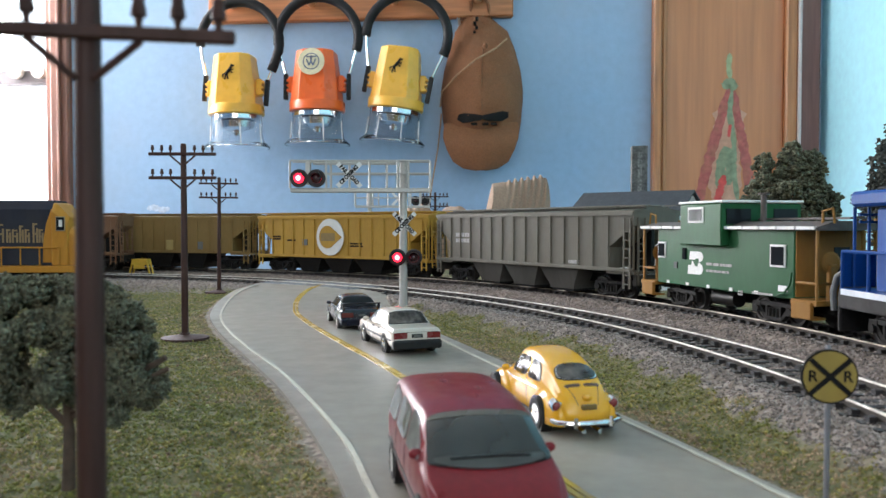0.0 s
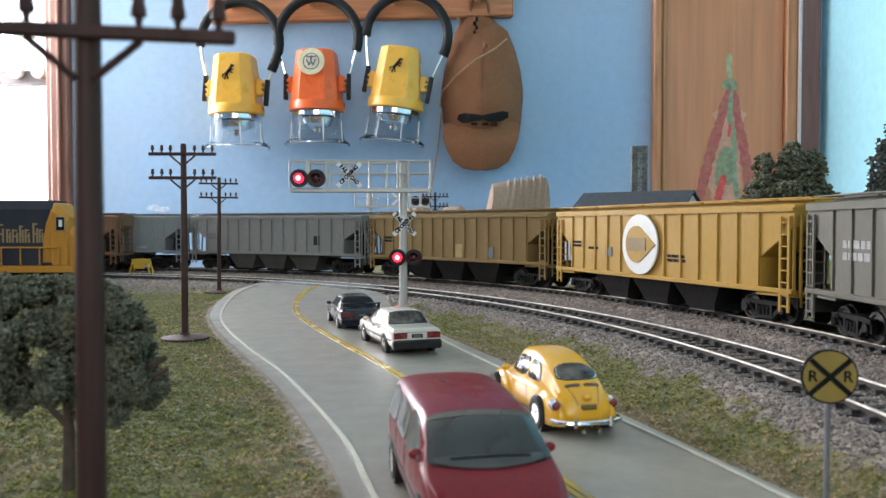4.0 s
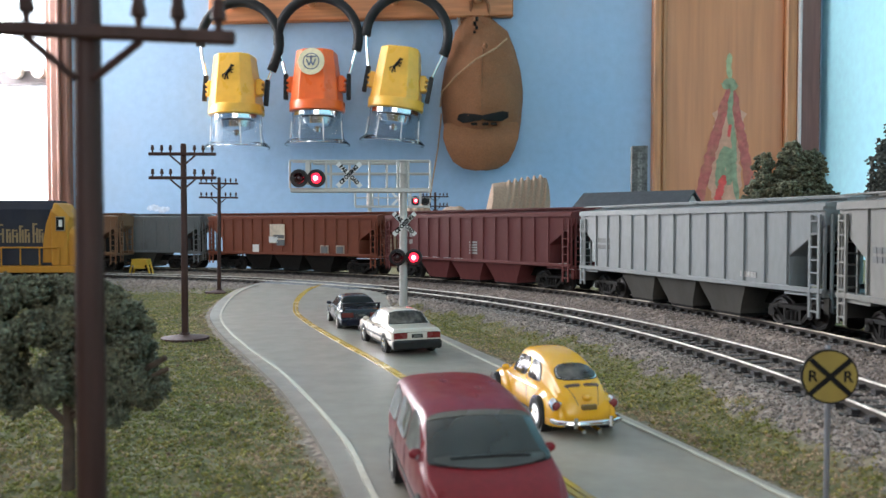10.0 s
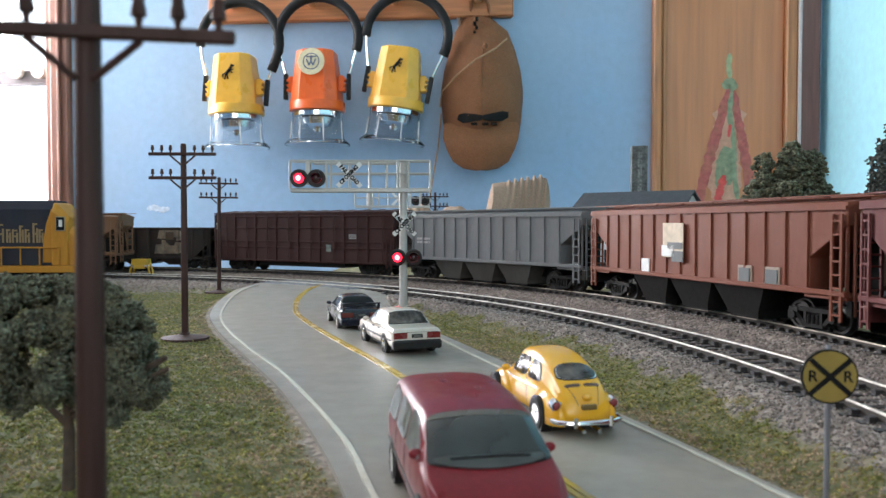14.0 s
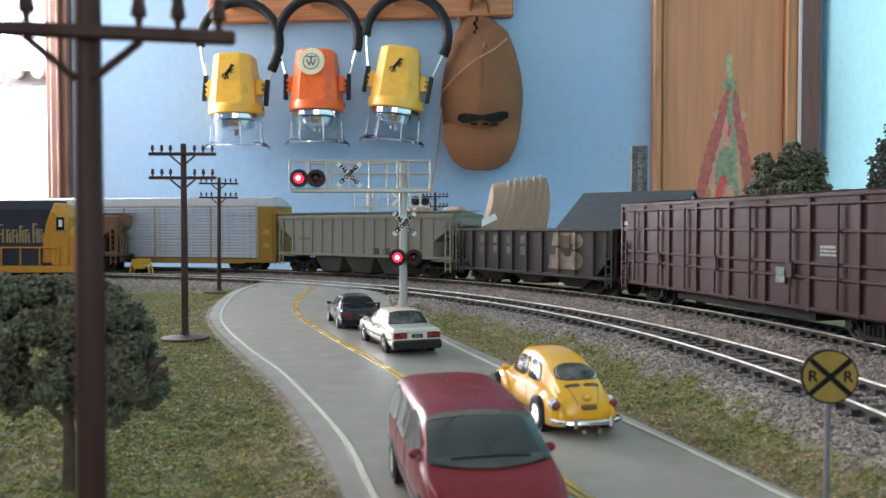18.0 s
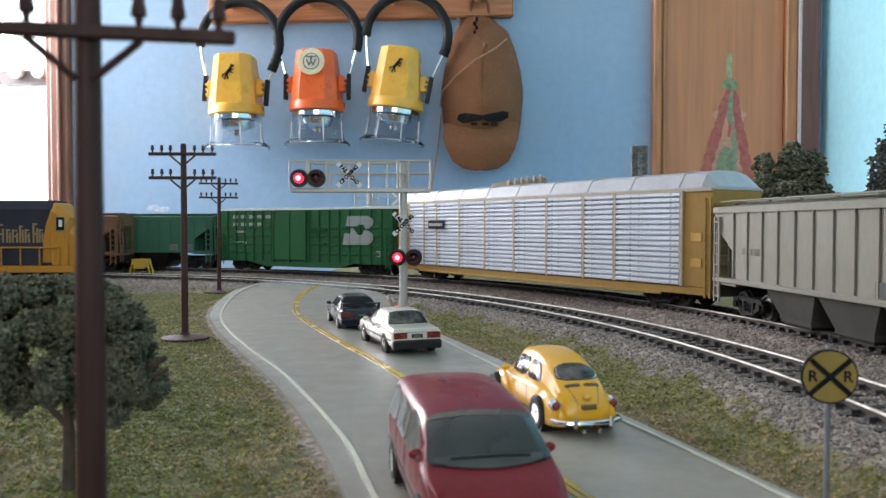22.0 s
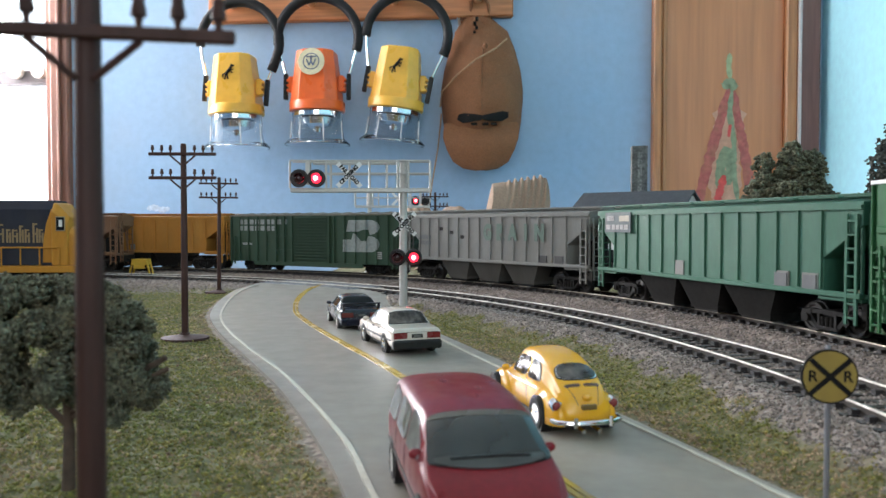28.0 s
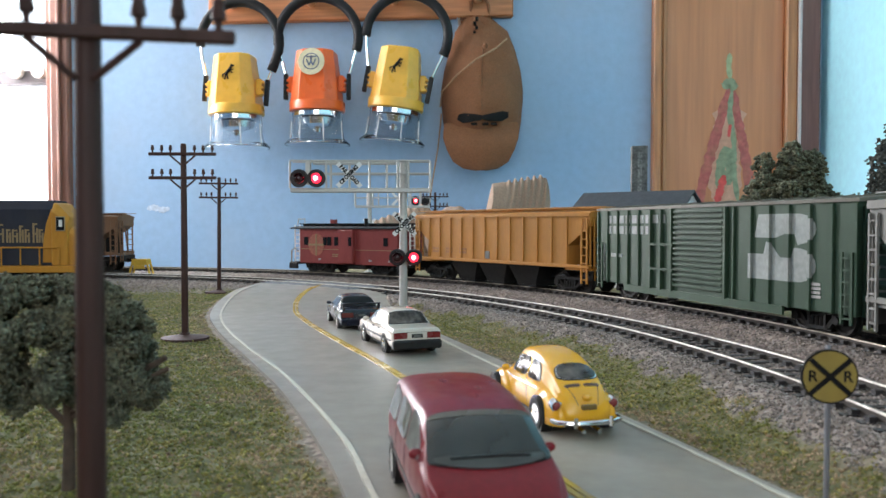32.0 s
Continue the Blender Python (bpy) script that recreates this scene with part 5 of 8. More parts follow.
def autorack(label, half):
    car = new_car("autorack", label)
    ylw = paint("autorack_yellow", (0.288, 0.164, 0.033), dirt=0.4, dark=(0.216, 0.119, 0.030))
    panel = mat("galvanised_panel", (0.58, 0.61, 0.68), 0.32, 0.30, var=0.06, scale=500, dirt=0.25, dirt_scale=40, dark=(0.42, 0.44, 0.50))
    rf = mat("pale_metal_roof", (0.36, 0.365, 0.39), 0.45, 0.1, var=0.05, scale=300, dirt=0.2, dirt_scale=30)
    h, z0, z1 = half - 0.0065, 0.0105, 0.0560
    boxes("deck", ylw, car, (-h, h, -W, W, 0.0068, z0), bevel=0.0004)
    boxes("core", mat("dark_interior", (0.04, 0.04, 0.045), 0.8), car, (-h + 0.017, h - 0.017, -W + 0.0022, W - 0.0022, z0, z1))
    bm = bmesh.new()
    ring = [(-W - 0.0004, z1 - 0.0005), (-W - 0.0004, z1 + 0.0012), (-W * 0.80, z1 + 0.0075), (-W * 0.3, z1 + 0.0092), (W * 0.3, z1 + 0.0092), (W * 0.80, z1 + 0.0075), (W + 0.0004, z1 + 0.0012), (W + 0.0004, z1 - 0.0005)]
    rings = [[(x, y * f, z1 + (z - z1) * g) for y, z in ring] for x, f, g in ((-h, 0.98, 0.15), (-h + 0.006, 1, 1), (h - 0.006, 1, 1), (h, 0.98, 0.15))]
    loft(bm, rings)
    part("roof", bm, rf, car, "pale ribbed metal roof")
    for k in range(9):
        x = -h + 0.02 + (2 * h - 0.04) * k / 8
        bm = bmesh.new()
        loft(bm, [[(xx, y * 1.005, z + 0.0004) for y, z in ring] for xx in (x - 0.0008, x + 0.0008)])
        part("roof_seam", bm, rf, car)
    for e in (-1, 1):
        a, b = sorted((e * h, e * (h - 0.0165)))
        boxes("end_frame", ylw, car, (a, b, -W, W, z0, z1), bevel=0.0004)
        for k in range(6):
            boxes("end_rib", ylw, car, (e * h - 0.0012, e * h + 0.0012, -W + 0.001, W - 0.001, z0 + 0.003 + k * 0.007, z0 + 0.0045 + k * 0.007))
        ladder(car, e * (h - 0.0020), -W - 0.0008, 0.006, z1 - 0.004, 0.0034, 10, ylw)
        for z in (0.022, 0.034):
            plate(car, e * (h - 0.009), z, 0.006, 0.004, mat("autorack_shadow_panel", (0.42, 0.23, 0.03), 0.6), -W, 0.0004)
        truck(car, e * (half - 0.040))
    edges = (-1.0, -0.835, -0.70, -0.475, -0.245, -0.005, 0.235, 0.475, 0.66, 1.0)
    x0 = h - 0.0175
    slat_cache = {}
    for s in (-1, 1):
        for i, (a, b) in enumerate(zip(edges, edges[1:])):
            xa, xb = a * x0 + 0.0012, b * x0 - 0.0012
            w = xb - xa
            key = round(w, 5)
            if key not in slat_cache:
                bm = bmesh.new()
                extrude = [(-0.0009, -0.00105), (-0.0002, -0.0006), (-0.0002, 0.0006), (-0.0009, 0.00105), (-0.0014, 0.0006), (-0.0014, -0.0006)]
                loft(bm, [[(x, y, z) for y, z in extrude] for x in (-w / 2, w / 2)])
                slat_cache[key] = mesh_of(bm, "side_slat")
            n = 17
            for k in range(n):
                part("side_slat", slat_cache[key], panel, car, at=pose((xa + xb) / 2, s * (W - 0.0004), z0 + 0.0016 + (z1 - z0 - 0.0034) * k / (n - 1), 0, 0, 0 if s < 0 else 180))
            boxes("panel_backing", panel, car, (xa, xb, s * (W - 0.0012) - 0.0003, s * (W - 0.0012) + 0.0003, z0 + 0.0006, z1 - 0.0004))
        for a in edges:
            boxes("post", mat("autorack_post", (0.34, 0.27, 0.19), 0.6, var=0.15, scale=500), car, (a * x0 - 0.0011, a * x0 + 0.0011, s * W - 0.0010, s * W + 0.0010, z0, z1), bevel=0.0003)
        boxes("top_rail", MATS["autorack_post"], car, (-h, h, s * W - 0.0008, s * W + 0.0008, z1 - 0.0008, z1 + 0.0006))
        boxes("side_sill", ylw, car, (-h + 0.03, h - 0.03, s * W - 0.0006, s * W + 0.0006, 0.0058, 0.0072), bevel=0.0003)
    plate(car, -0.615 * h, 0.0400, 0.0210, 0.0062, LETTER_K, -W - 0.0012, name="name_board", label="black name board on the side panels")
    bars(car, -0.615 * h, 0.0400, 0.0180, 0.0030, 1, LETTER_W, -W - 0.0018, 5)
    couplers(car, half)
    return car


def caboose_green(label, half):
    car = new_car("caboose", label, "caboose")
    c = paint("caboose_green", (0.012, 0.088, 0.030), rough=0.45, dirt=0.25, dark=(0.013, 0.053, 0.020))
    yl = paint("caboose_end_yellow", (0.30, 0.145, 0.028), dirt=0.4)
    rf = mat("caboose_roof", (0.085, 0.070, 0.062), 0.6, var=0.2, scale=300)
    wh = LETTER_W
    h, foot, eave = half - 0.0065, 0.0112, 0.0380
    b = h - 0.0135
    boxes("body", c, car, (-b, b, -W + 0.0015, W - 0.0015, foot, eave), bevel=0.0004)
    bm = bmesh.new()
    prof = [(-W - 0.0004, eave - 0.0005), (-W - 0.0004, eave + 0.0005), (-0.010, eave + 0.0030), (0.010, eave + 0.0030), (W + 0.0004, eave + 0.0005), (W + 0.0004, eave - 0.0005)]
    loft(bm, [[(x, y, z) for y, z in prof] for x in (-h, h)])
    part("roof", bm, rf, car)
    for s in (-1, 1):
        for k in range(12):
            x = -h + 2 * h * (k + 0.5) / 12
            boxes("roof_edge", wh, car, (x - h / 12 * 0.9, x + h / 12 * 0.9, s * (W + 0.0004) - 0.0007, s * (W + 0.0004) + 0.0005, eave - 0.0002, eave + 0.0010), label="white roof edge")
    # wide-vision cupola
    cx0, cx1 = -b + 0.026, -b + 0.0575
    boxes("cupola", c, car, (cx0, cx1, -W - 0.0025, W + 0.0025, 0.0305, 0.0490), bevel=0.0005)
    boxes("cupola_roof", wh, car, (cx0 - 0.0012, cx1 + 0.0012, -W - 0.0030, W + 0.0030, 0.0490, 0.0502), bevel=0.0004)
    for s in (-1, 1):
        y = s * (W + 0.0025)
        boxes("cupola_window_frame", wh, car, (cx0 + 0.0070, cx0 + 0.0190, y - 0.0004, y + 0.0004, 0.0405, 0.0475))
        boxes("cupola_window", GLASS_PALE, car, (cx0 + 0.0082, cx0 + 0.0178, y - 0.0007, y + 0.0007, 0.0415, 0.0465))
    boxes("cupola_window", GLASS_DARK, car, (cx1 - 0.0004, cx1 + 0.0005, -W, -W + 0.012, 0.0400, 0.0465))
    boxes("cupola_window", GLASS_DARK, car, (cx1 - 0.0004, cx1 + 0.0005, W - 0.012, W, 0.0400, 0.0465))
    rods("stack", rf, car, ((cx1 + 0.009, -0.006, eave), (cx1 + 0.009, -0.006, 0.0520), 0.0013), ((cx1 + 0.009, -0.006, 0.0522), (cx1 + 0.009, -0.006, 0.0530), 0.0024), seg=10)
    boxes("roof_walk", rf, car, (cx1 + 0.002, h, -0.0035, 0.0035, eave + 0.0036, eave + 0.0044))
    ys = -W + 0.0015
    for x, w, z, hh in ((-b + 0.0042, 0.0052, 0.0275, 0.0062), (b - 0.0090, 0.0072, 0.0275, 0.0072)):
        plate(car, x, z, w + 0.0016, hh + 0.0016, wh, ys, 0.0005, "window_frame")
        plate(car, x, z, w, hh, GLASS_DARK, ys, 0.0008, "window_pane")
    plate(car, -b + 0.0240, 0.0262, 0.0026, 0.0052, GLASS_DARK, ys, 0.0006, "window_pane")
    monogram(car, -b + 0.0328, 0.0222, 0.0105, wh, ys)
    bars(car, -b + 0.0515, 0.0222, 0.0200, 0.0018, 1, wh, ys, 2)
    plate(car, -b + 0.0165, 0.0205, 0.0030, 0.0030, mat("dark_sign_plate", (0.03, 0.05, 0.04), 0.5), ys, 0.0004, "sign_plate")
    plate(car, b - 0.0060, 0.0150, 0.0050, 0.0022, wh, ys, 0.0004, "sign_plate")
    for k in range(5):
        plate(car, -b + 0.010 + k * 0.0165, 0.0122, 0.0022, 0.0014, wh, ys, 0.0003, "sill_stencil")
    bm = bmesh.new()
    tube(bm, [(b - 0.0005, ys - 0.0008, 0.0215), (b - 0.0008, ys - 0.0012, 0.0170), (b - 0.0040, ys - 0.0012, 0.0135), (b - 0.0090, ys - 0.0008, 0.0122)], 0.00045, 6)
    part("grab_rail", bm, c, car, "curved grab rail", smooth=True)
    bars(car, -b + 0.0500, 0.0192, 0.0170, 0.0016, 1, wh, ys, 3)
    bars(car, b - 0.018, 0.0120, 0.0130, 0.0014, 1, wh, ys, 4)
    bars(car, b - 0.032, 0.0112, 0.0030, 0.0024, 2, wh, ys, 5)
    for e in (-1, 1):
        boxes("end_wall", yl, car, (e * b - 0.0006, e * b + 0.0006, -W + 0.0020, W - 0.0020, foot + 0.001, eave - 0.0008))
        boxes("platform", yl, car, (min(e * b, e * h), max(e * b, e * h), -W, W, foot - 0.0012, foot + 0.0006))
        boxes("door", GLASS_DARK, car, (e * b - 0.0009, e * b + 0.0009, 0.001, 0.008, 0.0210, 0.0310))
        for s in (-1, 1):
            boxes("step", yl, car, (min(e * (b + 0.001), e * (h - 0.002)), max(e * (b + 0.001), e * (h - 0.002)), s * W - 0.0008, s * W + 0.0008, 0.0048, foot), bevel=0.0003)
            boxes("step_tread", yl, car, (min(e * (b + 0.001), e * (h - 0.002)), max(e * (b + 0.001), e * (h - 0.002)), min(s * W, s * (W - 0.006)), max(s * W, s * (W - 0.006)), 0.0046, 0.0054))
            rods("grab_iron", yl, car, ((e * (h - 0.001), s * (W - 0.001), foot), (e * (h - 0.001), s * (W - 0.001), eave), 0.0006), ((e * (b + 0.002), s * (W - 0.001), 0.018), (e * (h - 0.001), s * (W - 0.001), 0.018), 0.0006), ((e * (h - 0.001), -W + 0.001, 0.018), (e * (h - 0.001), W - 0.001, 0.018), 0.0006))
        ladder(car, e * (h - 0.001), 0.006, foot, eave + 0.004, 0.0065, 9, yl, along="y")
        bm = bmesh.new()
        lathe(bm, [(0.0032, -0.0004), (0.0042, 0.0), (0.0032, 0.0004)], 18, (e * (h - 0.003), -0.009, 0.0255), Matrix.Rotation(radians(90), 4, "Y"))
        part("brake_wheel", bm, yl, car)
        boxes("brake_stand", yl, car, (e * (h - 0.0025) - 0.0012, e * (h - 0.0025) + 0.0012, -0.0108, -0.0072, foot, 0.0250), bevel=0.0005)
        bm = bmesh.new()
        tube(bm, [(e * (h - 0.004), -0.012, eave + 0.002), (e * (h - 0.004), -0.012, eave + 0.0065), (e * (h + 0.001), -0.012, eave + 0.0075), (e * (h + 0.002), -0.012, eave + 0.002)], 0.0005, 6)
        part("roof_grab", bm, yl, car)
        truck(car, e * (half - 0.036))
    boxes("centre_sill", DARK_STEEL, car, (-half + 0.01, half - 0.01, -0.0032, 0.0032, 0.0055, foot - 0.0014))
    rods("air_tank", DARK_STEEL, car, ((-0.010, -0.009, 0.0072), (0.006, -0.009, 0.0072), 0.0034), seg=14)
    couplers(car, half)
    return car


def caboose_red(label, half):
    car = new_car("caboose", label, "caboose")
    c = paint("caboose_red", (0.235, 0.045, 0.042), dirt=0.3, dark=(0.13, 0.03, 0.03))
    h, foot, eave = half - 0.0060, 0.0080, 0.0370
    b = h - 0.0105
    boxes("body", c, car, (-b, b, -W + 0.0015, W - 0.0015, foot, eave), bevel=0.0004)
    boxes("bay_window", c, car, (-0.006, 0.010, -W - 0.0022, W + 0.0022, foot + 0.001, eave - 0.001), bevel=0.0006)
    bm = bmesh.new()
    prof = [(-W, eave - 0.0005), (-W, eave + 0.0004), (-0.010, eave + 0.0018), (0.010, eave + 0.0018), (W, eave + 0.0004), (W, eave - 0.0005)]
    loft(bm, [[(x, y, z) for y, z in prof] for x in (-h, h)])
    part("roof", bm, BLACK, car)
    for k in range(12):
        x = -h + 2 * h * (k + 0.5) / 12
        boxes("walk_bracket", DARK_STEEL, car, (x - 0.0006, x + 0.0006, -0.007, 0.007, eave + 0.0016, eave + 0.0034))
    boxes("roof_walk", DARK_STEEL, car, (-h - 0.002, h + 0.002, -0.0045, 0.0045, eave + 0.0034, eave + 0.0042))
    rods("stack", DARK_STEEL, car, ((0.016, -0.010, eave), (0.016, -0.010, 0.0450), 0.0016), seg=8)
    rods("roof_vent", c, car, ((-0.030, 0.0, eave), (-0.030, 0.0, 0.0445), 0.003), seg=8)
    ys = -W + 0.0015
    for x, w in ((-b + 0.008, 0.0045), (-b + 0.030, 0.0035), (b - 0.012, 0.0040)):
        plate(car, x, 0.0265, w, 0.0065, GLASS_DARK, ys, 0.0006, "window_pane")
    for x in (-0.0050, 0.0030):
        plate(car, x - 0.014, 0.0265, 0.0042, 0.0070, GLASS_DARK, ys, 0.0006, "window_pane")
    plate(car, 0.0075, 0.0265, 0.0030, 0.0070, GLASS_DARK, -W - 0.0022, 0.0006, "window_pane")
    bm = bmesh.new()
    rod(bm, (-b + 0.020, ys - 0.0003, 0.0235), (-b + 0.020, ys, 0.0235), 0.0092, 28)
    part("herald_disc", bm, mat("faded_gold_disc", (0.30, 0.085, 0.050), 0.6, var=0.2, scale=500), car, "faded round herald")
    bm = bmesh.new()
    slab(bm, -b + 0.0192, -b + 0.0208, ys - 0.0006, ys, 0.0145, 0.0325)
    slab(bm, -b + 0.0110, -b + 0.0290, ys - 0.0006, ys, 0.0227, 0.0243)
    part("herald_cross", bm, LETTER_Y, car)
    boxes("pinstripe", LETTER_Y, car, (-b + 0.002, b - 0.004, ys - 0.0003, ys, 0.0196, 0.0201), label="thin gold stripe")
    bars(car, -0.008, 0.0150, 0.0150, 0.0030, 2, LETTER_Y, ys, 7)
    for x in (-0.030, 0.026, 0.046):
        bars(car, x, 0.0115, 0.0030, 0.0020, 1, LETTER_W, ys, 8)
    for e in (-1, 1):
        boxes("platform", DARK_STEEL, car, (min(e * b, e * h), max(e * b, e * h), -W, W, foot - 0.0012, foot + 0.0006))
        ladder(car, e * (h - 0.001), -0.010, foot, eave + 0.003, 0.0065, 9, LETTER_W, along="y")
        for s in (-1, 1):
            boxes("step", BLACK, car, (min(e * (b + 0.001), e * h), max(e * (b + 0.001), e * h), s * W - 0.0012, s * W + 0.0012, 0.0030, foot), bevel=0.0003)
            bm = bmesh.new()
            tube(bm, [(e * (b + 0.001), s * (W - 0.001), 0.018), (e * (b + 0.006), s * (W - 0.001), 0.020), (e * (h - 0.001), s * (W - 0.001), 0.018), (e * (h - 0.001), s * (W - 0.001), foot)], 0.0005, 6)
            part("grab_iron", bm, LETTER_Y, car)
        bm = bmesh.new()
        tube(bm, [(e * (h - 0.008), -0.008, eave + 0.004), (e * (h - 0.008), -0.008, eave + 0.008), (e * h, -0.008, eave + 0.008), (e * (h + 0.001), -0.008, eave + 0.003)], 0.0005, 6)
        part("roof_grab", bm, SILVER, car)
        truck(car, e * (half - 0.034))
    boxes("tool_box", DARK_STEEL, car, (0.0, 0.020, -W + 0.002, W - 0.002, 0.0045, foot - 0.0002), bevel=0.0006)
    boxes("centre_sill", DARK_STEEL, car, (-half + 0.01, half - 0.01, -0.0032, 0.0032, 0.0052, foot - 0.0014))
    couplers(car, half)
    return car


def blue_engine(label, half):
    car = new_car("diesel_locomotive", label, "locomotive")
    c = paint("engine_blue", (0.003, 0.052, 0.235), rough=0.35, dirt=0.15)
    h = half - 0.005
    r = -h + 0.0062
    trim = mat("engine_white_trim", (0.62, 0.66, 0.72), 0.5)
    boxes("frame", BLACK, car, (r, h, -W, W, 0.0110, 0.0172), bevel=0.0004)
    boxes("long_hood", c, car, (r + 0.0110, h - 0.040, -0.0115, 0.0115, 0.0172, 0.0452), bevel=0.0008)
    boxes("radiator_section", c, car, (r + 0.0010, r + 0.060, -0.0150, 0.0150, 0.0456, 0.0508), bevel=0.0010)
    boxes("radiator_top", BLACK, car, (r + 0.0080, r + 0.056, -0.0100, 0.0100, 0.0508, 0.0522), bevel=0.0006)
    boxes("cab", c, car, (h - 0.040, h - 0.020, -W + 0.0008, W - 0.0008, 0.0172, 0.0520), bevel=0.0012)
    boxes("walkway", c, car, (r, h, -W, W, 0.0174, 0.0180), bevel=0.0002)
    boxes("end_plate", c, car, (r - 0.0004, r + 0.0006, -W + 0.0006, -0.0050, 0.0182, 0.0305), bevel=0.0003)
    boxes("end_plate", c, car, (r - 0.0004, r + 0.0006, 0.0050, W - 0.0006, 0.0182, 0.0305), bevel=0.0003)
    boxes("end_panel", trim, car, (r - 0.0010, r - 0.0005, -W + 0.0010, -W + 0.0055, 0.0262, 0.0305), bevel=0.0001)
    boxes("pilot", BLACK, car, (r - 0.0010, r + 0.0010, -W, W, 0.0030, 0.0172), bevel=0.0005)
    boxes("sill_stripe", trim, car, (r + 0.0020, h, -W - 0.0005, -W - 0.0001, 0.0158, 0.0178), label="white frame stripe")
    for z in (0.0430, 0.0405):
        rods("rear_ladder", c, car, ((r + 0.0016, -0.0120, z), (r + 0.0016, 0.0120, z), 0.0005))
    for y in (-0.0135, -0.0085, 0.0085, 0.0135):
        rods("rear_post", c, car, ((r + 0.0016, y, 0.0182), (r + 0.0016, y, 0.0456), 0.00055))
    for k in range(9):
        x0 = r + 0.001 + k * 0.016
        rods("handrail_post", c, car, ((x0, -W + 0.0006, 0.0180), (x0, -W + 0.0006, 0.0305), 0.0006))
    rods("handrail", c, car, ((r + 0.001, -W + 0.0006, 0.0305), (r + 0.129, -W + 0.0006, 0.0305), 0.0006))
    for k in range(6):
        plate(car, r + 0.021 + k * 0.014, 0.0315, 0.0115, 0.0200, paint("engine_blue_door", (0.004, 0.058, 0.255), rough=0.4), -0.0115, 0.0005, "hood_door")
    for y in (-0.0150, -0.0105, 0.0105):
        bm = bmesh.new()
        tube(bm, [(r - 0.0012, y, 0.0235), (r - 0.0050, y - 0.0008, 0.0215), (r - 0.0066, y - 0.0014, 0.0160), (r - 0.0060, y - 0.0012, 0.0095)], 0.0011, 8)
        part("hose", bm, mat("grey_rubber_hose", (0.16, 0.16, 0.16), 0.6), car, smooth=True)
    boxes("fuel_tank", BLACK, car, (-0.022, 0.022, -W + 0.001, W - 0.001, 0.0020, 0.0090), bevel=0.0010)
    for e in (-1, 1):
        truck(car, e * (half - 0.034))
    couplers(car, half)
    return car


def build_train():
    grey = paint("weathered_grey", (0.132, 0.124, 0.100), dirt=0.45, dark=(0.115, 0.102, 0.078))
    light_grey = paint("light_grey", (0.192, 0.190, 0.178), dirt=0.30, dark=(0.212, 0.214, 0.194))
    pale_grey = paint("pale_blue_grey", (0.212, 0.228, 0.234), dirt=0.25, dark=(0.251, 0.262, 0.249))
    mid_grey = paint("mid_grey", (0.140, 0.146, 0.150), dirt=0.3, dark=(0.160, 0.155, 0.143))
    tan = paint("putty_tan", (0.202, 0.191, 0.155), dirt=0.4, dark=(0.221, 0.202, 0.157))
    grain = paint("grain_grey", (0.182, 0.182, 0.170), dirt=0.45, dark=(0.163, 0.147, 0.124))
    # dirty bays, with the shade beneath the cars also put into the colour
    shaded_grime = paint("shaded_underframe_grime", (0.062, 0.060, 0.053), dirt=0.6, dark=(0.035, 0.032, 0.027))
    yellow = paint("rich_yellow", (0.405, 0.236, 0.038), dirt=0.35, dark=(0.311, 0.173, 0.043))
    ochre = paint("weathered_ochre", (0.205, 0.132, 0.045), dirt=0.5, dark=(0.185, 0.120, 0.050))
    orange = paint("safety_orange", (0.401, 0.172, 0.029), dirt=0.5, dark=(0.237, 0.128, 0.042))
    maroon = paint("oxide_maroon", (0.122, 0.032, 0.031), dirt=0.3, dark=(0.105, 0.032, 0.032))
    rust = paint("rusty_orange_brown", (0.184, 0.054, 0.030), dirt=0.45, dark=(0.145, 0.049, 0.030))
    brown = paint("oxide_brown", (0.050, 0.020, 0.0185), dirt=0.5, dark=(0.040, 0.018, 0.017))
    coal = paint("faded_black", (0.016, 0.0135, 0.013), dirt=0.9, dark=(0.050, 0.038, 0.032))
    bgreen = paint("bright_green", (0.019, 0.101, 0.035), dirt=0.3, dark=(0.017, 0.074, 0.027))
    olive = paint("faded_green", (0.030, 0.061, 0.037), dirt=0.4, dark=(0.030, 0.056, 0.033))
    sea = paint("sea_green", (0.045, 0.135, 0.088), dirt=0.3, dark=(0.044, 0.112, 0.074))
    consist = []

    def add(car, front, rear):
        consist.append((car, (front + rear) / 2, (front - rear) / 2))

    def halfof(front, rear):
        return (front - rear) / 2
    L = -W
    add(blue_engine("blue diesel locomotive with white handrails", 0.084), 0.090, -0.0780)
    add(caboose_green("green wide-vision caboose with yellow ends and white roof edge", 0.0690), -0.0780, -0.2160)
    c = covered_hopper("weathered dark grey ribbed covered hopper", grey, halfof(-0.2160, -0.4225), 14, under=shaded_grime)
    bars(c, -0.062, 0.0310, 0.0180, 0.0080, 2, LETTER_W, L, 11)
    bars(c, 0.050, 0.0185, 0.0090, 0.0030, 1, LETTER_W, L, 12)
    add(c, -0.2160, -0.4225)
    c = covered_hopper("yellow ribbed covered hopper with round white herald", yellow, halfof(-0.4225, -0.6245), 13, foot=0.0145)
    bm = bmesh.new()
    for k, (r, y) in enumerate(((0.0150, 0.0016),)):
        rod(bm, (-0.006, L - y, 0.0300), (-0.006, L - 0.0008, 0.0300), r, 36)
    part("herald_disc", bm, mat("white_disc", (0.66, 0.66, 0.64), 0.6, var=0.05), c, "large white disc")
    bm = bmesh.new()
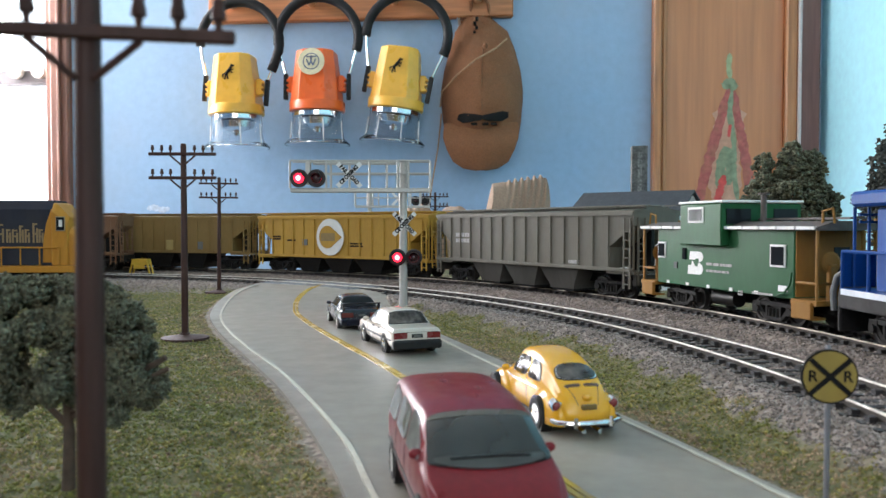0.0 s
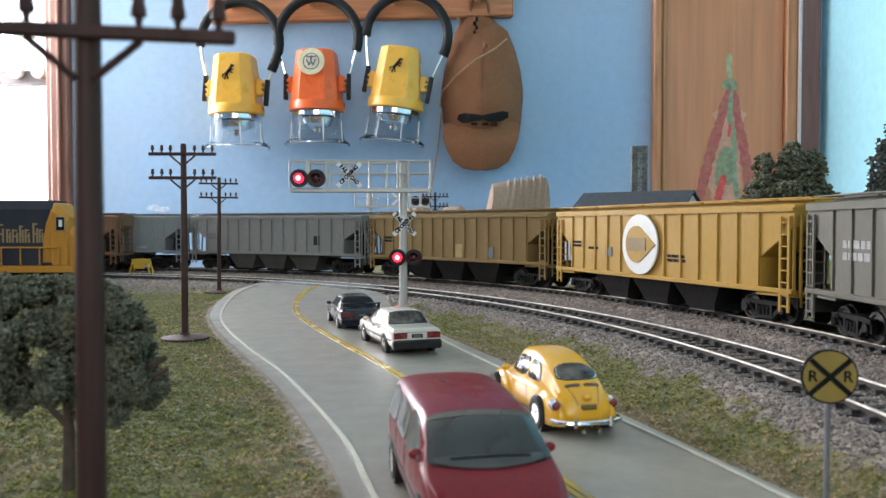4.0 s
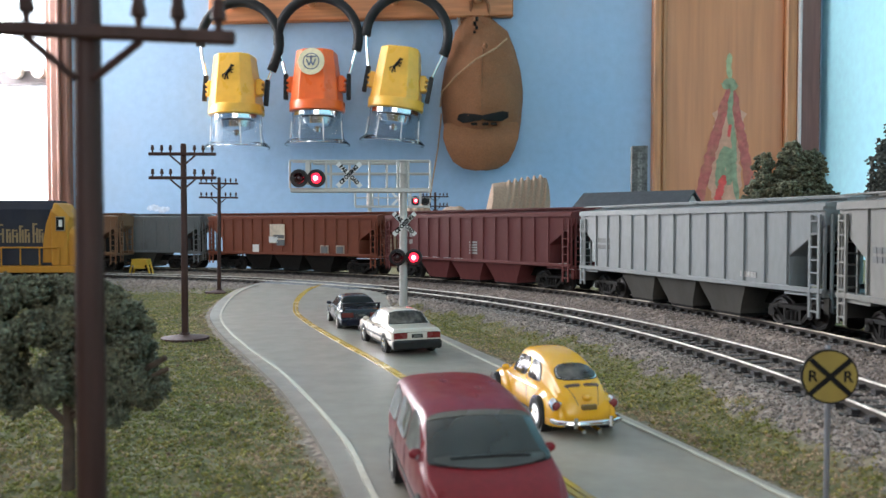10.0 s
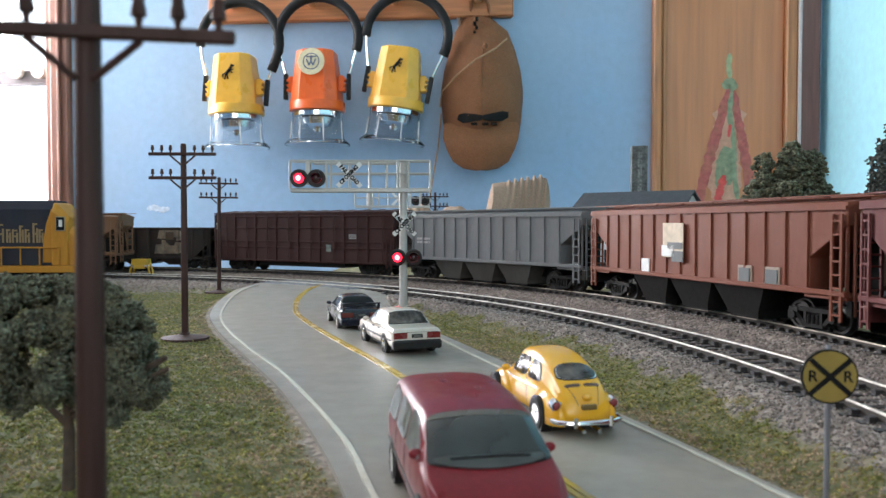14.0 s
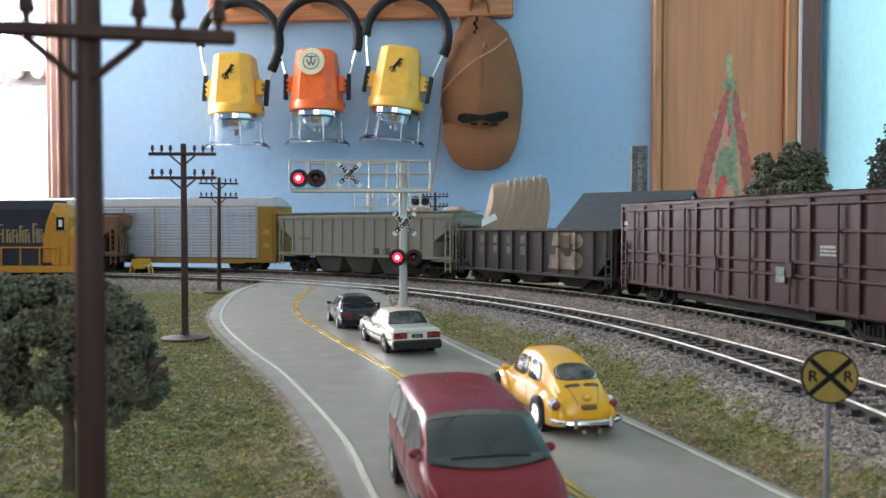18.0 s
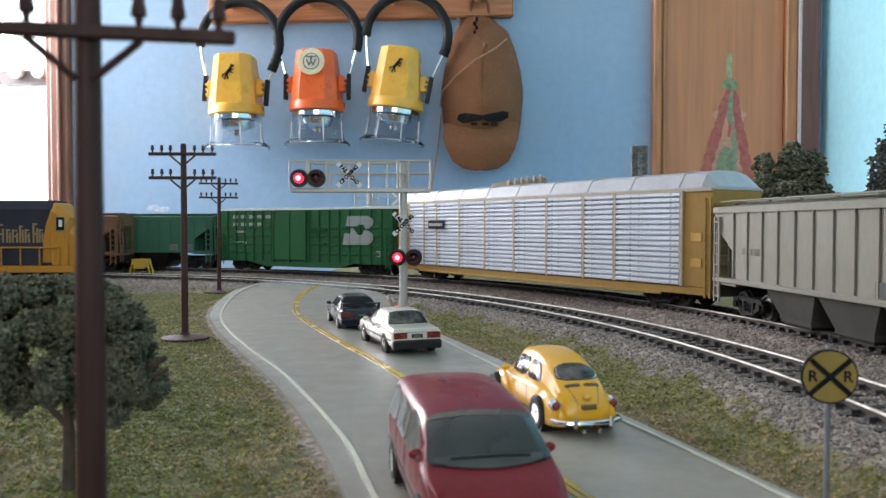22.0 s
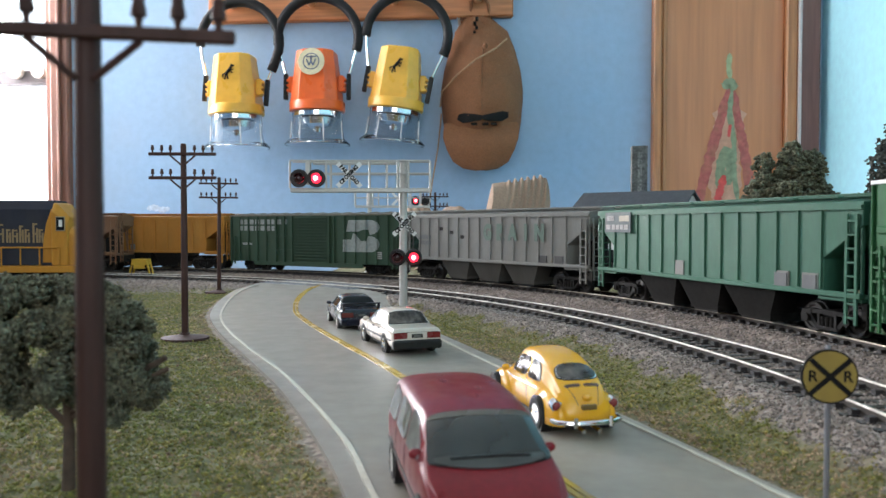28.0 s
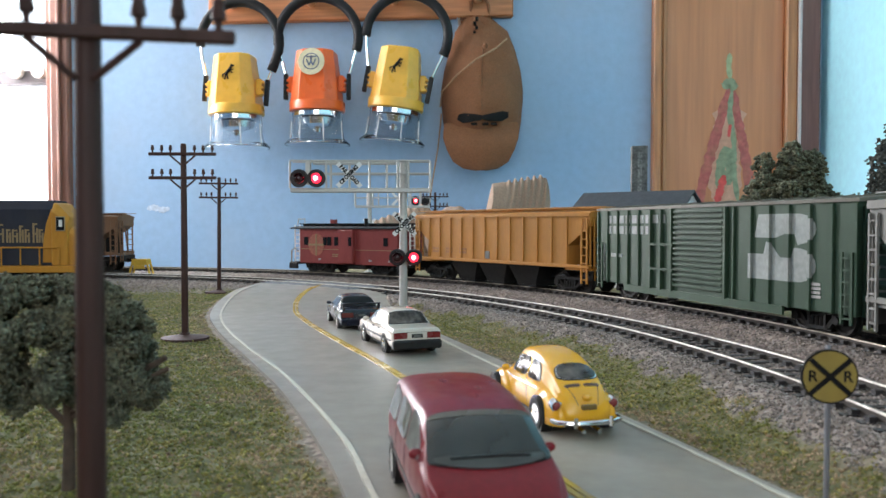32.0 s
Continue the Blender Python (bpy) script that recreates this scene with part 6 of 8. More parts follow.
    arc = [(-0.0085 + 0.0092 * math.cos(radians(a)), 0.0300 + 0.0092 * math.sin(radians(a))) for a in np.linspace(45, 315, 22)]
    extrude_xz(bm, arc + [(0.0075, 0.0300)], L - 0.0019, L - 0.0016)
    part("herald_drop", bm, yellow, c)
    boxes("herald_bar", mat("herald_brown", (0.22, 0.15, 0.05), 0.6), c, (-0.0155, 0.0, L - 0.0022, L - 0.0019, 0.0268, 0.0332))
    bars(c, -0.070, 0.0290, 0.0100, 0.0040, 2, LETTER_K, L, 13)
    bars(c, -0.052, 0.0270, 0.0100, 0.0020, 1, LETTER_K, L, 14)
    bars(c, 0.022, 0.0240, 0.0140, 0.0040, 2, LETTER_K, L, 15)
    plate(c, -0.036, 0.0255, 0.0060, 0.0050, mid_grey, L)
    add(c, -0.4225, -0.6245)
    c = covered_hopper("dusty ochre-yellow ribbed covered hopper", ochre, halfof(-0.6245, -0.8260), 14)
    plate(c, 0.012, 0.0220, 0.0070, 0.0090, mat("ochre_patch", (0.33, 0.24, 0.09), 0.7), L)
    plate(c, 0.043, 0.0215, 0.0055, 0.0070, mid_grey, L)
    bars(c, -0.068, 0.0290, 0.0120, 0.0050, 2, LETTER_K, L, 16)
    add(c, -0.6245, -0.8260)
    c = covered_hopper("light grey covered hopper with a dark patch", light_grey, halfof(-0.8260, -1.0277), 13, under=shaded_grime)
    plate(c, 0.048, 0.0270, 0.0055, 0.0075, BLACK, L, label="small black patch")
    bars(c, -0.065, 0.0300, 0.0140, 0.0060, 2, mid_grey, L, 17)
    add(c, -0.8260, -1.0277)
    c = covered_hopper("pale grey ribbed covered hopper", pale_grey, halfof(-1.0277, -1.2260), 13, under=shaded_grime)
    bars(c, -0.065, 0.0295, 0.0140, 0.0070, 2, mid_grey, L, 18)
    bars(c, 0.052, 0.0195, 0.0100, 0.0035, 1, LETTER_W, L, 19)
    add(c, -1.0277, -1.2260)
    c = covered_hopper("oxide-maroon covered hopper with white stencils", maroon, halfof(-1.2260, -1.4325), 14, under=maroon)
    bars(c, -0.066, 0.0300, 0.0110, 0.0100, 2, LETTER_W, L, 20)
    bars(c, 0.008, 0.0245, 0.0080, 0.0090, 5, LETTER_W, L, 21)
    for k in range(6):
        bars(c, -0.070 + k * 0.0125, 0.0165, 0.0085, 0.0014, 1, LETTER_W, L, 22 + k)
    add(c, -1.2260, -1.4325)
    c = covered_hopper("rusty orange-brown covered hopper with a torn poster", rust, halfof(-1.4325, -1.6330), 14)
    plate(c, -0.010, 0.0325, 0.0165, 0.0160, mat("poster_paper", (0.62, 0.52, 0.40), 0.8, var=0.15, scale=300), L - 0.0012, 0.0003, "poster", "torn pale poster")
    plate(c, -0.014, 0.0275, 0.0100, 0.0050, LETTER_W, L - 0.0015, 0.0002, "poster_scrap")
    plate(c, -0.006, 0.0250, 0.0090, 0.0050, mid_grey, L - 0.0015, 0.0002, "poster_scrap")
    plate(c, -0.008, 0.0300, 0.0120, 0.0030, mid_grey, L - 0.0015, 0.0002, "poster_scrap")
    plate(c, -0.0355, 0.0195, 0.0070, 0.0070, LETTER_W, L)
    for x in (0.040, 0.056):
        plate(c, x, 0.0195, 0.0085, 0.0075, mat("faded_stencil", (0.36, 0.28, 0.22), 0.7), L)
        plate(c, x, 0.0195, 0.0065, 0.0055, mid_grey, L - 0.0004)
    add(c, -1.4325, -1.6330)
    c = covered_hopper("mid grey ribbed covered hopper", mid_grey, halfof(-1.6330, -1.8345), 13, under=shaded_grime)
    plate(c, 0.038, 0.0205, 0.0060, 0.0065, mat("panel_dark_grey", (0.12, 0.12, 0.12), 0.6), L)
    bars(c, -0.062, 0.0285, 0.0160, 0.0050, 2, LETTER_W, L, 30)
    add(c, -1.6330, -1.8345)
    c = boxcar("oxide-brown all-door boxcar with rods and rails", brown, halfof(-1.8345, -2.0410), 0.0085, 0.0500, 0.0520, brown, "panelled")
    bars(c, -0.094, 0.0390, 0.0060, 0.0060, 2, LETTER_W, L - 0.0002, 31)
    bars(c, -0.094, 0.0150, 0.0060, 0.0080, 4, LETTER_W, L - 0.0002, 32)
    bars(c, 0.058, 0.0305, 0.0080, 0.0040, 3, LETTER_W, L - 0.0002, 33)
    for z in (0.0225, 0.0195):
        plate(c, 0.0340, z, 0.0050, 0.0028, mat("faded_plate", (0.16, 0.19, 0.17), 0.7, var=0.3, scale=600), L - 0.0012, 0.0003, "data_plate")
    add(c, -1.8345, -2.0410)
    c = open_hopper("faded black open hopper with a pale painted herald", coal, halfof(-2.0410, -2.2045))
    ghost = mat("ghost_lettering", (0.19, 0.145, 0.105), 0.75, var=0.3, scale=300, dirt=0.7, dirt_scale=80, dark=(0.04, 0.036, 0.034))
    hh = halfof(-2.0410, -2.2045) - 0.006
    monogram(c, 0.036, 0.0245, 0.0215, ghost, L, 1.45, [(-hh + 0.0165 + (2 * hh - 0.033) * k / 8, 0.0020) for k in range(9)], 0.0012)
    for k in range(4):
        for z in (0.0305, 0.0235):
            plate(c, -0.0465 + k * 0.0145, z, 0.0070, 0.0050, mat("worn_lettering", (0.085, 0.072, 0.062), 0.8, var=0.3, scale=300, dirt=0.9, dirt_scale=110, dark=(0.02, 0.018, 0.017)), L, 0.0003, "ghost_letter", "worn pale lettering")
    plate(c, 0.036, 0.0300, 0.0080, 0.0070, mat("rust_patch", (0.075, 0.050, 0.032), 0.8, var=0.2), L - 0.0003, 0.0002, "rust_patch")
    add(c, -2.0410, -2.2045)
    c = covered_hopper("putty-tan ribbed covered hopper", tan, halfof(-2.2045, -2.4095), 14, under=shaded_grime)
    for x in (0.0195, 0.0310):
        plate(c, x, 0.0195, 0.0060, 0.0050, mat("panel_black", (0.04, 0.04, 0.04), 0.6), L)
    bars(c, -0.062, 0.0285, 0.0140, 0.0040, 1, grey, L, 34)
    for k in range(4):
        bars(c, 0.044, 0.0400 - 0.0055 * k, 0.0032, 0.0035, 1, mat("faded_red_stencil", (0.30, 0.17, 0.13), 0.7), L, 35 + k)
    add(c, -2.2045, -2.4095)
    add(autorack("enclosed autorack with silver slatted sides and yellow frame", halfof(-2.4095, -2.7160)), -2.4095, -2.7160)
    whr = mat("white_roof", (0.62, 0.63, 0.62), 0.5, var=0.06)
    c = boxcar("bright green waffle-sided boxcar with white herald", bgreen, halfof(-2.7160, -2.9180), 0.0085, 0.0530, 0.0545, whr, "waffle")
    hh = halfof(-2.7160, -2.9180) - 0.006
    monogram(c, 0.062, 0.0355, 0.0230, mat("chalky_white", (0.27, 0.30, 0.28), 0.7, var=0.1, scale=500), L, 1.35, [(-hh + 2 * hh * k / 18, 0.0009) for k in range(10, 19)], 0.0011, 0.0009)
    for k in range(5):
        bars(c, -0.0745 + k * 0.0098, 0.0470, 0.0062, 0.0042, 1, LETTER_W, L, 40 + k)
        if k < 4:
            bars(c, -0.0745 + k * 0.0098, 0.0405, 0.0062, 0.0042, 1, LETTER_W, L, 46 + k)
    bars(c, -0.068, 0.0340, 0.0120, 0.0028, 1, LETTER_W, L, 52)
    bars(c, -0.068, 0.0245, 0.0150, 0.0028, 1, LETTER_W, L, 53)
    bars(c, 0.082, 0.0170, 0.0060, 0.0050, 4, LETTER_W, L, 54)
    add(c, -2.7160, -2.9180)
    c = covered_hopper("sea-green ribbed covered hopper with a name board", sea, halfof(-2.9180, -3.1200), 14)
    plate(c, -0.0700, 0.0410, 0.0270, 0.0105, mat("grey_name_board", (0.10, 0.125, 0.13), 0.7, var=0.15, scale=400), L - 0.0012, 0.0003, "name_board", "grey name board with pale bars of lettering")
    bars(c, -0.0770, 0.0432, 0.0080, 0.0042, 1, LETTER_W, L - 0.0015, 55)
    plate(c, -0.0630, 0.0430, 0.0100, 0.0030, mat("board_emblem", (0.42, 0.38, 0.30), 0.7), L - 0.0015, 0.0002, "board_emblem")
    bars(c, -0.0700, 0.0385, 0.0240, 0.0040, 1, LETTER_W, L - 0.0015, 56)
    plate(c, -0.0135, 0.0200, 0.0070, 0.0065, light_grey, L)
    for x in (0.055, 0.070):
        plate(c, x, 0.0190, 0.0080, 0.0065, light_grey, L)
        plate(c, x, 0.0190, 0.0065, 0.0050, mid_grey, L - 0.0004)
    add(c, -2.9180, -3.1200)
    c = covered_hopper("dusty grey covered hopper lettered GRAIN in green", grain, halfof(-3.1200, -3.3210), 14, under=shaded_grime)
    for k, ch in enumerate("GRAIN"):
        words(ch, 0.0135, LETTER_G, c, pose(0.004 + k * 0.0122, L - 0.00098, 0.0345, 90, 0, 0), "faded green letter", "letter", 0.8, 0.06)
    for k, (z, t) in enumerate(((0.0370, 1), (0.0345, 1), (0.0315, 1))):
        bars(c, -0.048 + k * 0.0120, z, 0.0040, 0.0035, 1, LETTER_K, L, 60 + k)
    bars(c, -0.068, 0.0290, 0.0150, 0.0085, 2, mid_grey, L, 64)
    for x in (0.055, 0.069):
        plate(c, x, 0.0185, 0.0070, 0.0050, MATS["panel_black"], L)
    add(c, -3.1200, -3.3210)
    c = boxcar("faded green boxcar with louvred door and pale herald", olive, halfof(-3.3210, -3.5175), 0.0085, 0.0480, 0.0500, grey, "louvred")
    hh = halfof(-3.3210, -3.5175) - 0.006
    monogram(c, 0.055, 0.0310, 0.0255, mat("dusty_white", (0.24, 0.265, 0.25), 0.7, var=0.15, scale=400, dirt=0.4, dirt_scale=60), L, 1.5, [(-hh + 2 * hh * k / 17, 0.0013) for k in range(11, 18)], 0.0011)
    for z, w in ((0.0425, 0.056), (0.0370, 0.048)):
        for k in range(int(w / 0.0062)):
            plate(c, -0.0800 + k * 0.0066, z, 0.0046, 0.0042, MATS["dusty_white"], L, 0.0003, "letter_bar")
    bars(c, -0.072, 0.0235, 0.0120, 0.0030, 1, MATS["dusty_white"], L, 65)
    bars(c, 0.073, 0.0160, 0.0060, 0.0060, 4, LETTER_W, L, 66)
    add(c, -3.3210, -3.5175)
    c = covered_hopper("weathered orange covered hopper with sooty ribs", orange, halfof(-3.5175, -3.7090), 12)
    for k in range(3):
        bars(c, -0.062 + k * 0.016, 0.0220, 0.0080, 0.0045, 2, mat("sooty_stencil", (0.30, 0.13, 0.04), 0.7), L, 67 + k)
    plate(c, -0.004, 0.0200, 0.0050, 0.0050, light_grey, L)
    add(c, -3.5175, -3.7090)
    add(caboose_red("dull red bay-window caboose with gold stripe", halfof(-3.7090, -3.8500)), -3.7090, -3.8500)
    return consist


TRAIN = build_train()

# ---- line-side things ----


def telegraph_pole():
    """A moulded pole, two crossarms with braces and insulators, on a round base."""
    t = thing("telegraph_pole", "dark brown plastic telegraph pole with two crossarms", "telegraph pole", group="telegraph poles along the layout")
    bm = bmesh.new()
    lathe(bm, [(0.00150, 0.0), (0.00142, 0.03), (0.00122, 0.0822), (0.0009, 0.0828)], 12)
    part("pole", bm, POLE, t, smooth=True)
    bm = bmesh.new()
    lathe(bm, [(0.0100, 0.0), (0.0098, 0.0010), (0.0060, 0.0016), (0.0022, 0.0022), (0.0018, 0.003)], 24)
    part("base", bm, POLE, t, smooth=True)
    for z in (0.0683, 0.0783):
        boxes("crossarm", POLE, t, (-0.0140, 0.0140, -0.0021, -0.0009, z - 0.00065, z + 0.00065), bevel=0.0002)
        for s in (-1, 1):
            rods("brace", POLE, t, ((s * 0.0052, -0.0013, z - 0.0006), (s * 0.0008, -0.0013, z - 0.0044), 0.0004))
            for x in (0.0050, 0.0086, 0.0124):
                bm = bmesh.new()
                lathe(bm, [(0.0003, 0.0), (0.0004, 0.0008), (0.00075, 0.0010), (0.00070, 0.0018), (0.00055, 0.0022), (0.0006, 0.0028), (0.0002, 0.0031)], 8, (s * x, -0.0015, z + 0.0007))
                part("insulator", bm, POLE, t, smooth=True)
    return t


def crossbuck(parent, x, y, z, size, sx=1):
    for k, (ang, text) in enumerate(((45, "CROSSING"), (-45, "RAIL  ROAD"))):
        m = pose(x, y - 0.0006 * (1 - k), z) @ Matrix.Rotation(radians(-ang), 4, "Y")
        boxes("crossbuck_blade", LETTER_W, parent, (-size / 2, size / 2, -0.0003, 0.0003, -0.00125, 0.00125), at=m, label="white crossbuck blade")
        words(text, 0.0030, LETTER_K, parent, m @ pose(0, -0.00045, 0, 90, 0, 0), stretch=0.86 if k else 0.92, bold=0.06)


LENSES = []


def flasher(parent, x, y, z, r, phase, facing=0):
    """A round black signal head with hood; its ball lens turns between a lit and a dark half."""
    bm = bmesh.new()
    turn = Matrix.Rotation(radians(90), 4, "X")
    lathe(bm, [(0.0006, -0.0012), (r, -0.0010), (r, 0.0004), (r * 0.80, 0.0006), (r * 0.45, -0.0002)], 28, (x, y, z), turn)
    head = part("signal_head", bm, BLACK, parent, "black round target", smooth=True)
    bm = bmesh.new()
    pts = [radians(a) for a in np.linspace(15, 165, 13)]
    loft(bm, [[(x + q * math.cos(a), y + d, z + q * math.sin(a)) for q, d in ((r * 0.66, -0.0004), (r * 0.66, -0.0042), (r * 0.58, -0.0042), (r * 0.58, -0.0004))] for a in pts])
    part("hood", bm, BLACK, head, smooth=True)
    bm = bmesh.new()
    bmesh.ops.create_uvsphere(bm, u_segments=40, v_segments=28, radius=r * 0.56)
    me = mesh_of(bm, "lens")
    me.materials.append(LAMP_ON)
    me.materials.append(LAMP_OFF)
    me.materials.append(LAMP_CORE)
    for p in me.polygons:
        p.material_index = 0 if p.center.y < 0 else 1
        if p.center.y < -r * 0.56 * 0.86:
            p.material_index = 2
    me.shade_smooth()
    lens = new("lens", me)
    lens.parent = head
    lens.matrix_basis = pose(x, y - 0.0004, z)
    tagged(lens, "red flasher lens")
    if phase == 1 - facing:
        bm = bmesh.new()
        lathe(bm, [(r * 0.7, 0.0006), (r * 0.62, 0.0034), (0.0004, 0.0040)], 20, (x, y, z), Matrix.Rotation(radians(-90), 4, "X"))
        part("back_cover", bm, BLACK, head, smooth=True)
    LENSES.append((lens, Vector((x, y - 0.0004, z)), phase))


def cantilever_signal(m, label, order=(0, 1)):
    """A level-crossing mast with a railed cantilever, crossbucks and two pairs of red flashers."""
    t = thing("crossing_signal", label, "crossing signal", m, group="level crossing signals")
    H = 0.0845
    bm = bmesh.new()
    lathe(bm, [(0.0052, 0.0), (0.0052, 0.0012), (0.0024, 0.0016), (0.00225, 0.004), (0.0021, H), (0.0016, H + 0.0006)], 18)
    part("mast", bm, SILVER, t, smooth=True)
    x0, x1 = -0.0625, 0.0150
    b, top = 0.0690, 0.0842
    boxes("walkway", SILVER, t, (x0, x1, -0.0042, 0.0042, b - 0.0022, b), bevel=0.0003)
    for k in range(30):
        x = x0 + (x1 - x0) * (k + 0.5) / 30
        boxes("walkway_slat", SILVER, t, (x - 0.0006, x + 0.0006, -0.0040, 0.0040, b, b + 0.0003))
    for y in (-0.0042, 0.0042):
        for z in (top, (top + b) / 2 + 0.0005):
            xa = x0 if (y < 0 or z == top) else x0 + 0.02
            rods("handrail", SILVER, t, ((xa, y, z), (x1, y, z), 0.00058))
        xs = (x0, -0.0425, -0.0185, -0.0030, 0.0030, x1) if y < 0 else (x0 + 0.0215, x0 + 0.032, -0.0095, x1)
        for x in xs:
            rods("rail_post", SILVER, t, ((x, y, b), (x, y, top), 0.00068))
    rods("truss_rod", SILVER, t, ((x0 + 0.012, 0.001, top - 0.0012), (0, 0.001, top - 0.0012), 0.0009))
    for s in (-1, 1):
        rods("mast_clamp", SILVER, t, ((0.0027 * s, -0.003, b), (0.0027 * s, -0.003, top + 0.0006), 0.0007))
    boxes("lamp_bracket", SILVER, t, (x0 + 0.0088, x0 + 0.0112, -0.0055, 0.0, b + 0.002, top - 0.0004))
    for k, x in enumerate((x0 + 0.0055, x0 + 0.0150)):
        flasher(t, x, -0.0068, 0.0743, 0.0050, order[k])
    crossbuck(t, -0.0295, -0.0060, 0.0762, 0.0182)
    crossbuck(t, 0.0008, -0.0040, 0.0492, 0.0172)
    boxes("lamp_arm", BLACK, t, (-0.0045, 0.0060, -0.0040, -0.0020, 0.0298, 0.0316), bevel=0.0003)
    for k, x in enumerate((-0.0030, 0.0060)):
        flasher(t, x, -0.0052, 0.0307, 0.0047, order[k])
    return t


def warning_sign(m):
    t = thing("crossing_warning_sign", "round yellow and black railway warning sign on a steel post", "road sign", m)
    rods("post", mat("sign_post_steel", (0.20, 0.20, 0.22), 0.5, 0.4), t, ((0, 0.0006, 0), (0, 0.0006, 0.0290), 0.00050), seg=8)
    up = pose(0, 0, 0.0236) @ Matrix.Rotation(radians(90), 4, "X")
    for r, d, mm, lab in ((0.0047, 0.0003, LETTER_K, "black rim"), (0.0044, 0.0005, mat("sign_yellow", (0.26, 0.18, 0.028), 0.5, var=0.1), "yellow face")):
        bm = bmesh.new()
        rod(bm, (0, 0, -d), (0, 0, d), r, 36)
        part("disc", bm, mm, t, lab, at=up)
    for a in (42, -42):
        boxes("cross_bar", LETTER_K, t, (-0.0044, 0.0044, -0.0007, -0.0004, -0.00042, 0.00042), at=pose(0, -0.00005 if a > 0 else 0, 0.0236) @ Matrix.Rotation(radians(a), 4, "Y"))
    for x in (-0.0029, 0.0029):
        words("R", 0.0027, LETTER_K, t, pose(x, -0.0006, 0.0236, 90, 0, 0))


# ---- trees ----


def tree(name, label, m, height, trunk_r, blobs, leaf, n, colour, seed, limbs=()):
    """A modelled tree: tapered trunk, limbs and a crown of many small foam lumps."""
    t = thing(name, label, "tree", m)
    bark = mat("bark_brown", (0.075, 0.050, 0.036), 0.9, var=0.3, scale=400, bump=0.0004)
    bm = bmesh.new()
    tube(bm, [(0, 0, 0), (trunk_r * 0.3, 0, height * 0.25), (-trunk_r * 0.2, trunk_r * 0.2, height * 0.5), (0, 0, height * 0.8)], trunk_r, 10)
    for v in bm.verts:
        f = 1.35 - v.co.z / height
        v.co.x *= max(0.3, f)
        v.co.y *= max(0.3, f)
    part("trunk", bm, bark, t, smooth=True)
    for a, b, r in limbs:
        rods("limb", bark, t, (a, b, r), seg=7)
    rng = np.random.default_rng(seed)
    pts, size = [], []
    w = np.array([b[3] ** 2 for b in blobs])
    for (x, y, z, r), k in zip(blobs, (n * w / w.sum()).astype(int)):
        d = rng.normal(size=(k, 3))
        d /= np.linalg.norm(d, axis=1)[:, None]
        q = r * rng.uniform(0.70, 1.0, k) ** 0.5 * rng.choice([1.0, 1.0, 1.06, 0.92], k)
        lump = 1 + 0.22 * np.sin(d[:, 0] * 7 + x * 900) * np.sin(d[:, 1] * 6 + z * 700) + 0.12 * np.sin(d[:, 2] * 11)
        pts.append(np.array([x, y, z]) + d * (q * lump)[:, None])
        size.append(rng.uniform(0.6, 1.3, k) * leaf)
    me = tuft_mesh("foliage", np.vstack(pts), np.concatenate(size), seed, 0.9)
    me.materials.append(mat(name + "_foam", colour, 0.95, var=0.3, scale=700, island=0.5, dirt=0.8, dirt_scale=170, dark=(colour[0] * 1.25, colour[1] * 0.95, colour[2] * 0.75)))
    ob = new("crown", me)
    ob.parent = t
    tagged(ob, "ragged crown of foam foliage")
    return t


# ---- road vehicles (x forwards, z = 0 at the road) ----


def wheel(car, x, y, r, w, hub, side):
    bm = bmesh.new()
    turn = Matrix.Rotation(radians(-90 * side), 4, "X")
    lathe(bm, [(r * 0.6, -w * 0.5), (r * 0.94, -w * 0.5), (r, -w * 0.35), (r, w * 0.35), (r * 0.94, w * 0.5), (r * 0.66, w * 0.5), (r * 0.62, w * 0.38)], 24, (0, 0, 0), turn)
    t = part("wheel", bm, RUBBER, car, at=pose(x, y, r), smooth=True)
    bm = bmesh.new()
    lathe(bm, [(r * 0.64, w * 0.40), (r * 0.60, w * 0.47), (r * 0.35, w * 0.36), (r * 0.16, w * 0.5), (0.00005, w * 0.52)], 20, (0, 0, 0), turn)
    part("hubcap", bm, hub, t, smooth=True)


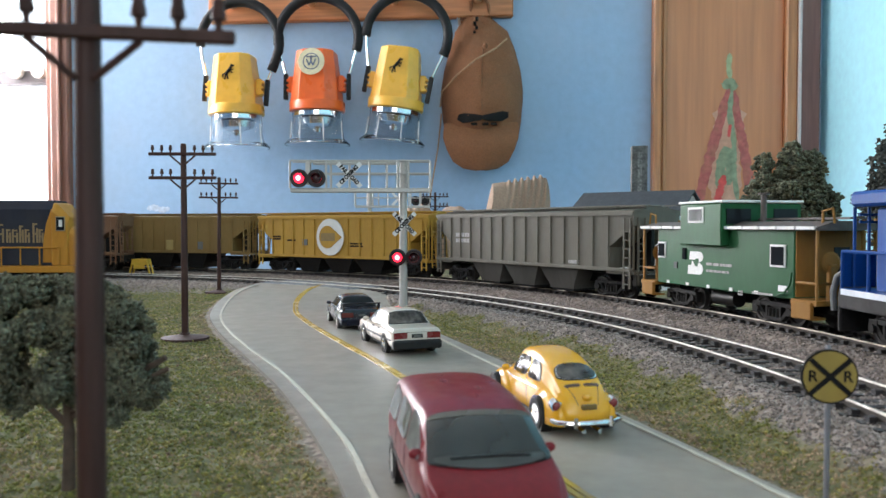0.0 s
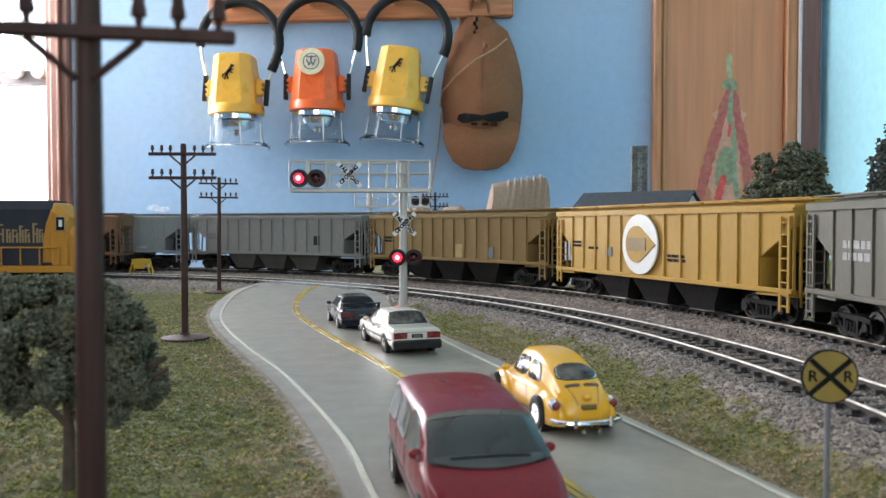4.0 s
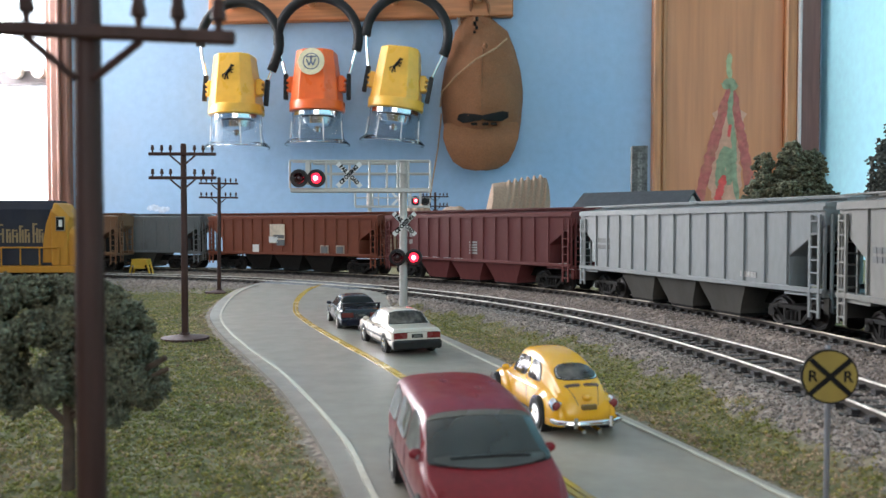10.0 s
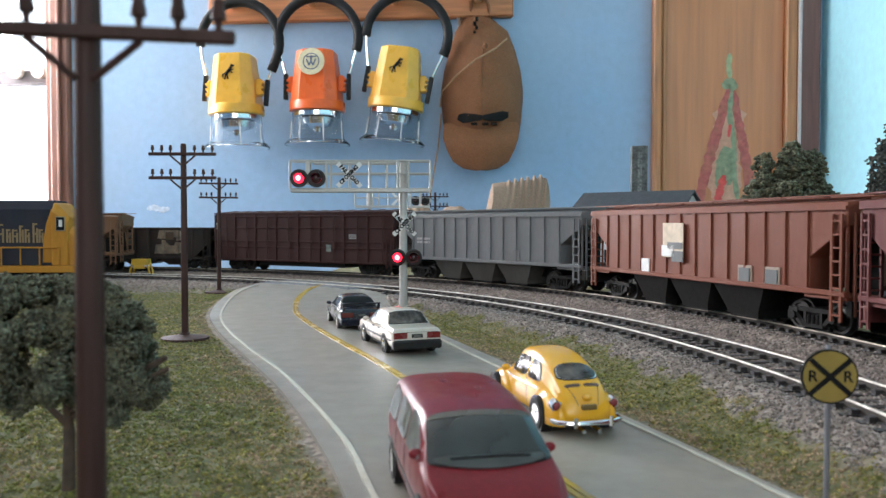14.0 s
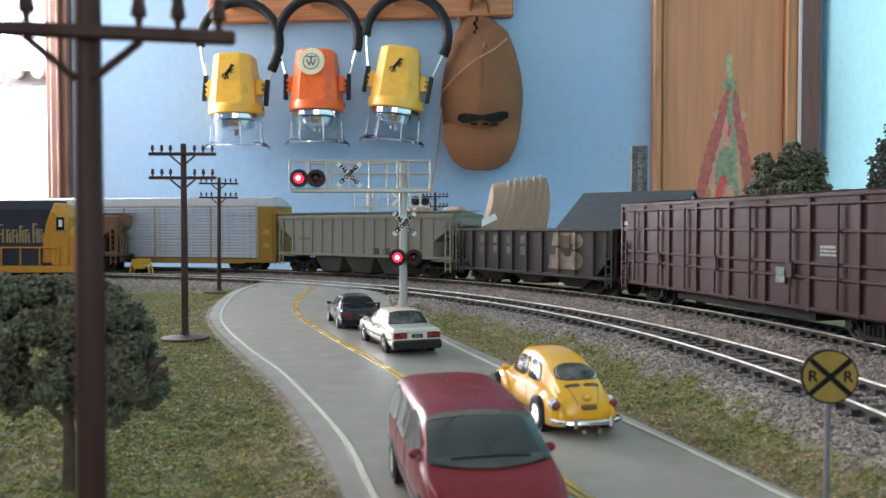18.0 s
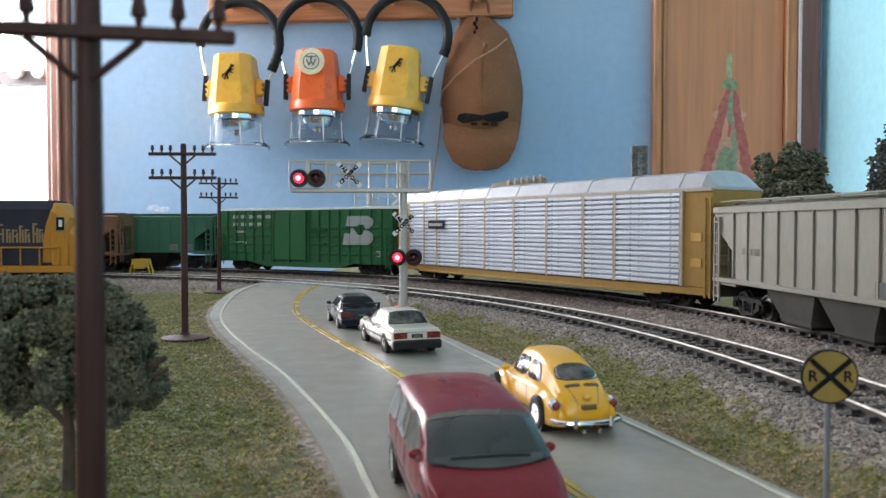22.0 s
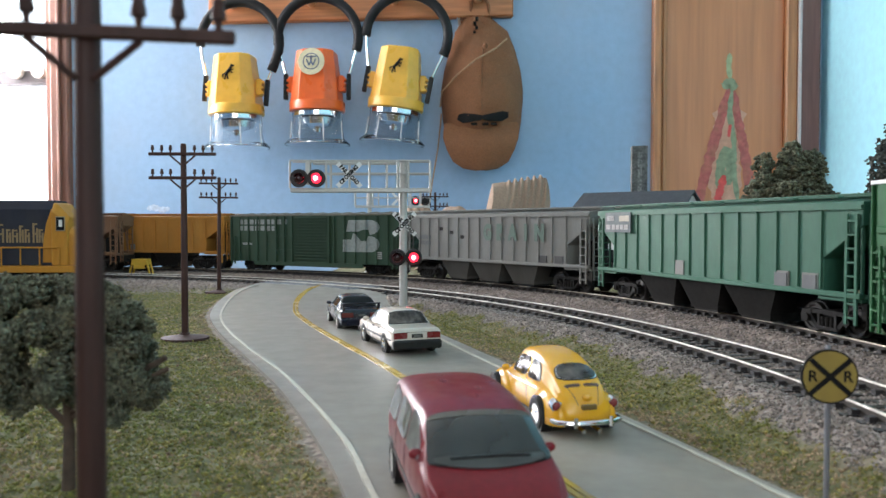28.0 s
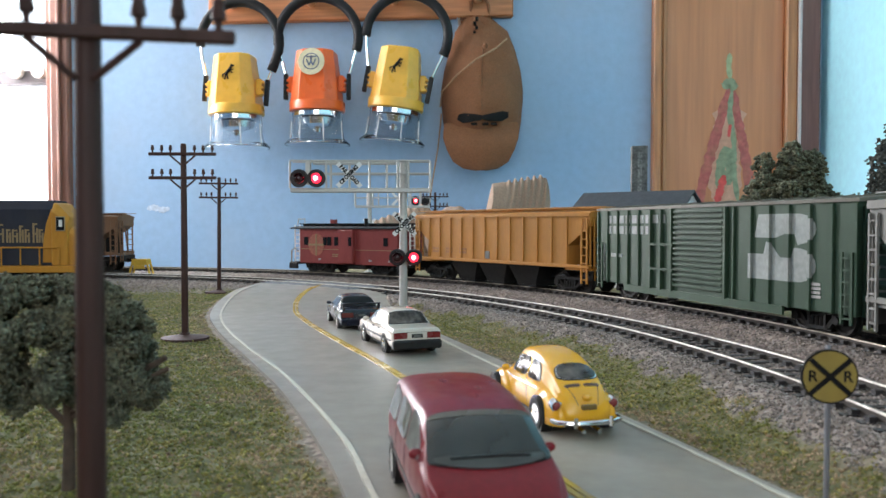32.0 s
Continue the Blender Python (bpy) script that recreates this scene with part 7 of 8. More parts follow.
class Skin:
    """A smooth car body. Stations: x, sill half-width, belt half-width, roof half-width, sill z, belt z, roof z."""

    def __init__(self, stations, tuck=0.985):
        self.s = np.array(stations, float)
        self.tuck = tuck

    def at(self, x):
        """The half section at x: rows of (y, z) from the sill to the middle of the roof."""
        s = self.s
        i = int(np.clip(np.searchsorted(s[:, 0], x) - 1, 0, len(s) - 2))
        u = (x - s[i, 0]) / (s[i + 1, 0] - s[i, 0])

        def slope(k):
            if k <= 0 or k >= len(s) - 1:
                return np.zeros(6)
            a = (s[k, 1:] - s[k - 1, 1:]) / (s[k, 0] - s[k - 1, 0])
            b = (s[k + 1, 1:] - s[k, 1:]) / (s[k + 1, 0] - s[k, 0])
            return np.where(a * b > 0, 2 * a * b / (a + b + 1e-12), 0.0)
        d = s[i + 1, 0] - s[i, 0]
        h1, h2 = 2 * u ** 3 - 3 * u * u + 1, u ** 3 - 2 * u * u + u
        h3, h4 = -2 * u ** 3 + 3 * u * u, u ** 3 - u * u
        ws, wb, wr, zs, zb, zr = h1 * s[i, 1:] + h2 * d * slope(i) + h3 * s[i + 1, 1:] + h4 * d * slope(i + 1)
        g = zr - zb
        c = [(ws * 0.72, zs), (ws * 0.95, zs + 0.06 * (zb - zs)), (wb, zs + 0.50 * (zb - zs)), (wb * self.tuck, zb), (wb * 0.35 + wr * 0.65, zb + 0.52 * g), (wr, zb + 0.80 * g), (wr * 0.72, zb + 0.955 * g), (0.0, zr)]
        c = np.array([(2 * c[0][0] - c[1][0], c[0][1])] + c + [(-c[-2][0], c[-2][1])])
        out = []
        for k in range(1, len(c) - 2):
            for t in np.linspace(0, 1, 5)[:-1]:
                a, b, e, f = c[k - 1:k + 3]
                out.append(0.5 * (2 * b + (e - a) * t + (2 * a - 5 * b + 4 * e - f) * t * t + (3 * b - a - 3 * e + f) * t ** 3))
        out.append(c[-2])
        return np.array(out)

    def mesh(self, n=72):
        bm = bmesh.new()
        xs = np.linspace(self.s[0, 0], self.s[-1, 0], n)
        rings = []
        for x in xs:
            h = self.at(x)
            rings.append([(x, y, z) for y, z in h] + [(x, -y, z) for y, z in h[-2::-1]])
        loft(bm, rings)
        return bm

    def over(self, x, y):
        """The upper surface at x, y."""
        h = self.at(x)
        k = int(np.argmax(h[:, 0]))
        return Vector((x, y, float(np.interp(abs(y), h[k:, 0][::-1], h[k:, 1][::-1]))))

    def side(self, x, z, s):
        h = self.at(x)
        return Vector((x, s * float(np.interp(z, h[:, 1], h[:, 0])), z))


def patch(name, car, where, corners, material, lift=0.00022, grow=1.0, label="", power=6.0, nu=14, nv=10):
    """A rounded pane or trim piece that follows a skin. where(a, b) gives a place on it; corners are in (a, b)."""
    c = np.array(corners, float)
    c = c.mean(axis=0) + (c - c.mean(axis=0)) * grow
    grid = np.zeros((nv + 1, nu + 1, 3))
    for j in range(nv + 1):
        for i in range(nu + 1):
            a, b = 2 * i / nu - 1, 2 * j / nv - 1
            k = max(abs(a), abs(b)) / max(1e-9, (abs(a) ** power + abs(b) ** power) ** (1 / power))
            a, b = (1 + a * k) / 2, (1 + b * k) / 2
            q = (c[0] * (1 - a) + c[1] * a) * (1 - b) + (c[3] * (1 - a) + c[2] * a) * b
            grid[j, i] = where(*q)
    nrm = np.cross(np.gradient(grid, axis=1), np.gradient(grid, axis=0))
    nrm /= np.linalg.norm(nrm, axis=2)[:, :, None] + 1e-12
    mid = grid.reshape(-1, 3).mean(axis=0)
    if float(np.sum(nrm.reshape(-1, 3).mean(axis=0) * (mid - np.array((0, 0, 0.006))))) < 0:
        nrm = -nrm
    bm = bmesh.new()
    top = [[bm.verts.new(p) for p in row] for row in grid + nrm * lift]
    low = [[bm.verts.new(p) for p in row] for row in grid - nrm * 0.0005]
    for j in range(nv):
        for i in range(nu):
            bm.faces.new((top[j][i], top[j][i + 1], top[j + 1][i + 1], top[j + 1][i]))
            bm.faces.new((low[j][i], low[j + 1][i], low[j + 1][i + 1], low[j][i + 1]))
    rim = [(0, i) for i in range(nu)] + [(j, nu) for j in range(nv)] + [(nv, i) for i in range(nu, 0, -1)] + [(j, 0) for j in range(nv, 0, -1)]
    for (a, b), (p, q) in zip(rim, rim[1:] + rim[:1]):
        bm.faces.new((top[a][b], low[a][b], low[p][q], top[p][q]))
    return part(name, bm, material, car, label, smooth=True)


def ball(name, car, material, at, r, label=""):
    bm = bmesh.new()
    bmesh.ops.create_uvsphere(bm, u_segments=16, v_segments=10, radius=1.0)
    for v in bm.verts:
        v.co = Vector((at[0] + v.co.x * r[0], at[1] + v.co.y * r[1], at[2] + v.co.z * r[2]))
    return part(name, bm, material, car, label, smooth=True)


def saloon(m, label, c, L, Wd, Ht, dark_lower, tail, spoiler, trim):
    """A three-box model car."""
    car = thing("model_car", label, "car", m, group="model cars on the road")
    w = Wd / 2
    zb = Ht * 0.60
    skin = Skin([(-L * 0.500, w * 0.88, w * 0.90, w * 0.80, Ht * 0.24, Ht * 0.50, Ht * 0.54), (-L * 0.492, w * 0.94, w * 0.96, w * 0.86, Ht * 0.21, Ht * 0.55, Ht * 0.625), (-L * 0.475, w * 0.96, w * 0.98, w * 0.88, Ht * 0.20, Ht * 0.56, Ht * 0.64),
                 (-L * 0.40, w * 0.97, w, w * 0.88, Ht * 0.19, Ht * 0.575, Ht * 0.655), (-L * 0.318, w * 0.97, w, w * 0.86, Ht * 0.18, zb, Ht * 0.672),
                 (-L * 0.212, w * 0.97, w, w * 0.70, Ht * 0.18, zb, Ht * 0.955), (-L * 0.16, w * 0.97, w, w * 0.69, Ht * 0.18, zb, Ht * 0.985), (0, w * 0.97, w, w * 0.69, Ht * 0.18, zb, Ht),
                 (L * 0.075, w * 0.97, w, w * 0.69, Ht * 0.18, zb, Ht * 0.965), (L * 0.215, w * 0.97, w, w * 0.84, Ht * 0.18, zb * 0.98, Ht * 0.645), (L * 0.40, w * 0.96, w * 0.98, w * 0.84, Ht * 0.19, Ht * 0.54, Ht * 0.59),
                 (L * 0.475, w * 0.93, w * 0.94, w * 0.80, Ht * 0.20, Ht * 0.48, Ht * 0.54), (L * 0.50, w * 0.84, w * 0.86, w * 0.74, Ht * 0.22, Ht * 0.42, Ht * 0.47)])
    part("body", skin.mesh(96), c, car, smooth=True)
    g, gs = (GLASS_CAR, GLASS_PALE) if dark_lower else (GLASS_DARK, GLASS_DARK)
    for name, quad in (("rear_window", [(-L * 0.308, w * 0.80), (-L * 0.308, -w * 0.80), (-L * 0.216, -w * 0.60), (-L * 0.216, w * 0.60)]), ("windscreen", [(L * 0.203, w * 0.80), (L * 0.203, -w * 0.80), (L * 0.085, -w * 0.60), (L * 0.085, w * 0.60)])):
        patch("window_seal", car, skin.over, quad, BLACK, 0.00012, 1.06, power=9)
        patch(name, car, skin.over, quad, g, 0.00024, power=9)
    for s in (-1, 1):
        on = lambda x, z: skin.side(x, z, s)
        for x0, x1, t0, t1 in ((-0.272, -0.205, -0.214, -0.195), (-0.190, -0.030, -0.180, -0.030), (-0.012, 0.160, -0.012, 0.078)):
            quad = [(L * x0, Ht * 0.645), (L * x1, Ht * 0.645), (L * t1, Ht * 0.905), (L * t0, Ht * 0.905)]
            patch("window_seal", car, on, quad, BLACK, 0.00010, 1.16, power=9)
            patch("side_window", car, on, quad, gs, 0.0002, power=9)
        patch("side_trim", car, on, [(-L * 0.47, Ht * 0.345), (L * 0.46, Ht * 0.345), (L * 0.46, Ht * 0.385), (-L * 0.47, Ht * 0.385)], trim, 0.0003, power=12, nv=2)
        for x in (-0.170, -0.020):
            patch("door_handle", car, on, [(L * x, Ht * 0.535), (L * (x + 0.035), Ht * 0.535), (L * (x + 0.035), Ht * 0.560), (L * x, Ht * 0.560)], trim, 0.0004, nu=4, nv=2)
        for x in (-0.195, -0.021, 0.170):      # door gaps
            patch("door_gap", car, on, [(L * x, Ht * 0.24), (L * x + 0.00016, Ht * 0.24), (L * x + 0.00016, Ht * 0.60), (L * x, Ht * 0.60)], BLACK, 0.00006, power=20, nu=2)
        ball("mirror", car, c, (L * 0.180, s * (w + 0.0006), Ht * 0.665), (0.0008, 0.0013, 0.0008))
        boxes("tail_light", tail, car, (-L * 0.503, -L * 0.490, s * w * 0.66 - w * 0.27, s * w * 0.66 + w * 0.27, Ht * 0.40, Ht * 0.545), bevel=0.0002, label="dark red tail light")
        for x in (-L * 0.290, L * 0.300):
            bm = bmesh.new()
            rod(bm, (x, s * (w - 0.0016), Ht * 0.215), (x, s * (w + 0.00010), Ht * 0.215), Ht * 0.262, 28)
            part("wheel_arch", bm, BLACK, car)
            wheel(car, x, s * (w - 0.0009), Ht * 0.215, 0.0024, CHROME if dark_lower else SILVER, s)
    boxes("rear_bumper", dark_lower or c, car, (-L * 0.522, -L * 0.470, -w * 0.97, w * 0.97, Ht * 0.16, Ht * 0.375), bevel=0.0006)
    boxes("front_bumper", dark_lower or c, car, (L * 0.475, L * 0.515, -w * 0.95, w * 0.95, Ht * 0.20, Ht * 0.34), bevel=0.0006)
    boxes("plate_recess", BLACK, car, (-L * 0.505, -L * 0.49, -w * 0.22, w * 0.22, Ht * 0.42, Ht * 0.51), bevel=0.0001)
    boxes("number_plate", mat("plate_grey", (0.10, 0.10, 0.09), 0.6), car, (-L * 0.5065, -L * 0.505, -w * 0.15, w * 0.15, Ht * 0.435, Ht * 0.495))
    boxes("boot_gap", BLACK, car, (-L * 0.502, -L * 0.49, -w * 0.84, w * 0.84, Ht * 0.545, Ht * 0.552))
    boxes("underbody", BLACK, car, (-L * 0.46, L * 0.46, -w * 0.85, w * 0.85, Ht * 0.13, Ht * 0.24))
    if spoiler:
        boxes("spoiler_wing", c, car, (-L * 0.505, -L * 0.455, -w * 0.90, w * 0.90, Ht * 0.80, Ht * 0.835), bevel=0.0003)
        for s in (-1, 1):
            boxes("spoiler_leg", c, car, (-L * 0.50, -L * 0.46, s * w * 0.82 - 0.0005, s * w * 0.82 + 0.0005, Ht * 0.60, Ht * 0.82), bevel=0.0002)
    return car


def rounded_car(m, label):
    car = thing("model_car", label, "car", m, group="model cars on the road")
    c = mat("glossy_yellow_car_paint", (0.74, 0.375, 0.016), 0.26, var=0.03, scale=100, coat=0.3)
    skin = Skin([(-0.0228, 0.0018, 0.0022, 0.0010, 0.0040, 0.0046, 0.0050), (-0.0224, 0.0038, 0.0044, 0.0026, 0.0034, 0.0053, 0.0064), (-0.0212, 0.0052, 0.0057, 0.0040, 0.0030, 0.0062, 0.0084), (-0.0190, 0.0060, 0.0064, 0.0047, 0.0026, 0.0074, 0.0104),
                 (-0.0155, 0.0064, 0.0067, 0.0049, 0.0024, 0.0086, 0.0127), (-0.0115, 0.0066, 0.0069, 0.0050, 0.0022, 0.0093, 0.0146), (-0.0065, 0.0066, 0.0070, 0.0050, 0.0022, 0.0096, 0.0159), (-0.0010, 0.0066, 0.0070, 0.0050, 0.0022, 0.0096, 0.0164),
                 (0.0035, 0.0066, 0.0070, 0.0049, 0.0022, 0.0096, 0.0159), (0.0056, 0.0066, 0.0069, 0.0050, 0.0022, 0.0095, 0.0146), (0.0088, 0.0064, 0.0066, 0.0050, 0.0022, 0.0092, 0.0112), (0.0140, 0.0058, 0.0058, 0.0040, 0.0024, 0.0082, 0.0100), (0.0190, 0.0044, 0.0044, 0.0028, 0.0028, 0.0064, 0.0078), (0.0222, 0.0026, 0.0026, 0.0014, 0.0034, 0.0046, 0.0054)], tuck=0.97)
    part("body", skin.mesh(96), c, car, smooth=True)
    for s in (-1, 1):
        on = lambda x, z: skin.side(x, z, s)
        for x in (-0.0142, 0.0150):
            bm = bmesh.new()
            bmesh.ops.create_uvsphere(bm, u_segments=28, v_segments=16, radius=1.0)
            for v in bm.verts:
                q = 0.0074 if v.co.x > 0 else (0.0078 if x < 0 else 0.0074)
                v.co = Vector((x + v.co.x * q, s * (0.0056 + max(-0.3, s * v.co.y) * 0.0029), 0.0036 + max(-0.25, v.co.z) * (0.0056 if x < 0 else 0.0050)))
            part("fender", bm, c, car, smooth=True)
            bm = bmesh.new()
            rod(bm, (x + 0.0005, s * 0.0060, 0.0034), (x + 0.0005, s * 0.00858, 0.0034), 0.0042, 28)
            part("wheel_arch", bm, BLACK, car)
            wheel(car, x + 0.0005, s * 0.0076, 0.0037, 0.0026, CHROME, s)
        boxes("running_board", mat("grey_rubber", (0.10, 0.10, 0.10), 0.6), car, (-0.0075, 0.0085, s * 0.0074 - 0.0012, s * 0.0074 + 0.0012, 0.0020, 0.0026), bevel=0.0002)
        patch("chrome_strip", car, on, [(-0.0100, 0.0084), (0.0140, 0.0080), (0.0140, 0.0083), (-0.0100, 0.0087)], CHROME, 0.00022, power=20, nv=2)
        for quad, nm in (([(-0.0112, 0.0101), (-0.0040, 0.0101), (-0.0046, 0.0142), (-0.0085, 0.0138)], "quarter_window"), ([(-0.0026, 0.0101), (0.0064, 0.0101), (0.0042, 0.0138), (-0.0028, 0.0143)], "door_window")):
            patch("window_seal", car, on, quad, BLACK if nm == "quarter_window" else CHROME, 0.00010, 1.10, power=5)
            patch(nm, car, on, quad, GLASS_CAR, 0.00020, power=5)
        patch("door_gap", car, on, [(-0.0036, 0.0032), (-0.00345, 0.0032), (-0.00345, 0.0098), (-0.0036, 0.0098)], mat("dark_yellow_gap", (0.10, 0.05, 0.01), 0.6), 0.00006, power=20, nu=2)
        bm = bmesh.new()
        rod(bm, (-0.0207, s * 0.0066, 0.0066), (-0.0192, s * 0.0066, 0.0070), 0.00125, 18)
        part("light_ring", bm, CHROME, car)
        ball("tail_light", car, mat("tail_red", (0.20, 0.03, 0.03), 0.15), (-0.0206, s * 0.0066, 0.0067), (0.0006, 0.00095, 0.00105), "red tail light in a chrome ring")
        ball("mirror", car, c, (0.0068, s * 0.0085, 0.0104), (0.0008, 0.0010, 0.0008))
    quad = [(-0.0175, 0.0046), (-0.0175, -0.0046), (-0.0128, -0.0040), (-0.0128, 0.0040)]
    patch("window_seal", car, skin.over, quad, BLACK, 0.00012, 1.10, power=2.9)
    patch("window_trim", car, skin.over, quad, CHROME, 0.00018, 1.04, power=2.9)
    patch("rear_window", car, skin.over, quad, GLASS_CAR, 0.00026, label="wide oval rear window", power=2.9)
    for s in (-1, 1):
        patch("louvre", car, skin.over, [(-0.0192, s * 0.0004), (-0.0192, s * 0.0040), (-0.0185, s * 0.0040), (-0.0185, s * 0.0004)], mat("louvre_shadow", (0.09, 0.05, 0.02), 0.7), 0.00008, nu=6, nv=3)
    lid = mat("dark_yellow_gap", (0.10, 0.05, 0.01), 0.6)
    for s in (-1, 1):
        patch("lid_gap", car, skin.over, [(-0.0222, s * 0.0022), (-0.0222, s * 0.00235), (-0.0186, s * 0.00385), (-0.0186, s * 0.0037)], lid, 0.00005, power=20, nu=2)
    ball("plate_lamp", car, c, (-0.0216, 0, 0.0083), (0.0010, 0.0011, 0.0007))
    boxes("number_plate", mat("plate_dark", (0.14, 0.09, 0.02), 0.6), car, (-0.0232, -0.0222, -0.0017, 0.0017, 0.0060, 0.0071), bevel=0.0002)
    bm = bmesh.new()
    tube(bm, [(-0.0205, -0.0076, 0.0036), (-0.0228, -0.0070, 0.0036), (-0.0242, -0.0050, 0.0036), (-0.0247, -0.0025, 0.0036), (-0.0248, 0, 0.0036), (-0.0247, 0.0025, 0.0036), (-0.0242, 0.0050, 0.0036), (-0.0228, 0.0070, 0.0036), (-0.0205, 0.0076, 0.0036)], 0.00055, 8)
    part("rear_bumper", bm, CHROME, car, "chrome bumper bar", smooth=True)
    for s in (-1, 1):
        rods("overrider", CHROME, car, ((-0.0248, s * 0.0040, 0.0028), (-0.0248, s * 0.0040, 0.0050), 0.0005))
        rods("tailpipe", CHROME, car, ((-0.018, s * 0.0018, 0.0018), (-0.0242, s * 0.0018, 0.0017), 0.0005))
    boxes("underbody", BLACK, car, (-0.018, 0.019, -0.0055, 0.0055, 0.0014, 0.0030))
    return car


def people_carrier(m, label):
    """A rounded van seen from its windscreen."""
    car = thing("model_van", label, "van", m, group="model cars on the road")
    c = mat("van_red", (0.170, 0.0085, 0.015), 0.34, var=0.10, scale=900, coat=0.12, spec=0.25, dirt=0.1, dirt_scale=60)
    w = 0.0111
    skin = Skin([(-0.0270, w * 0.80, w * 0.84, w * 0.60, 0.0042, 0.0095, 0.0118), (-0.0262, w * 0.90, w * 0.93, w * 0.74, 0.0034, 0.0108, 0.0152), (-0.0248, w * 0.95, w * 0.97, w * 0.80, 0.0030, 0.0114, 0.0176), (-0.0220, w * 0.97, w, w * 0.82, 0.0026, 0.0115, 0.0187), (-0.0120, w * 0.98, w, w * 0.83, 0.0025, 0.0115, 0.0192),
                 (0.0, w * 0.98, w, w * 0.82, 0.0025, 0.0114, 0.0189), (0.0070, w * 0.98, w, w * 0.80, 0.0025, 0.0112, 0.0180), (0.0096, w * 0.98, w * 0.995, w * 0.80, 0.0025, 0.0111, 0.0170), (0.0178, w * 0.97, w * 0.97, w * 0.86, 0.0025, 0.0100, 0.0117),
                 (0.0212, w * 0.95, w * 0.94, w * 0.80, 0.0025, 0.0088, 0.0101), (0.0245, w * 0.88, w * 0.87, w * 0.68, 0.0027, 0.0068, 0.0080), (0.0262, w * 0.74, w * 0.72, w * 0.50, 0.0032, 0.0050, 0.0058)])
    part("body", skin.mesh(96), c, car, smooth=True)
    g = mat("van_glazing", (0.018, 0.021, 0.021), 0.12, var=0.4, scale=60, spec=0.5, coat=0.2, dirt=0.5, dirt_scale=75, dark=(0.060, 0.058, 0.050))
    dusk = mat("van_grey_trim", (0.045, 0.045, 0.042), 0.5, var=0.2)
    bow = lambda x, y: skin.over(x + 0.0016 * max(0, (x - 0.0085) / 0.009) * (1 - (y / w) ** 2 * 1.4), y)
    quad = [(0.0163, w * 0.86), (0.0163, -w * 0.86), (0.0072, -w * 0.74), (0.0072, w * 0.74)]
    patch("screen_seal", car, bow, quad, BLACK, 0.00010, 1.02, power=16)
    patch("windscreen", car, bow, quad, g, 0.00022, label="dark windscreen", power=16, nu=20, nv=14)
    patch("scuttle", car, bow, [(0.0164, w * 0.76), (0.0164, -w * 0.76), (0.0148, -w * 0.78), (0.0148, w * 0.78)], dusk, 0.00034, power=4)
    patch("headlining", car, bow, [(0.0087, w * 0.745), (0.0087, -w * 0.745), (0.0073, -w * 0.72), (0.0073, w * 0.72)], mat("van_headlining", (0.085, 0.075, 0.058), 0.25, var=0.35, scale=120), 0.00028, power=10, label="pale headlining behind the glass")
    for s in (-1, 1):
        rods("wiper", BLACK, car, (bow(0.0155, s * w * 0.55) + Vector((0, 0, 0.0005)), bow(0.0150, -s * w * 0.02 + 0.002) + Vector((0, 0, 0.0005)), 0.00022))
    patch("rear_window", car, skin.over, [(-0.0263, w * 0.70), (-0.0263, -w * 0.70), (-0.0252, -w * 0.66), (-0.0252, w * 0.66)], g, 0.0002)
    for s in (-1, 1):
        on = lambda x, z: skin.side(x, z, s)
        for x0, x1, t0, t1 in ((-0.0222, -0.0118, -0.0205, -0.0118), (-0.0104, 0.0002, -0.0104, 0.0000), (0.0014, 0.0130, 0.0010, 0.0058)):
            quad = [(x0, 0.0118), (x1, 0.0116), (t1, 0.0167), (t0, 0.0174)]
            patch("side_window", car, on, quad, GLASS_PALE, 0.00018, power=6)
        for x in (-0.0110, 0.0008):
            patch("door_gap", car, on, [(x, 0.0036), (x + 0.00016, 0.0036), (x + 0.00016, 0.0114), (x, 0.0114)], BLACK, 0.00006, power=20, nu=2)
        patch("side_strip", car, on, [(-0.0240, 0.0062), (0.0225, 0.0058), (0.0225, 0.0064), (-0.0240, 0.0068)], dusk, 0.0002, power=20, nv=2)
        ball("mirror", car, c, (0.0110, s * (w - 0.0004), 0.0126), (0.0007, 0.0011, 0.0008))
        patch("headlight", car, on, [(0.0215, 0.0058), (0.0246, 0.0056), (0.0244, 0.0070), (0.0215, 0.0078)], CHROME, 0.0002)
        for x in (-0.0160, 0.0165):
            bm = bmesh.new()
            rod(bm, (x, s * (w - 0.0020), 0.0036), (x, s * (w + 0.00005), 0.0036), 0.0045, 28)
            part("wheel_arch", bm, BLACK, car)
            wheel(car, x, s * (w - 0.0010), 0.0036, 0.0026, SILVER, s)
    boxes("grille", BLACK, car, (0.0250, 0.0262, -w * 0.40, w * 0.40, 0.0042, 0.0054), bevel=0.0002)
    boxes("underbody", BLACK, car, (-0.022, 0.021, -w * 0.85, w * 0.85, 0.0018, 0.0030))
    return car


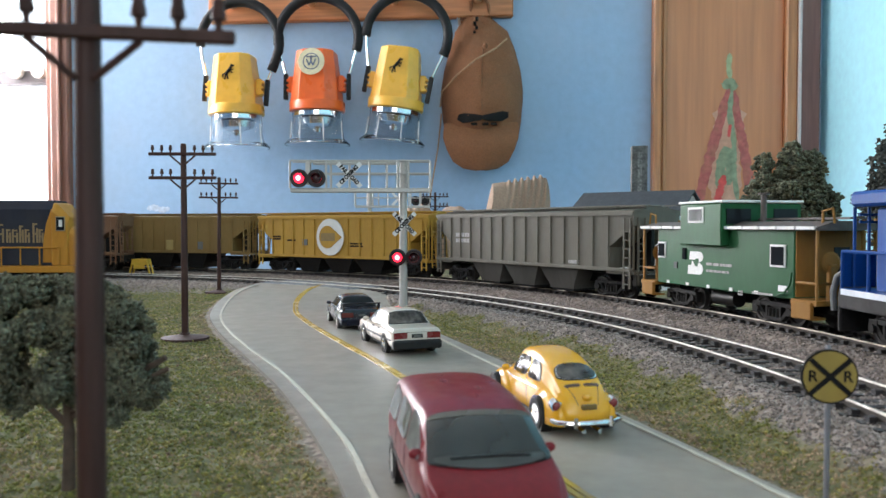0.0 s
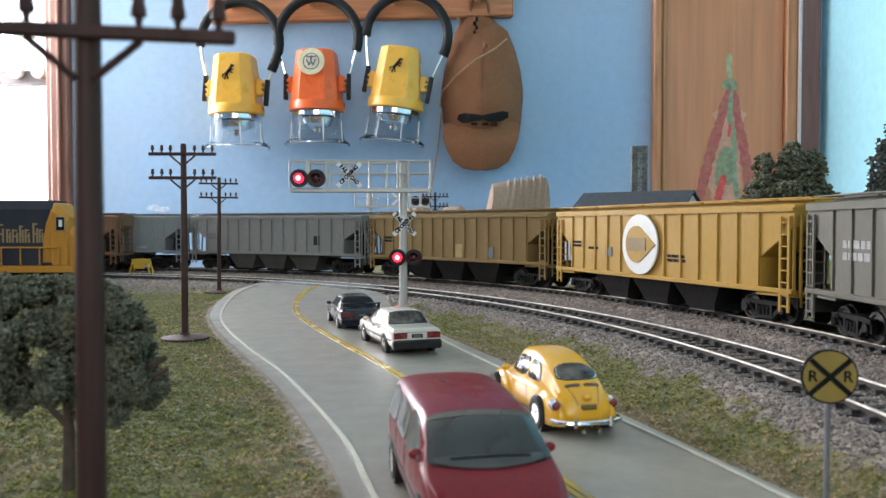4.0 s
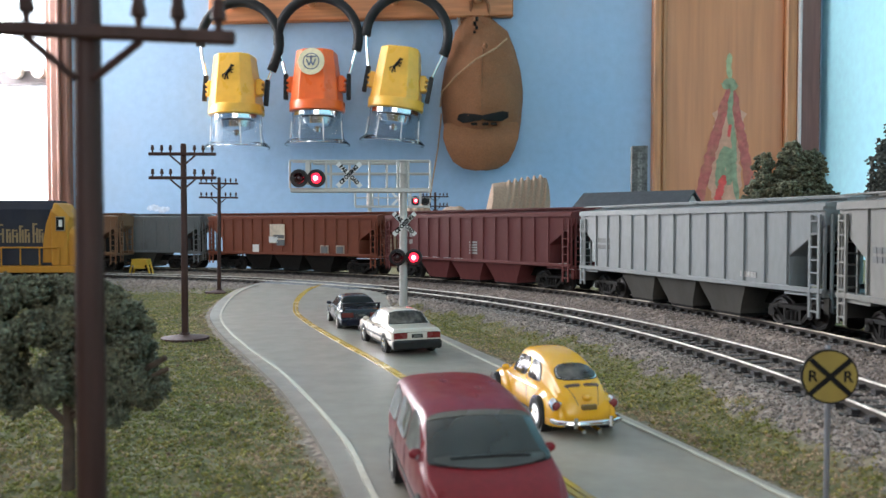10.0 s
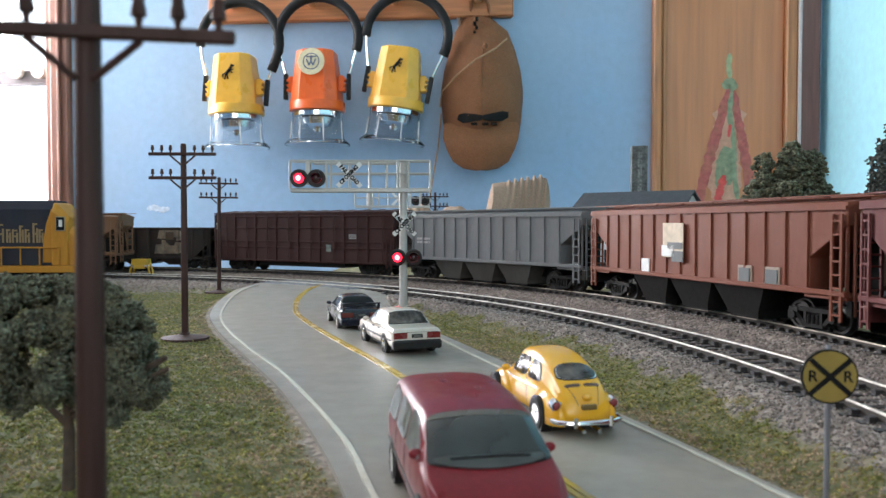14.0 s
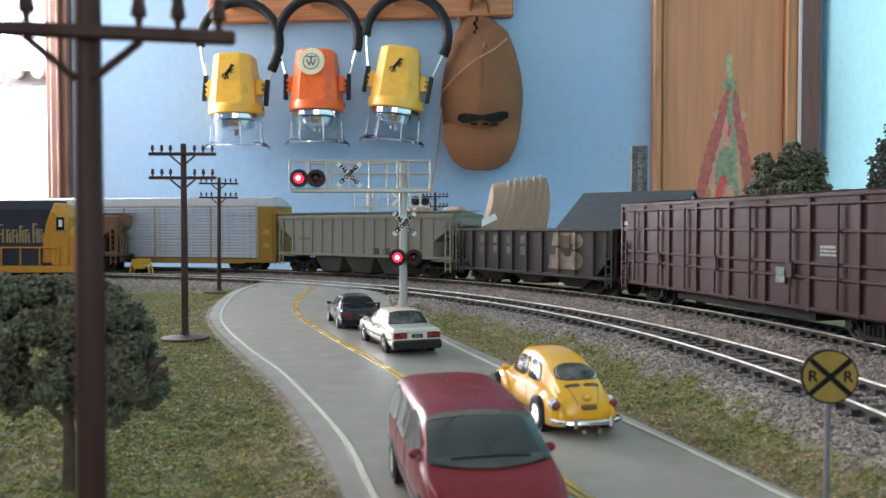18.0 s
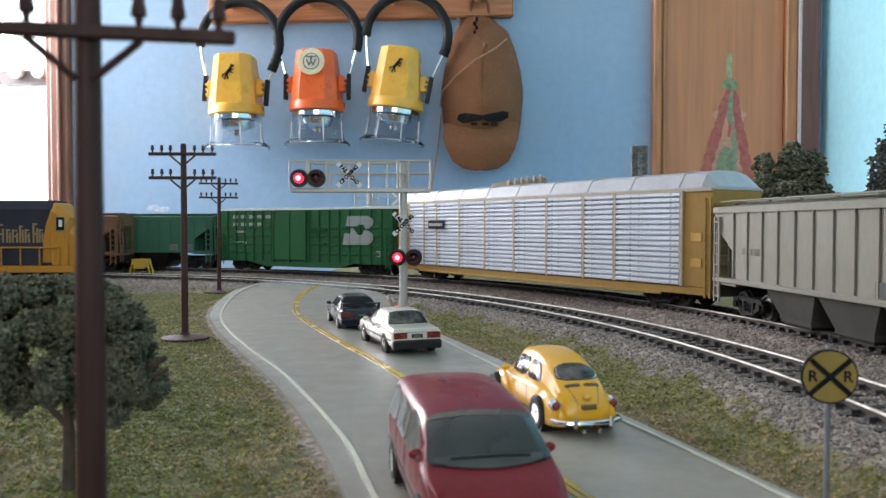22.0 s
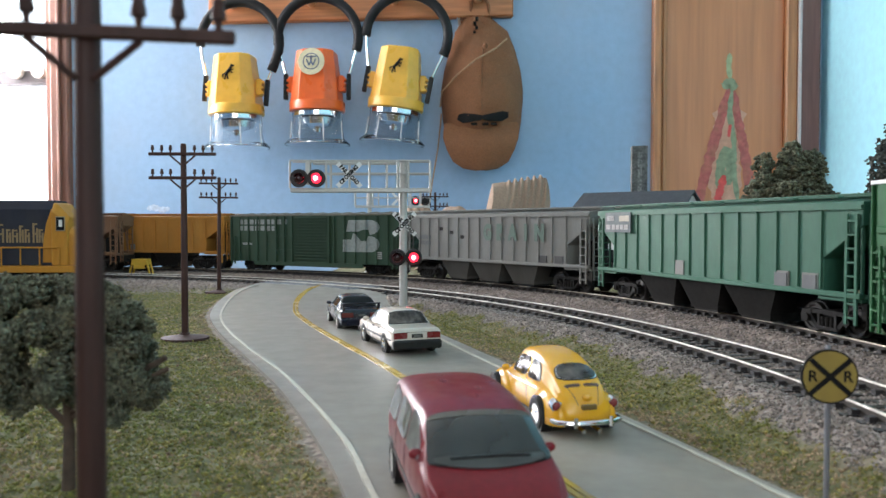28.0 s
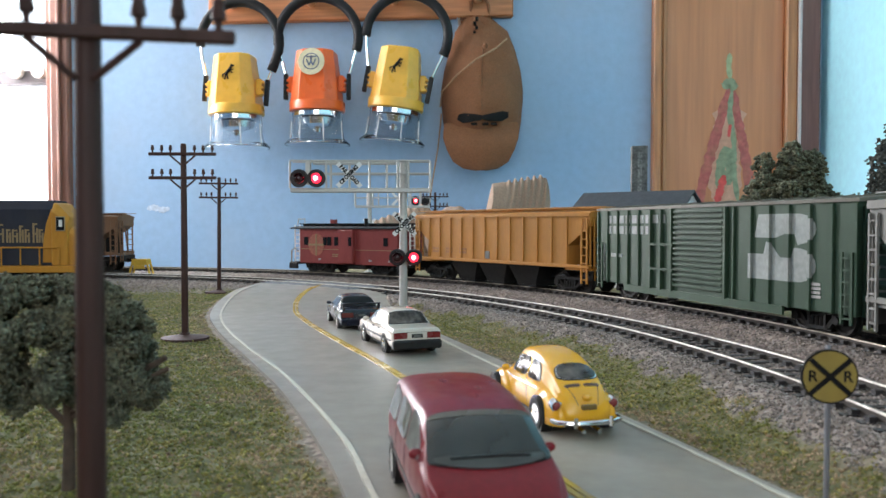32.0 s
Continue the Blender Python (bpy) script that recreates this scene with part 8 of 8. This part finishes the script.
# ---- parked stock, buildings and other pieces at the back ----


def build_scenery():
    first = telegraph_pole()
    first.matrix_world = pose(-0.1094, 0.3322, -0.0090, 0, 0, 2)
    for x, y, z, rz, lean in ((-0.1606, 0.5628, -0.0090, 0, 0.4), (-0.0081, 0.815, -0.0090, 0, 0), (-0.0346, 0.0765, -0.0107, 10, 0.2)):
        copy_thing(first, pose(x, y, z, 0, lean, rz))
    cantilever_signal(pose(-0.0222, 0.4400, -0.0090), "silver cantilever crossing signal with red flashers over the road")
    cantilever_signal(pose(-0.0760, 0.8150, -0.0090, 0, 0, 180), "silver cantilever crossing signal on the far side of the tracks", (1, 0))
    warning_sign(pose(0.0667, 0.1350, -0.0104, 0, 0, -6))
    rng = random.Random(3)
    cores = [(-0.003, 0.003, 0.0360), (-0.011, 0.0, 0.0360), (0.0045, 0.0, 0.0345), (-0.018, 0.0, 0.0345), (0.0085, 0.0, 0.0310), (0.0008, -0.004, 0.0300), (-0.009, -0.004, 0.0285), (-0.019, 0.0, 0.0265),
             (0.0118, 0.001, 0.0260), (0.0085, -0.002, 0.0235), (0.0010, -0.005, 0.0225), (-0.008, -0.003, 0.0205), (0.0125, 0.0, 0.0195), (0.0070, -0.002, 0.0172), (-0.015, 0.0, 0.0185), (-0.023, 0.002, 0.0310)]
    clumps = []
    for x, y, z in cores:              # billowing foam lumps with smaller ones budding from them
        clumps.append((x, y, z, rng.uniform(0.0034, 0.0044)))
        for _ in range(8):
            v = Vector((rng.gauss(0, 1), rng.gauss(0, 1), rng.gauss(0, 0.8))).normalized() * rng.uniform(0.0048, 0.0064)
            clumps.append((x + v.x * 0.75, y + v.y, z + v.z * 0.75, rng.uniform(0.0013, 0.0025)))
    tree("leafy_tree", "dark green foam-leaved model tree beside the road", pose(-0.0693, 0.1440, -0.0095), 0.040, 0.0009, clumps,
         0.00036, 62000, (0.112, 0.118, 0.080), 5, limbs=[((0, 0, 0.012), (-0.010, 0, 0.022), 0.0006), ((0, 0, 0.014), (0.0190, -0.002, 0.0248), 0.00055), ((0, 0, 0.013), (0.0190, -0.001, 0.0226), 0.0005), ((0, 0, 0.016), (0.002, 0.003, 0.030), 0.0006)])
    cores = [(0.0, 0.0, 0.086, 0.011), (0.015, 0.0, 0.085, 0.010), (-0.018, 0.0, 0.078, 0.011), (0.0, -0.006, 0.068, 0.016), (0.022, 0.0, 0.068, 0.013), (-0.026, 0.002, 0.060, 0.012), (0.004, 0.002, 0.106, 0.0055), (-0.018, 0.002, 0.096, 0.0065), (0.018, 0.0, 0.098, 0.007),
             (0.002, 0.0, 0.096, 0.009), (0.0, 0.0, 0.052, 0.013), (-0.034, 0.0, 0.057, 0.006), (0.027, 0.0, 0.054, 0.010), (0.035, 0.0, 0.064, 0.003), (0.037, 0.0, 0.070, 0.0022), (0.033, 0.0, 0.058, 0.004)]
    clumps = list(cores)
    for x, y, z, q in cores:
        for _ in range(13):
            v = Vector((rng.gauss(0, 1), rng.gauss(0, 1), rng.gauss(0, 1))).normalized() * q * rng.uniform(0.85, 1.25)
            clumps.append((x + v.x, y + v.y, z + v.z, q * rng.uniform(0.18, 0.36)))
    tree("bushy_tree", "bushy dark green model tree behind the tracks", pose(0.2635, 0.600, -0.0095), 0.105, 0.0035, clumps, 0.0017, 15000, (0.092, 0.098, 0.062), 6)
    tree("tall_tree", "tall dark green model tree at the edge of the layout", pose(0.2930, 0.500, -0.0095), 0.130, 0.0035,
         [(0.0, 0.0, 0.100, 0.013), (-0.004, 0.0, 0.088, 0.016), (0.004, 0.0, 0.075, 0.020), (-0.004, 0.0, 0.062, 0.022), (0.006, 0.0, 0.050, 0.022)],
         0.0011, 14000, (0.048, 0.056, 0.050), 8)
    saloon(pose(-0.0183, 0.3110, -0.0084, 0, 0, 110), "cream saloon model car with dark bumpers", mat("cream_car_paint", (0.56, 0.505, 0.43), 0.20, var=0.03, coat=0.4), 0.0520, 0.0192, 0.0158, BLACK, mat("tail_dark_red", (0.16, 0.015, 0.015), 0.25), False, BLACK)
    saloon(pose(-0.0437, 0.3800, -0.0084, 0, 0, 106), "dark navy coupe model car with a rear wing", mat("navy_car_paint", (0.0045, 0.006, 0.016), 0.25, var=0.05, coat=0.25, spec=0.3), 0.0490, 0.0195, 0.0150, None, mat("tail_brown_red", (0.12, 0.02, 0.015), 0.25), True, mat("navy_trim", (0.02, 0.024, 0.035), 0.3))
    rounded_car(pose(0.0268, 0.1985, -0.0084, 0, 0, 104.5) @ Matrix.Scale(1.06, 4), "glossy yellow rounded model car with chrome bumpers")
    people_carrier(pose(0.0043, 0.1325, -0.0084, 0, 0, -79.8), "dark red people carrier model facing down the road")
    # parked grey-brown hopper and blue-yellow engine on the sidings
    rusty = paint("siding_brown", (0.20, 0.105, 0.060), dirt=0.5, dark=(0.10, 0.06, 0.04))
    h = covered_hopper("brown weathered covered hopper parked on the siding", rusty, 0.098, 13)
    h.name = "parked_hopper"
    del h["group"]
    h.matrix_world = pose(-0.3720, 0.698, 0)
    parked_engine()
    b = thing("track_bumper", "bright yellow track bumper at the end of the siding", "track bumper", pose(-0.2690, 0.700, -0.0075))
    yl = mat("bumper_yellow", (0.62, 0.37, 0.035), 0.5, var=0.1, scale=400)
    for s in (-1, 1):
        rods("leg", yl, b, ((s * 0.0100, -0.004, 0.0), (s * 0.0058, -0.004, 0.0165), 0.0010), ((s * 0.0100, 0.004, 0.0), (s * 0.0058, 0.004, 0.0165), 0.0010))
        boxes("foot", yl, b, (s * 0.0100 - 0.0016, s * 0.0100 + 0.0016, -0.007, 0.007, -0.0012, 0.0004), bevel=0.0002)
    boxes("beam", yl, b, (-0.0066, 0.0066, -0.0056, 0.0056, 0.0120, 0.0172), bevel=0.0004)
    boxes("stiffener", yl, b, (-0.0050, 0.0050, -0.0058, -0.0052, 0.0085, 0.0120), bevel=0.0003)
    # white house with a dark roof behind the curve
    house = thing("model_house", "white model house with a dark slate-coloured gable roof", "building", pose(0.1600, 0.6500, -0.0095, 0, 0, -38.7))
    wh = mat("house_white", (0.68, 0.70, 0.72), 0.7, var=0.05, scale=120)
    roof = mat("house_roof", (0.030, 0.036, 0.044), 0.75, var=0.2, scale=500)
    hl, hw, ev, rg = 0.046, 0.047, 0.047, 0.0770
    bm = bmesh.new()
    loft(bm, [[(x, y, z) for y, z in ((-hw, 0), (-hw, ev), (0, rg - 0.0016), (hw, ev), (hw, 0))] for x in (-hl, hl)])
    part("walls", bm, wh, house)
    for s in (-1, 1):
        bm = bmesh.new()
        e = 1.07
        loft(bm, [[(x, 0, rg), (x, s * hw * e, rg + (ev - rg) * e), (x, s * hw * e, rg + (ev - rg) * e - 0.0016), (x, 0, rg - 0.0016)] for x in (-hl - 0.003, hl + 0.003)])
        part("roof", bm, roof, house, "dark shingled slope")
    for x in (-0.022, 0.0, 0.022):
        boxes("window", GLASS_DARK, house, (x - 0.005, x + 0.005, -hw - 0.0004, -hw, 0.014, 0.030))
    boxes("door", mat("house_door", (0.25, 0.12, 0.07), 0.6), house, (hl, hl + 0.0005, -0.006, 0.006, 0.0, 0.024))
    tower = thing("stone_tower", "tall square grey stone tower behind the house", "tower", pose(0.2114, 0.850, -0.0095, 0, 0, -8))
    stone = mat("tower_stone", (0.115, 0.115, 0.113), 0.9, var=0.45, scale=420, bump=0.0006, rand=0.12)
    for k in range(17):
        boxes("stone_course", stone, tower, (-0.0082, 0.0082, -0.0082, 0.0082, k * 0.0079, k * 0.0079 + 0.0078), bevel=0.0003)
    boxes("inset_panel", mat("tower_panel", (0.18, 0.18, 0.175), 0.9, var=0.6, scale=420), tower, (-0.0022, 0.0022, -0.0090, -0.0082, 0.0, 0.128))
    sun_hat()


def sun_hat():
    """A soft hat lying behind the layout: crown towards the viewer, stitched brim turned up on both sides."""
    hat = thing("sun_hat", "beige cotton sun hat with a stitched brim, lying on the layout", "hat", pose(0.0, 0.900, -0.0100))
    knit = mat("beige_cotton", (0.29, 0.205, 0.150), 0.95, var=0.12, scale=500, bump=0.0006)
    # brim turned up at one side: stitched rows bow down towards the crown
    rings, n = [], 150
    for i in range(n + 1):
        u = i / n
        x = 0.0475 + 0.072 * u
        top = (0.096 + 0.011 * u) * min(1.0, 0.62 + 3.2 * u) * min(1.0, 0.90 + 1.8 * (1 - u))
        ring = []
        for a in np.linspace(0, math.pi, 30):
            y, z = math.cos(a), max(0.0, math.sin(a)) ** 0.35
            bow = u + 0.05 * math.sin(math.pi * z) - 0.02 * y
            rib = 1.0 + 0.022 * math.sin((bow - 0.36) * 10 * math.tau) * min(1.0, max(0.0, (u - 0.30) * 8))
            fall = max(0.0, 0.85 - z) ** 2 * 0.075 * (1.5 - u)
            ring.append((x - fall, y * 0.030 * rib, z * top * rib))
        rings.append(ring)
    bm = bmesh.new()
    loft(bm, rings)
    part("brim", bm, knit, hat, "stitched brim turned up", smooth=True)
    # the other side of the brim, lower and farther off
    rings = []
    for i in range(101):
        u = i / 100
        rib = 1.0 + 0.020 * math.sin(u * 9 * math.tau)
        top = (0.055 + 0.026 * u) * min(1.0, 0.75 + 2.0 * (1 - u))
        ring = []
        for a in np.linspace(0, math.pi, 20):
            z = max(0.0, math.sin(a)) ** 0.4
            ring.append((-0.083 + 0.072 * u + 0.022 * (1 - z), 0.040 + 0.022 * math.cos(a), z * top * rib))
        rings.append(ring)
    bm = bmesh.new()
    loft(bm, rings)
    part("brim", bm, knit, hat, smooth=True)
    bm = bmesh.new()
    bmesh.ops.create_uvsphere(bm, u_segments=40, v_segments=24, radius=1.0)
    for v in bm.verts:          # slumped crown with soft folds
        f = 1 + 0.05 * math.sin(5 * v.co.x + 3 * v.co.z) + 0.03 * math.sin(11 * v.co.x - 4 * v.co.y)
        v.co = Vector((0.018 + v.co.x * 0.036 * f, -0.004 + v.co.y * 0.028 * f, max(0.0, 0.034 + v.co.z * 0.037 * f - 0.16 * max(0, v.co.x) * 0.036)))
    part("crown", bm, knit, hat, smooth=True)
    bm = bmesh.new()
    lathe(bm, [(0.0012, -0.0006), (0.0012, 0.0008), (0.0026, 0.0010), (0.0030, 0.0002), (0.0028, -0.0006)], 16, (0.0105, -0.0305, 0.0530), Matrix.Rotation(radians(62), 4, "X"))
    part("eyelet", bm, mat("brass_eyelet", (0.20, 0.16, 0.10), 0.35, 0.8), hat, "small metal eyelet", smooth=True)
    boxes("label", LETTER_W, hat, (-0.010, 0.010, -0.0006, 0.0, -0.0035, 0.0035), label="white cloth label", at=pose(0.0500, -0.0310, 0.0555, 0, -25, 12))


def parked_engine():
    car = thing("parked_locomotive", "dark blue and yellow diesel locomotive parked on the siding", "locomotive", pose(-0.3380, 0.530, 0))
    blue = paint("engine_dark_blue", (0.020, 0.022, 0.035), rough=0.5, dirt=0.4, dark=(0.06, 0.055, 0.055))
    yl = paint("engine_yellow", (0.46, 0.205, 0.028), rough=0.4, dirt=0.2)
    h = 0.1000
    boxes("frame", yl, car, (-h, h, -W, W, 0.0085, 0.0130), bevel=0.0004)
    ring = [(-0.0120, 0.0130), (-0.0120, 0.0500), (-0.0085, 0.0560), (0.0085, 0.0560), (0.0120, 0.0500), (0.0120, 0.0130)]
    bm = bmesh.new()
    loft(bm, [[(x, y, z) for y, z in ring] for x in (-h + 0.01, h - 0.0192)])
    part("long_hood", bm, blue, car, bevel=0.0006)
    bm = bmesh.new()
    loft(bm, [[(x, y * k, 0.013 + (z - 0.013) * g) for y, z in ring] for x, k, g in ((h - 0.0190, 1.22, 0.97), (h - 0.0165, 1.22, 0.94), (h - 0.0085, 1.2, 0.74))])
    part("cab", bm, yl, car, bevel=0.0005)
    bm = bmesh.new()
    loft(bm, [[(x, y * k, 0.013 + (z - 0.013) * g) for y, z in ring] for x, k, g in ((h - 0.009, 1.0, 0.60), (h - 0.003, 0.95, 0.50))])
    part("nose", bm, yl, car, bevel=0.0005)
    bm = bmesh.new()
    extrude_xz(bm, [(h - 0.0258, 0.0150), (h - 0.0190, 0.0150), (h - 0.0190, 0.0500), (h - 0.0200, 0.0500), (h - 0.0235, 0.0400), (h - 0.0255, 0.0280)], -0.0124, -0.0118)
    part("yellow_sweep", bm, yl, car, "yellow paint sweeping onto the hood")
    plate(car, h - 0.0127, 0.0405, 0.0060, 0.0096, mat("window_rim", (0.30, 0.24, 0.16), 0.5), -0.0148, 0.0004, "window_frame")
    plate(car, h - 0.0127, 0.0405, 0.0050, 0.0084, GLASS_DARK, -0.0152, 0.0003, "cab_window")
    plate(car, h - 0.0124, 0.0408, 0.0022, 0.0045, LETTER_W, -0.0155, 0.0002, "window_blind")
    # large lettering on the hood, as plain bars
    for x, w, hh in ((0.0445, 0.0042, 0.0125), (0.0502, 0.0032, 0.0090), (0.0540, 0.0040, 0.0088), (0.0588, 0.0030, 0.0115), (0.0624, 0.0034, 0.0090), (0.0676, 0.0036, 0.0130), (0.0716, 0.0032, 0.0090)):
        for a, b, z0, z1 in ((0, 0.0012, 0, hh), (w - 0.0012, w, 0, hh * 0.75), (0.0005, w - 0.0005, hh * 0.40, hh * 0.40 + 0.0013), (0.0005, w - 0.0005, hh - 0.0013, hh - 0.0002)):
            boxes("letter_bar", LETTER_Y, car, (x + a, x + b, -0.0124 - 0.0001 * (z1 < hh), -0.0119, 0.0280 + z0, 0.0280 + z1), label="gold lettering bar")
    for k in range(15):
        xx = -h + 0.012 + k * 0.0125
        rods("stanchion", yl, car, ((xx, -W + 0.0006, 0.0130), (xx, -W + 0.0006, 0.0250), 0.0005))
    rods("handrail", yl, car, ((-h + 0.01, -W + 0.0006, 0.0250), (h - 0.014, -W + 0.0006, 0.0250), 0.0006))
    for k in range(3):
        bm = bmesh.new()
        lathe(bm, [(0.0065, 0), (0.0065, 0.0014), (0.004, 0.0018)], 18, (-0.06 + k * 0.018, 0, 0.0560))
        part("roof_fan", bm, blue, car, smooth=True)
    boxes("exhaust_stack", blue, car, (0.008, 0.018, -0.003, 0.003, 0.0560, 0.0590), bevel=0.0005)
    boxes("fuel_tank", BLACK, car, (-0.025, 0.025, -W + 0.001, W - 0.001, 0.0022, 0.0085), bevel=0.0010)
    for e in (-1, 1):
        truck(car, e * 0.062)
    couplers(car, h + 0.006)


build_scenery()
build_gravel()
build_turf()

# ---- what moves ----
RUN = (0.0, 0.0775, 0.1564, 0.2392, 0.3284, 0.4236, 0.5248, 0.6282, 0.7324, 0.8415, 0.9525, 1.0626, 1.1674, 1.2689, 1.3701, 1.4757, 1.5841,
       1.6951, 1.8083, 1.9223, 2.0344, 2.1464, 2.2511, 2.3550, 2.4580, 2.5615, 2.6646, 2.7654, 2.8639, 2.9657, 3.0666, 3.1642, 3.2627)


def run_at(t):
    """Metres that the train has gone after t seconds."""
    i = min(int(t), 31)
    p = [RUN[min(max(k, 0), 32)] for k in (i - 1, i, i + 1, i + 2)]
    if i == 0:
        p[0] = 2 * p[1] - p[2]
    if i == 31:
        p[3] = 2 * p[2] - p[1]
    u = t - i
    return 0.5 * (2 * p[1] + (p[2] - p[0]) * u + (2 * p[0] - 5 * p[1] + 4 * p[2] - p[3]) * u * u + (3 * p[1] - p[0] - 3 * p[2] + p[3]) * u ** 3)


def car_pose(s, half):
    """A car rides on two pivots that follow the curve."""
    w = half - 0.030
    ax, ay, _ = on_loop(OUTER, s + w)
    bx, by, _ = on_loop(OUTER, s - w)
    return Matrix.Translation(((ax + bx) / 2, (ay + by) / 2, 0)) @ Matrix.Rotation(math.atan2(ay - by, ax - bx), 4, "Z")


def motions():
    for car, s, half in TRAIN:
        walk(car, [(t / 2, car_pose(s + run_at(t / 2), half)) for t in range(65)])
    swaps = sorted([(0.25 + 1.299 * n, 1) for n in range(25)] + [(0.94 + 1.299 * n, 0) for n in range(25)])
    for lens, at, phase in LENSES:          # lit half to the front while its lamp is on
        place = Matrix.Translation(at)
        turn = 0.0 if phase == 0 else 180.0
        rows = [(0.0, place @ Matrix.Rotation(radians(turn), 4, "Z"))]
        for t, side in swaps:
            if t < 31.85:
                for dt, a in ((-0.034, 0), (0.0, 60), (0.034, 120), (0.067, 180)):
                    rows.append((t + dt, place @ Matrix.Rotation(radians(turn + a), 4, "Z")))
                turn += 180
        rows.append((32.0, place @ Matrix.Rotation(radians(turn), 4, "Z")))
        walk(lens, rows)


motions()
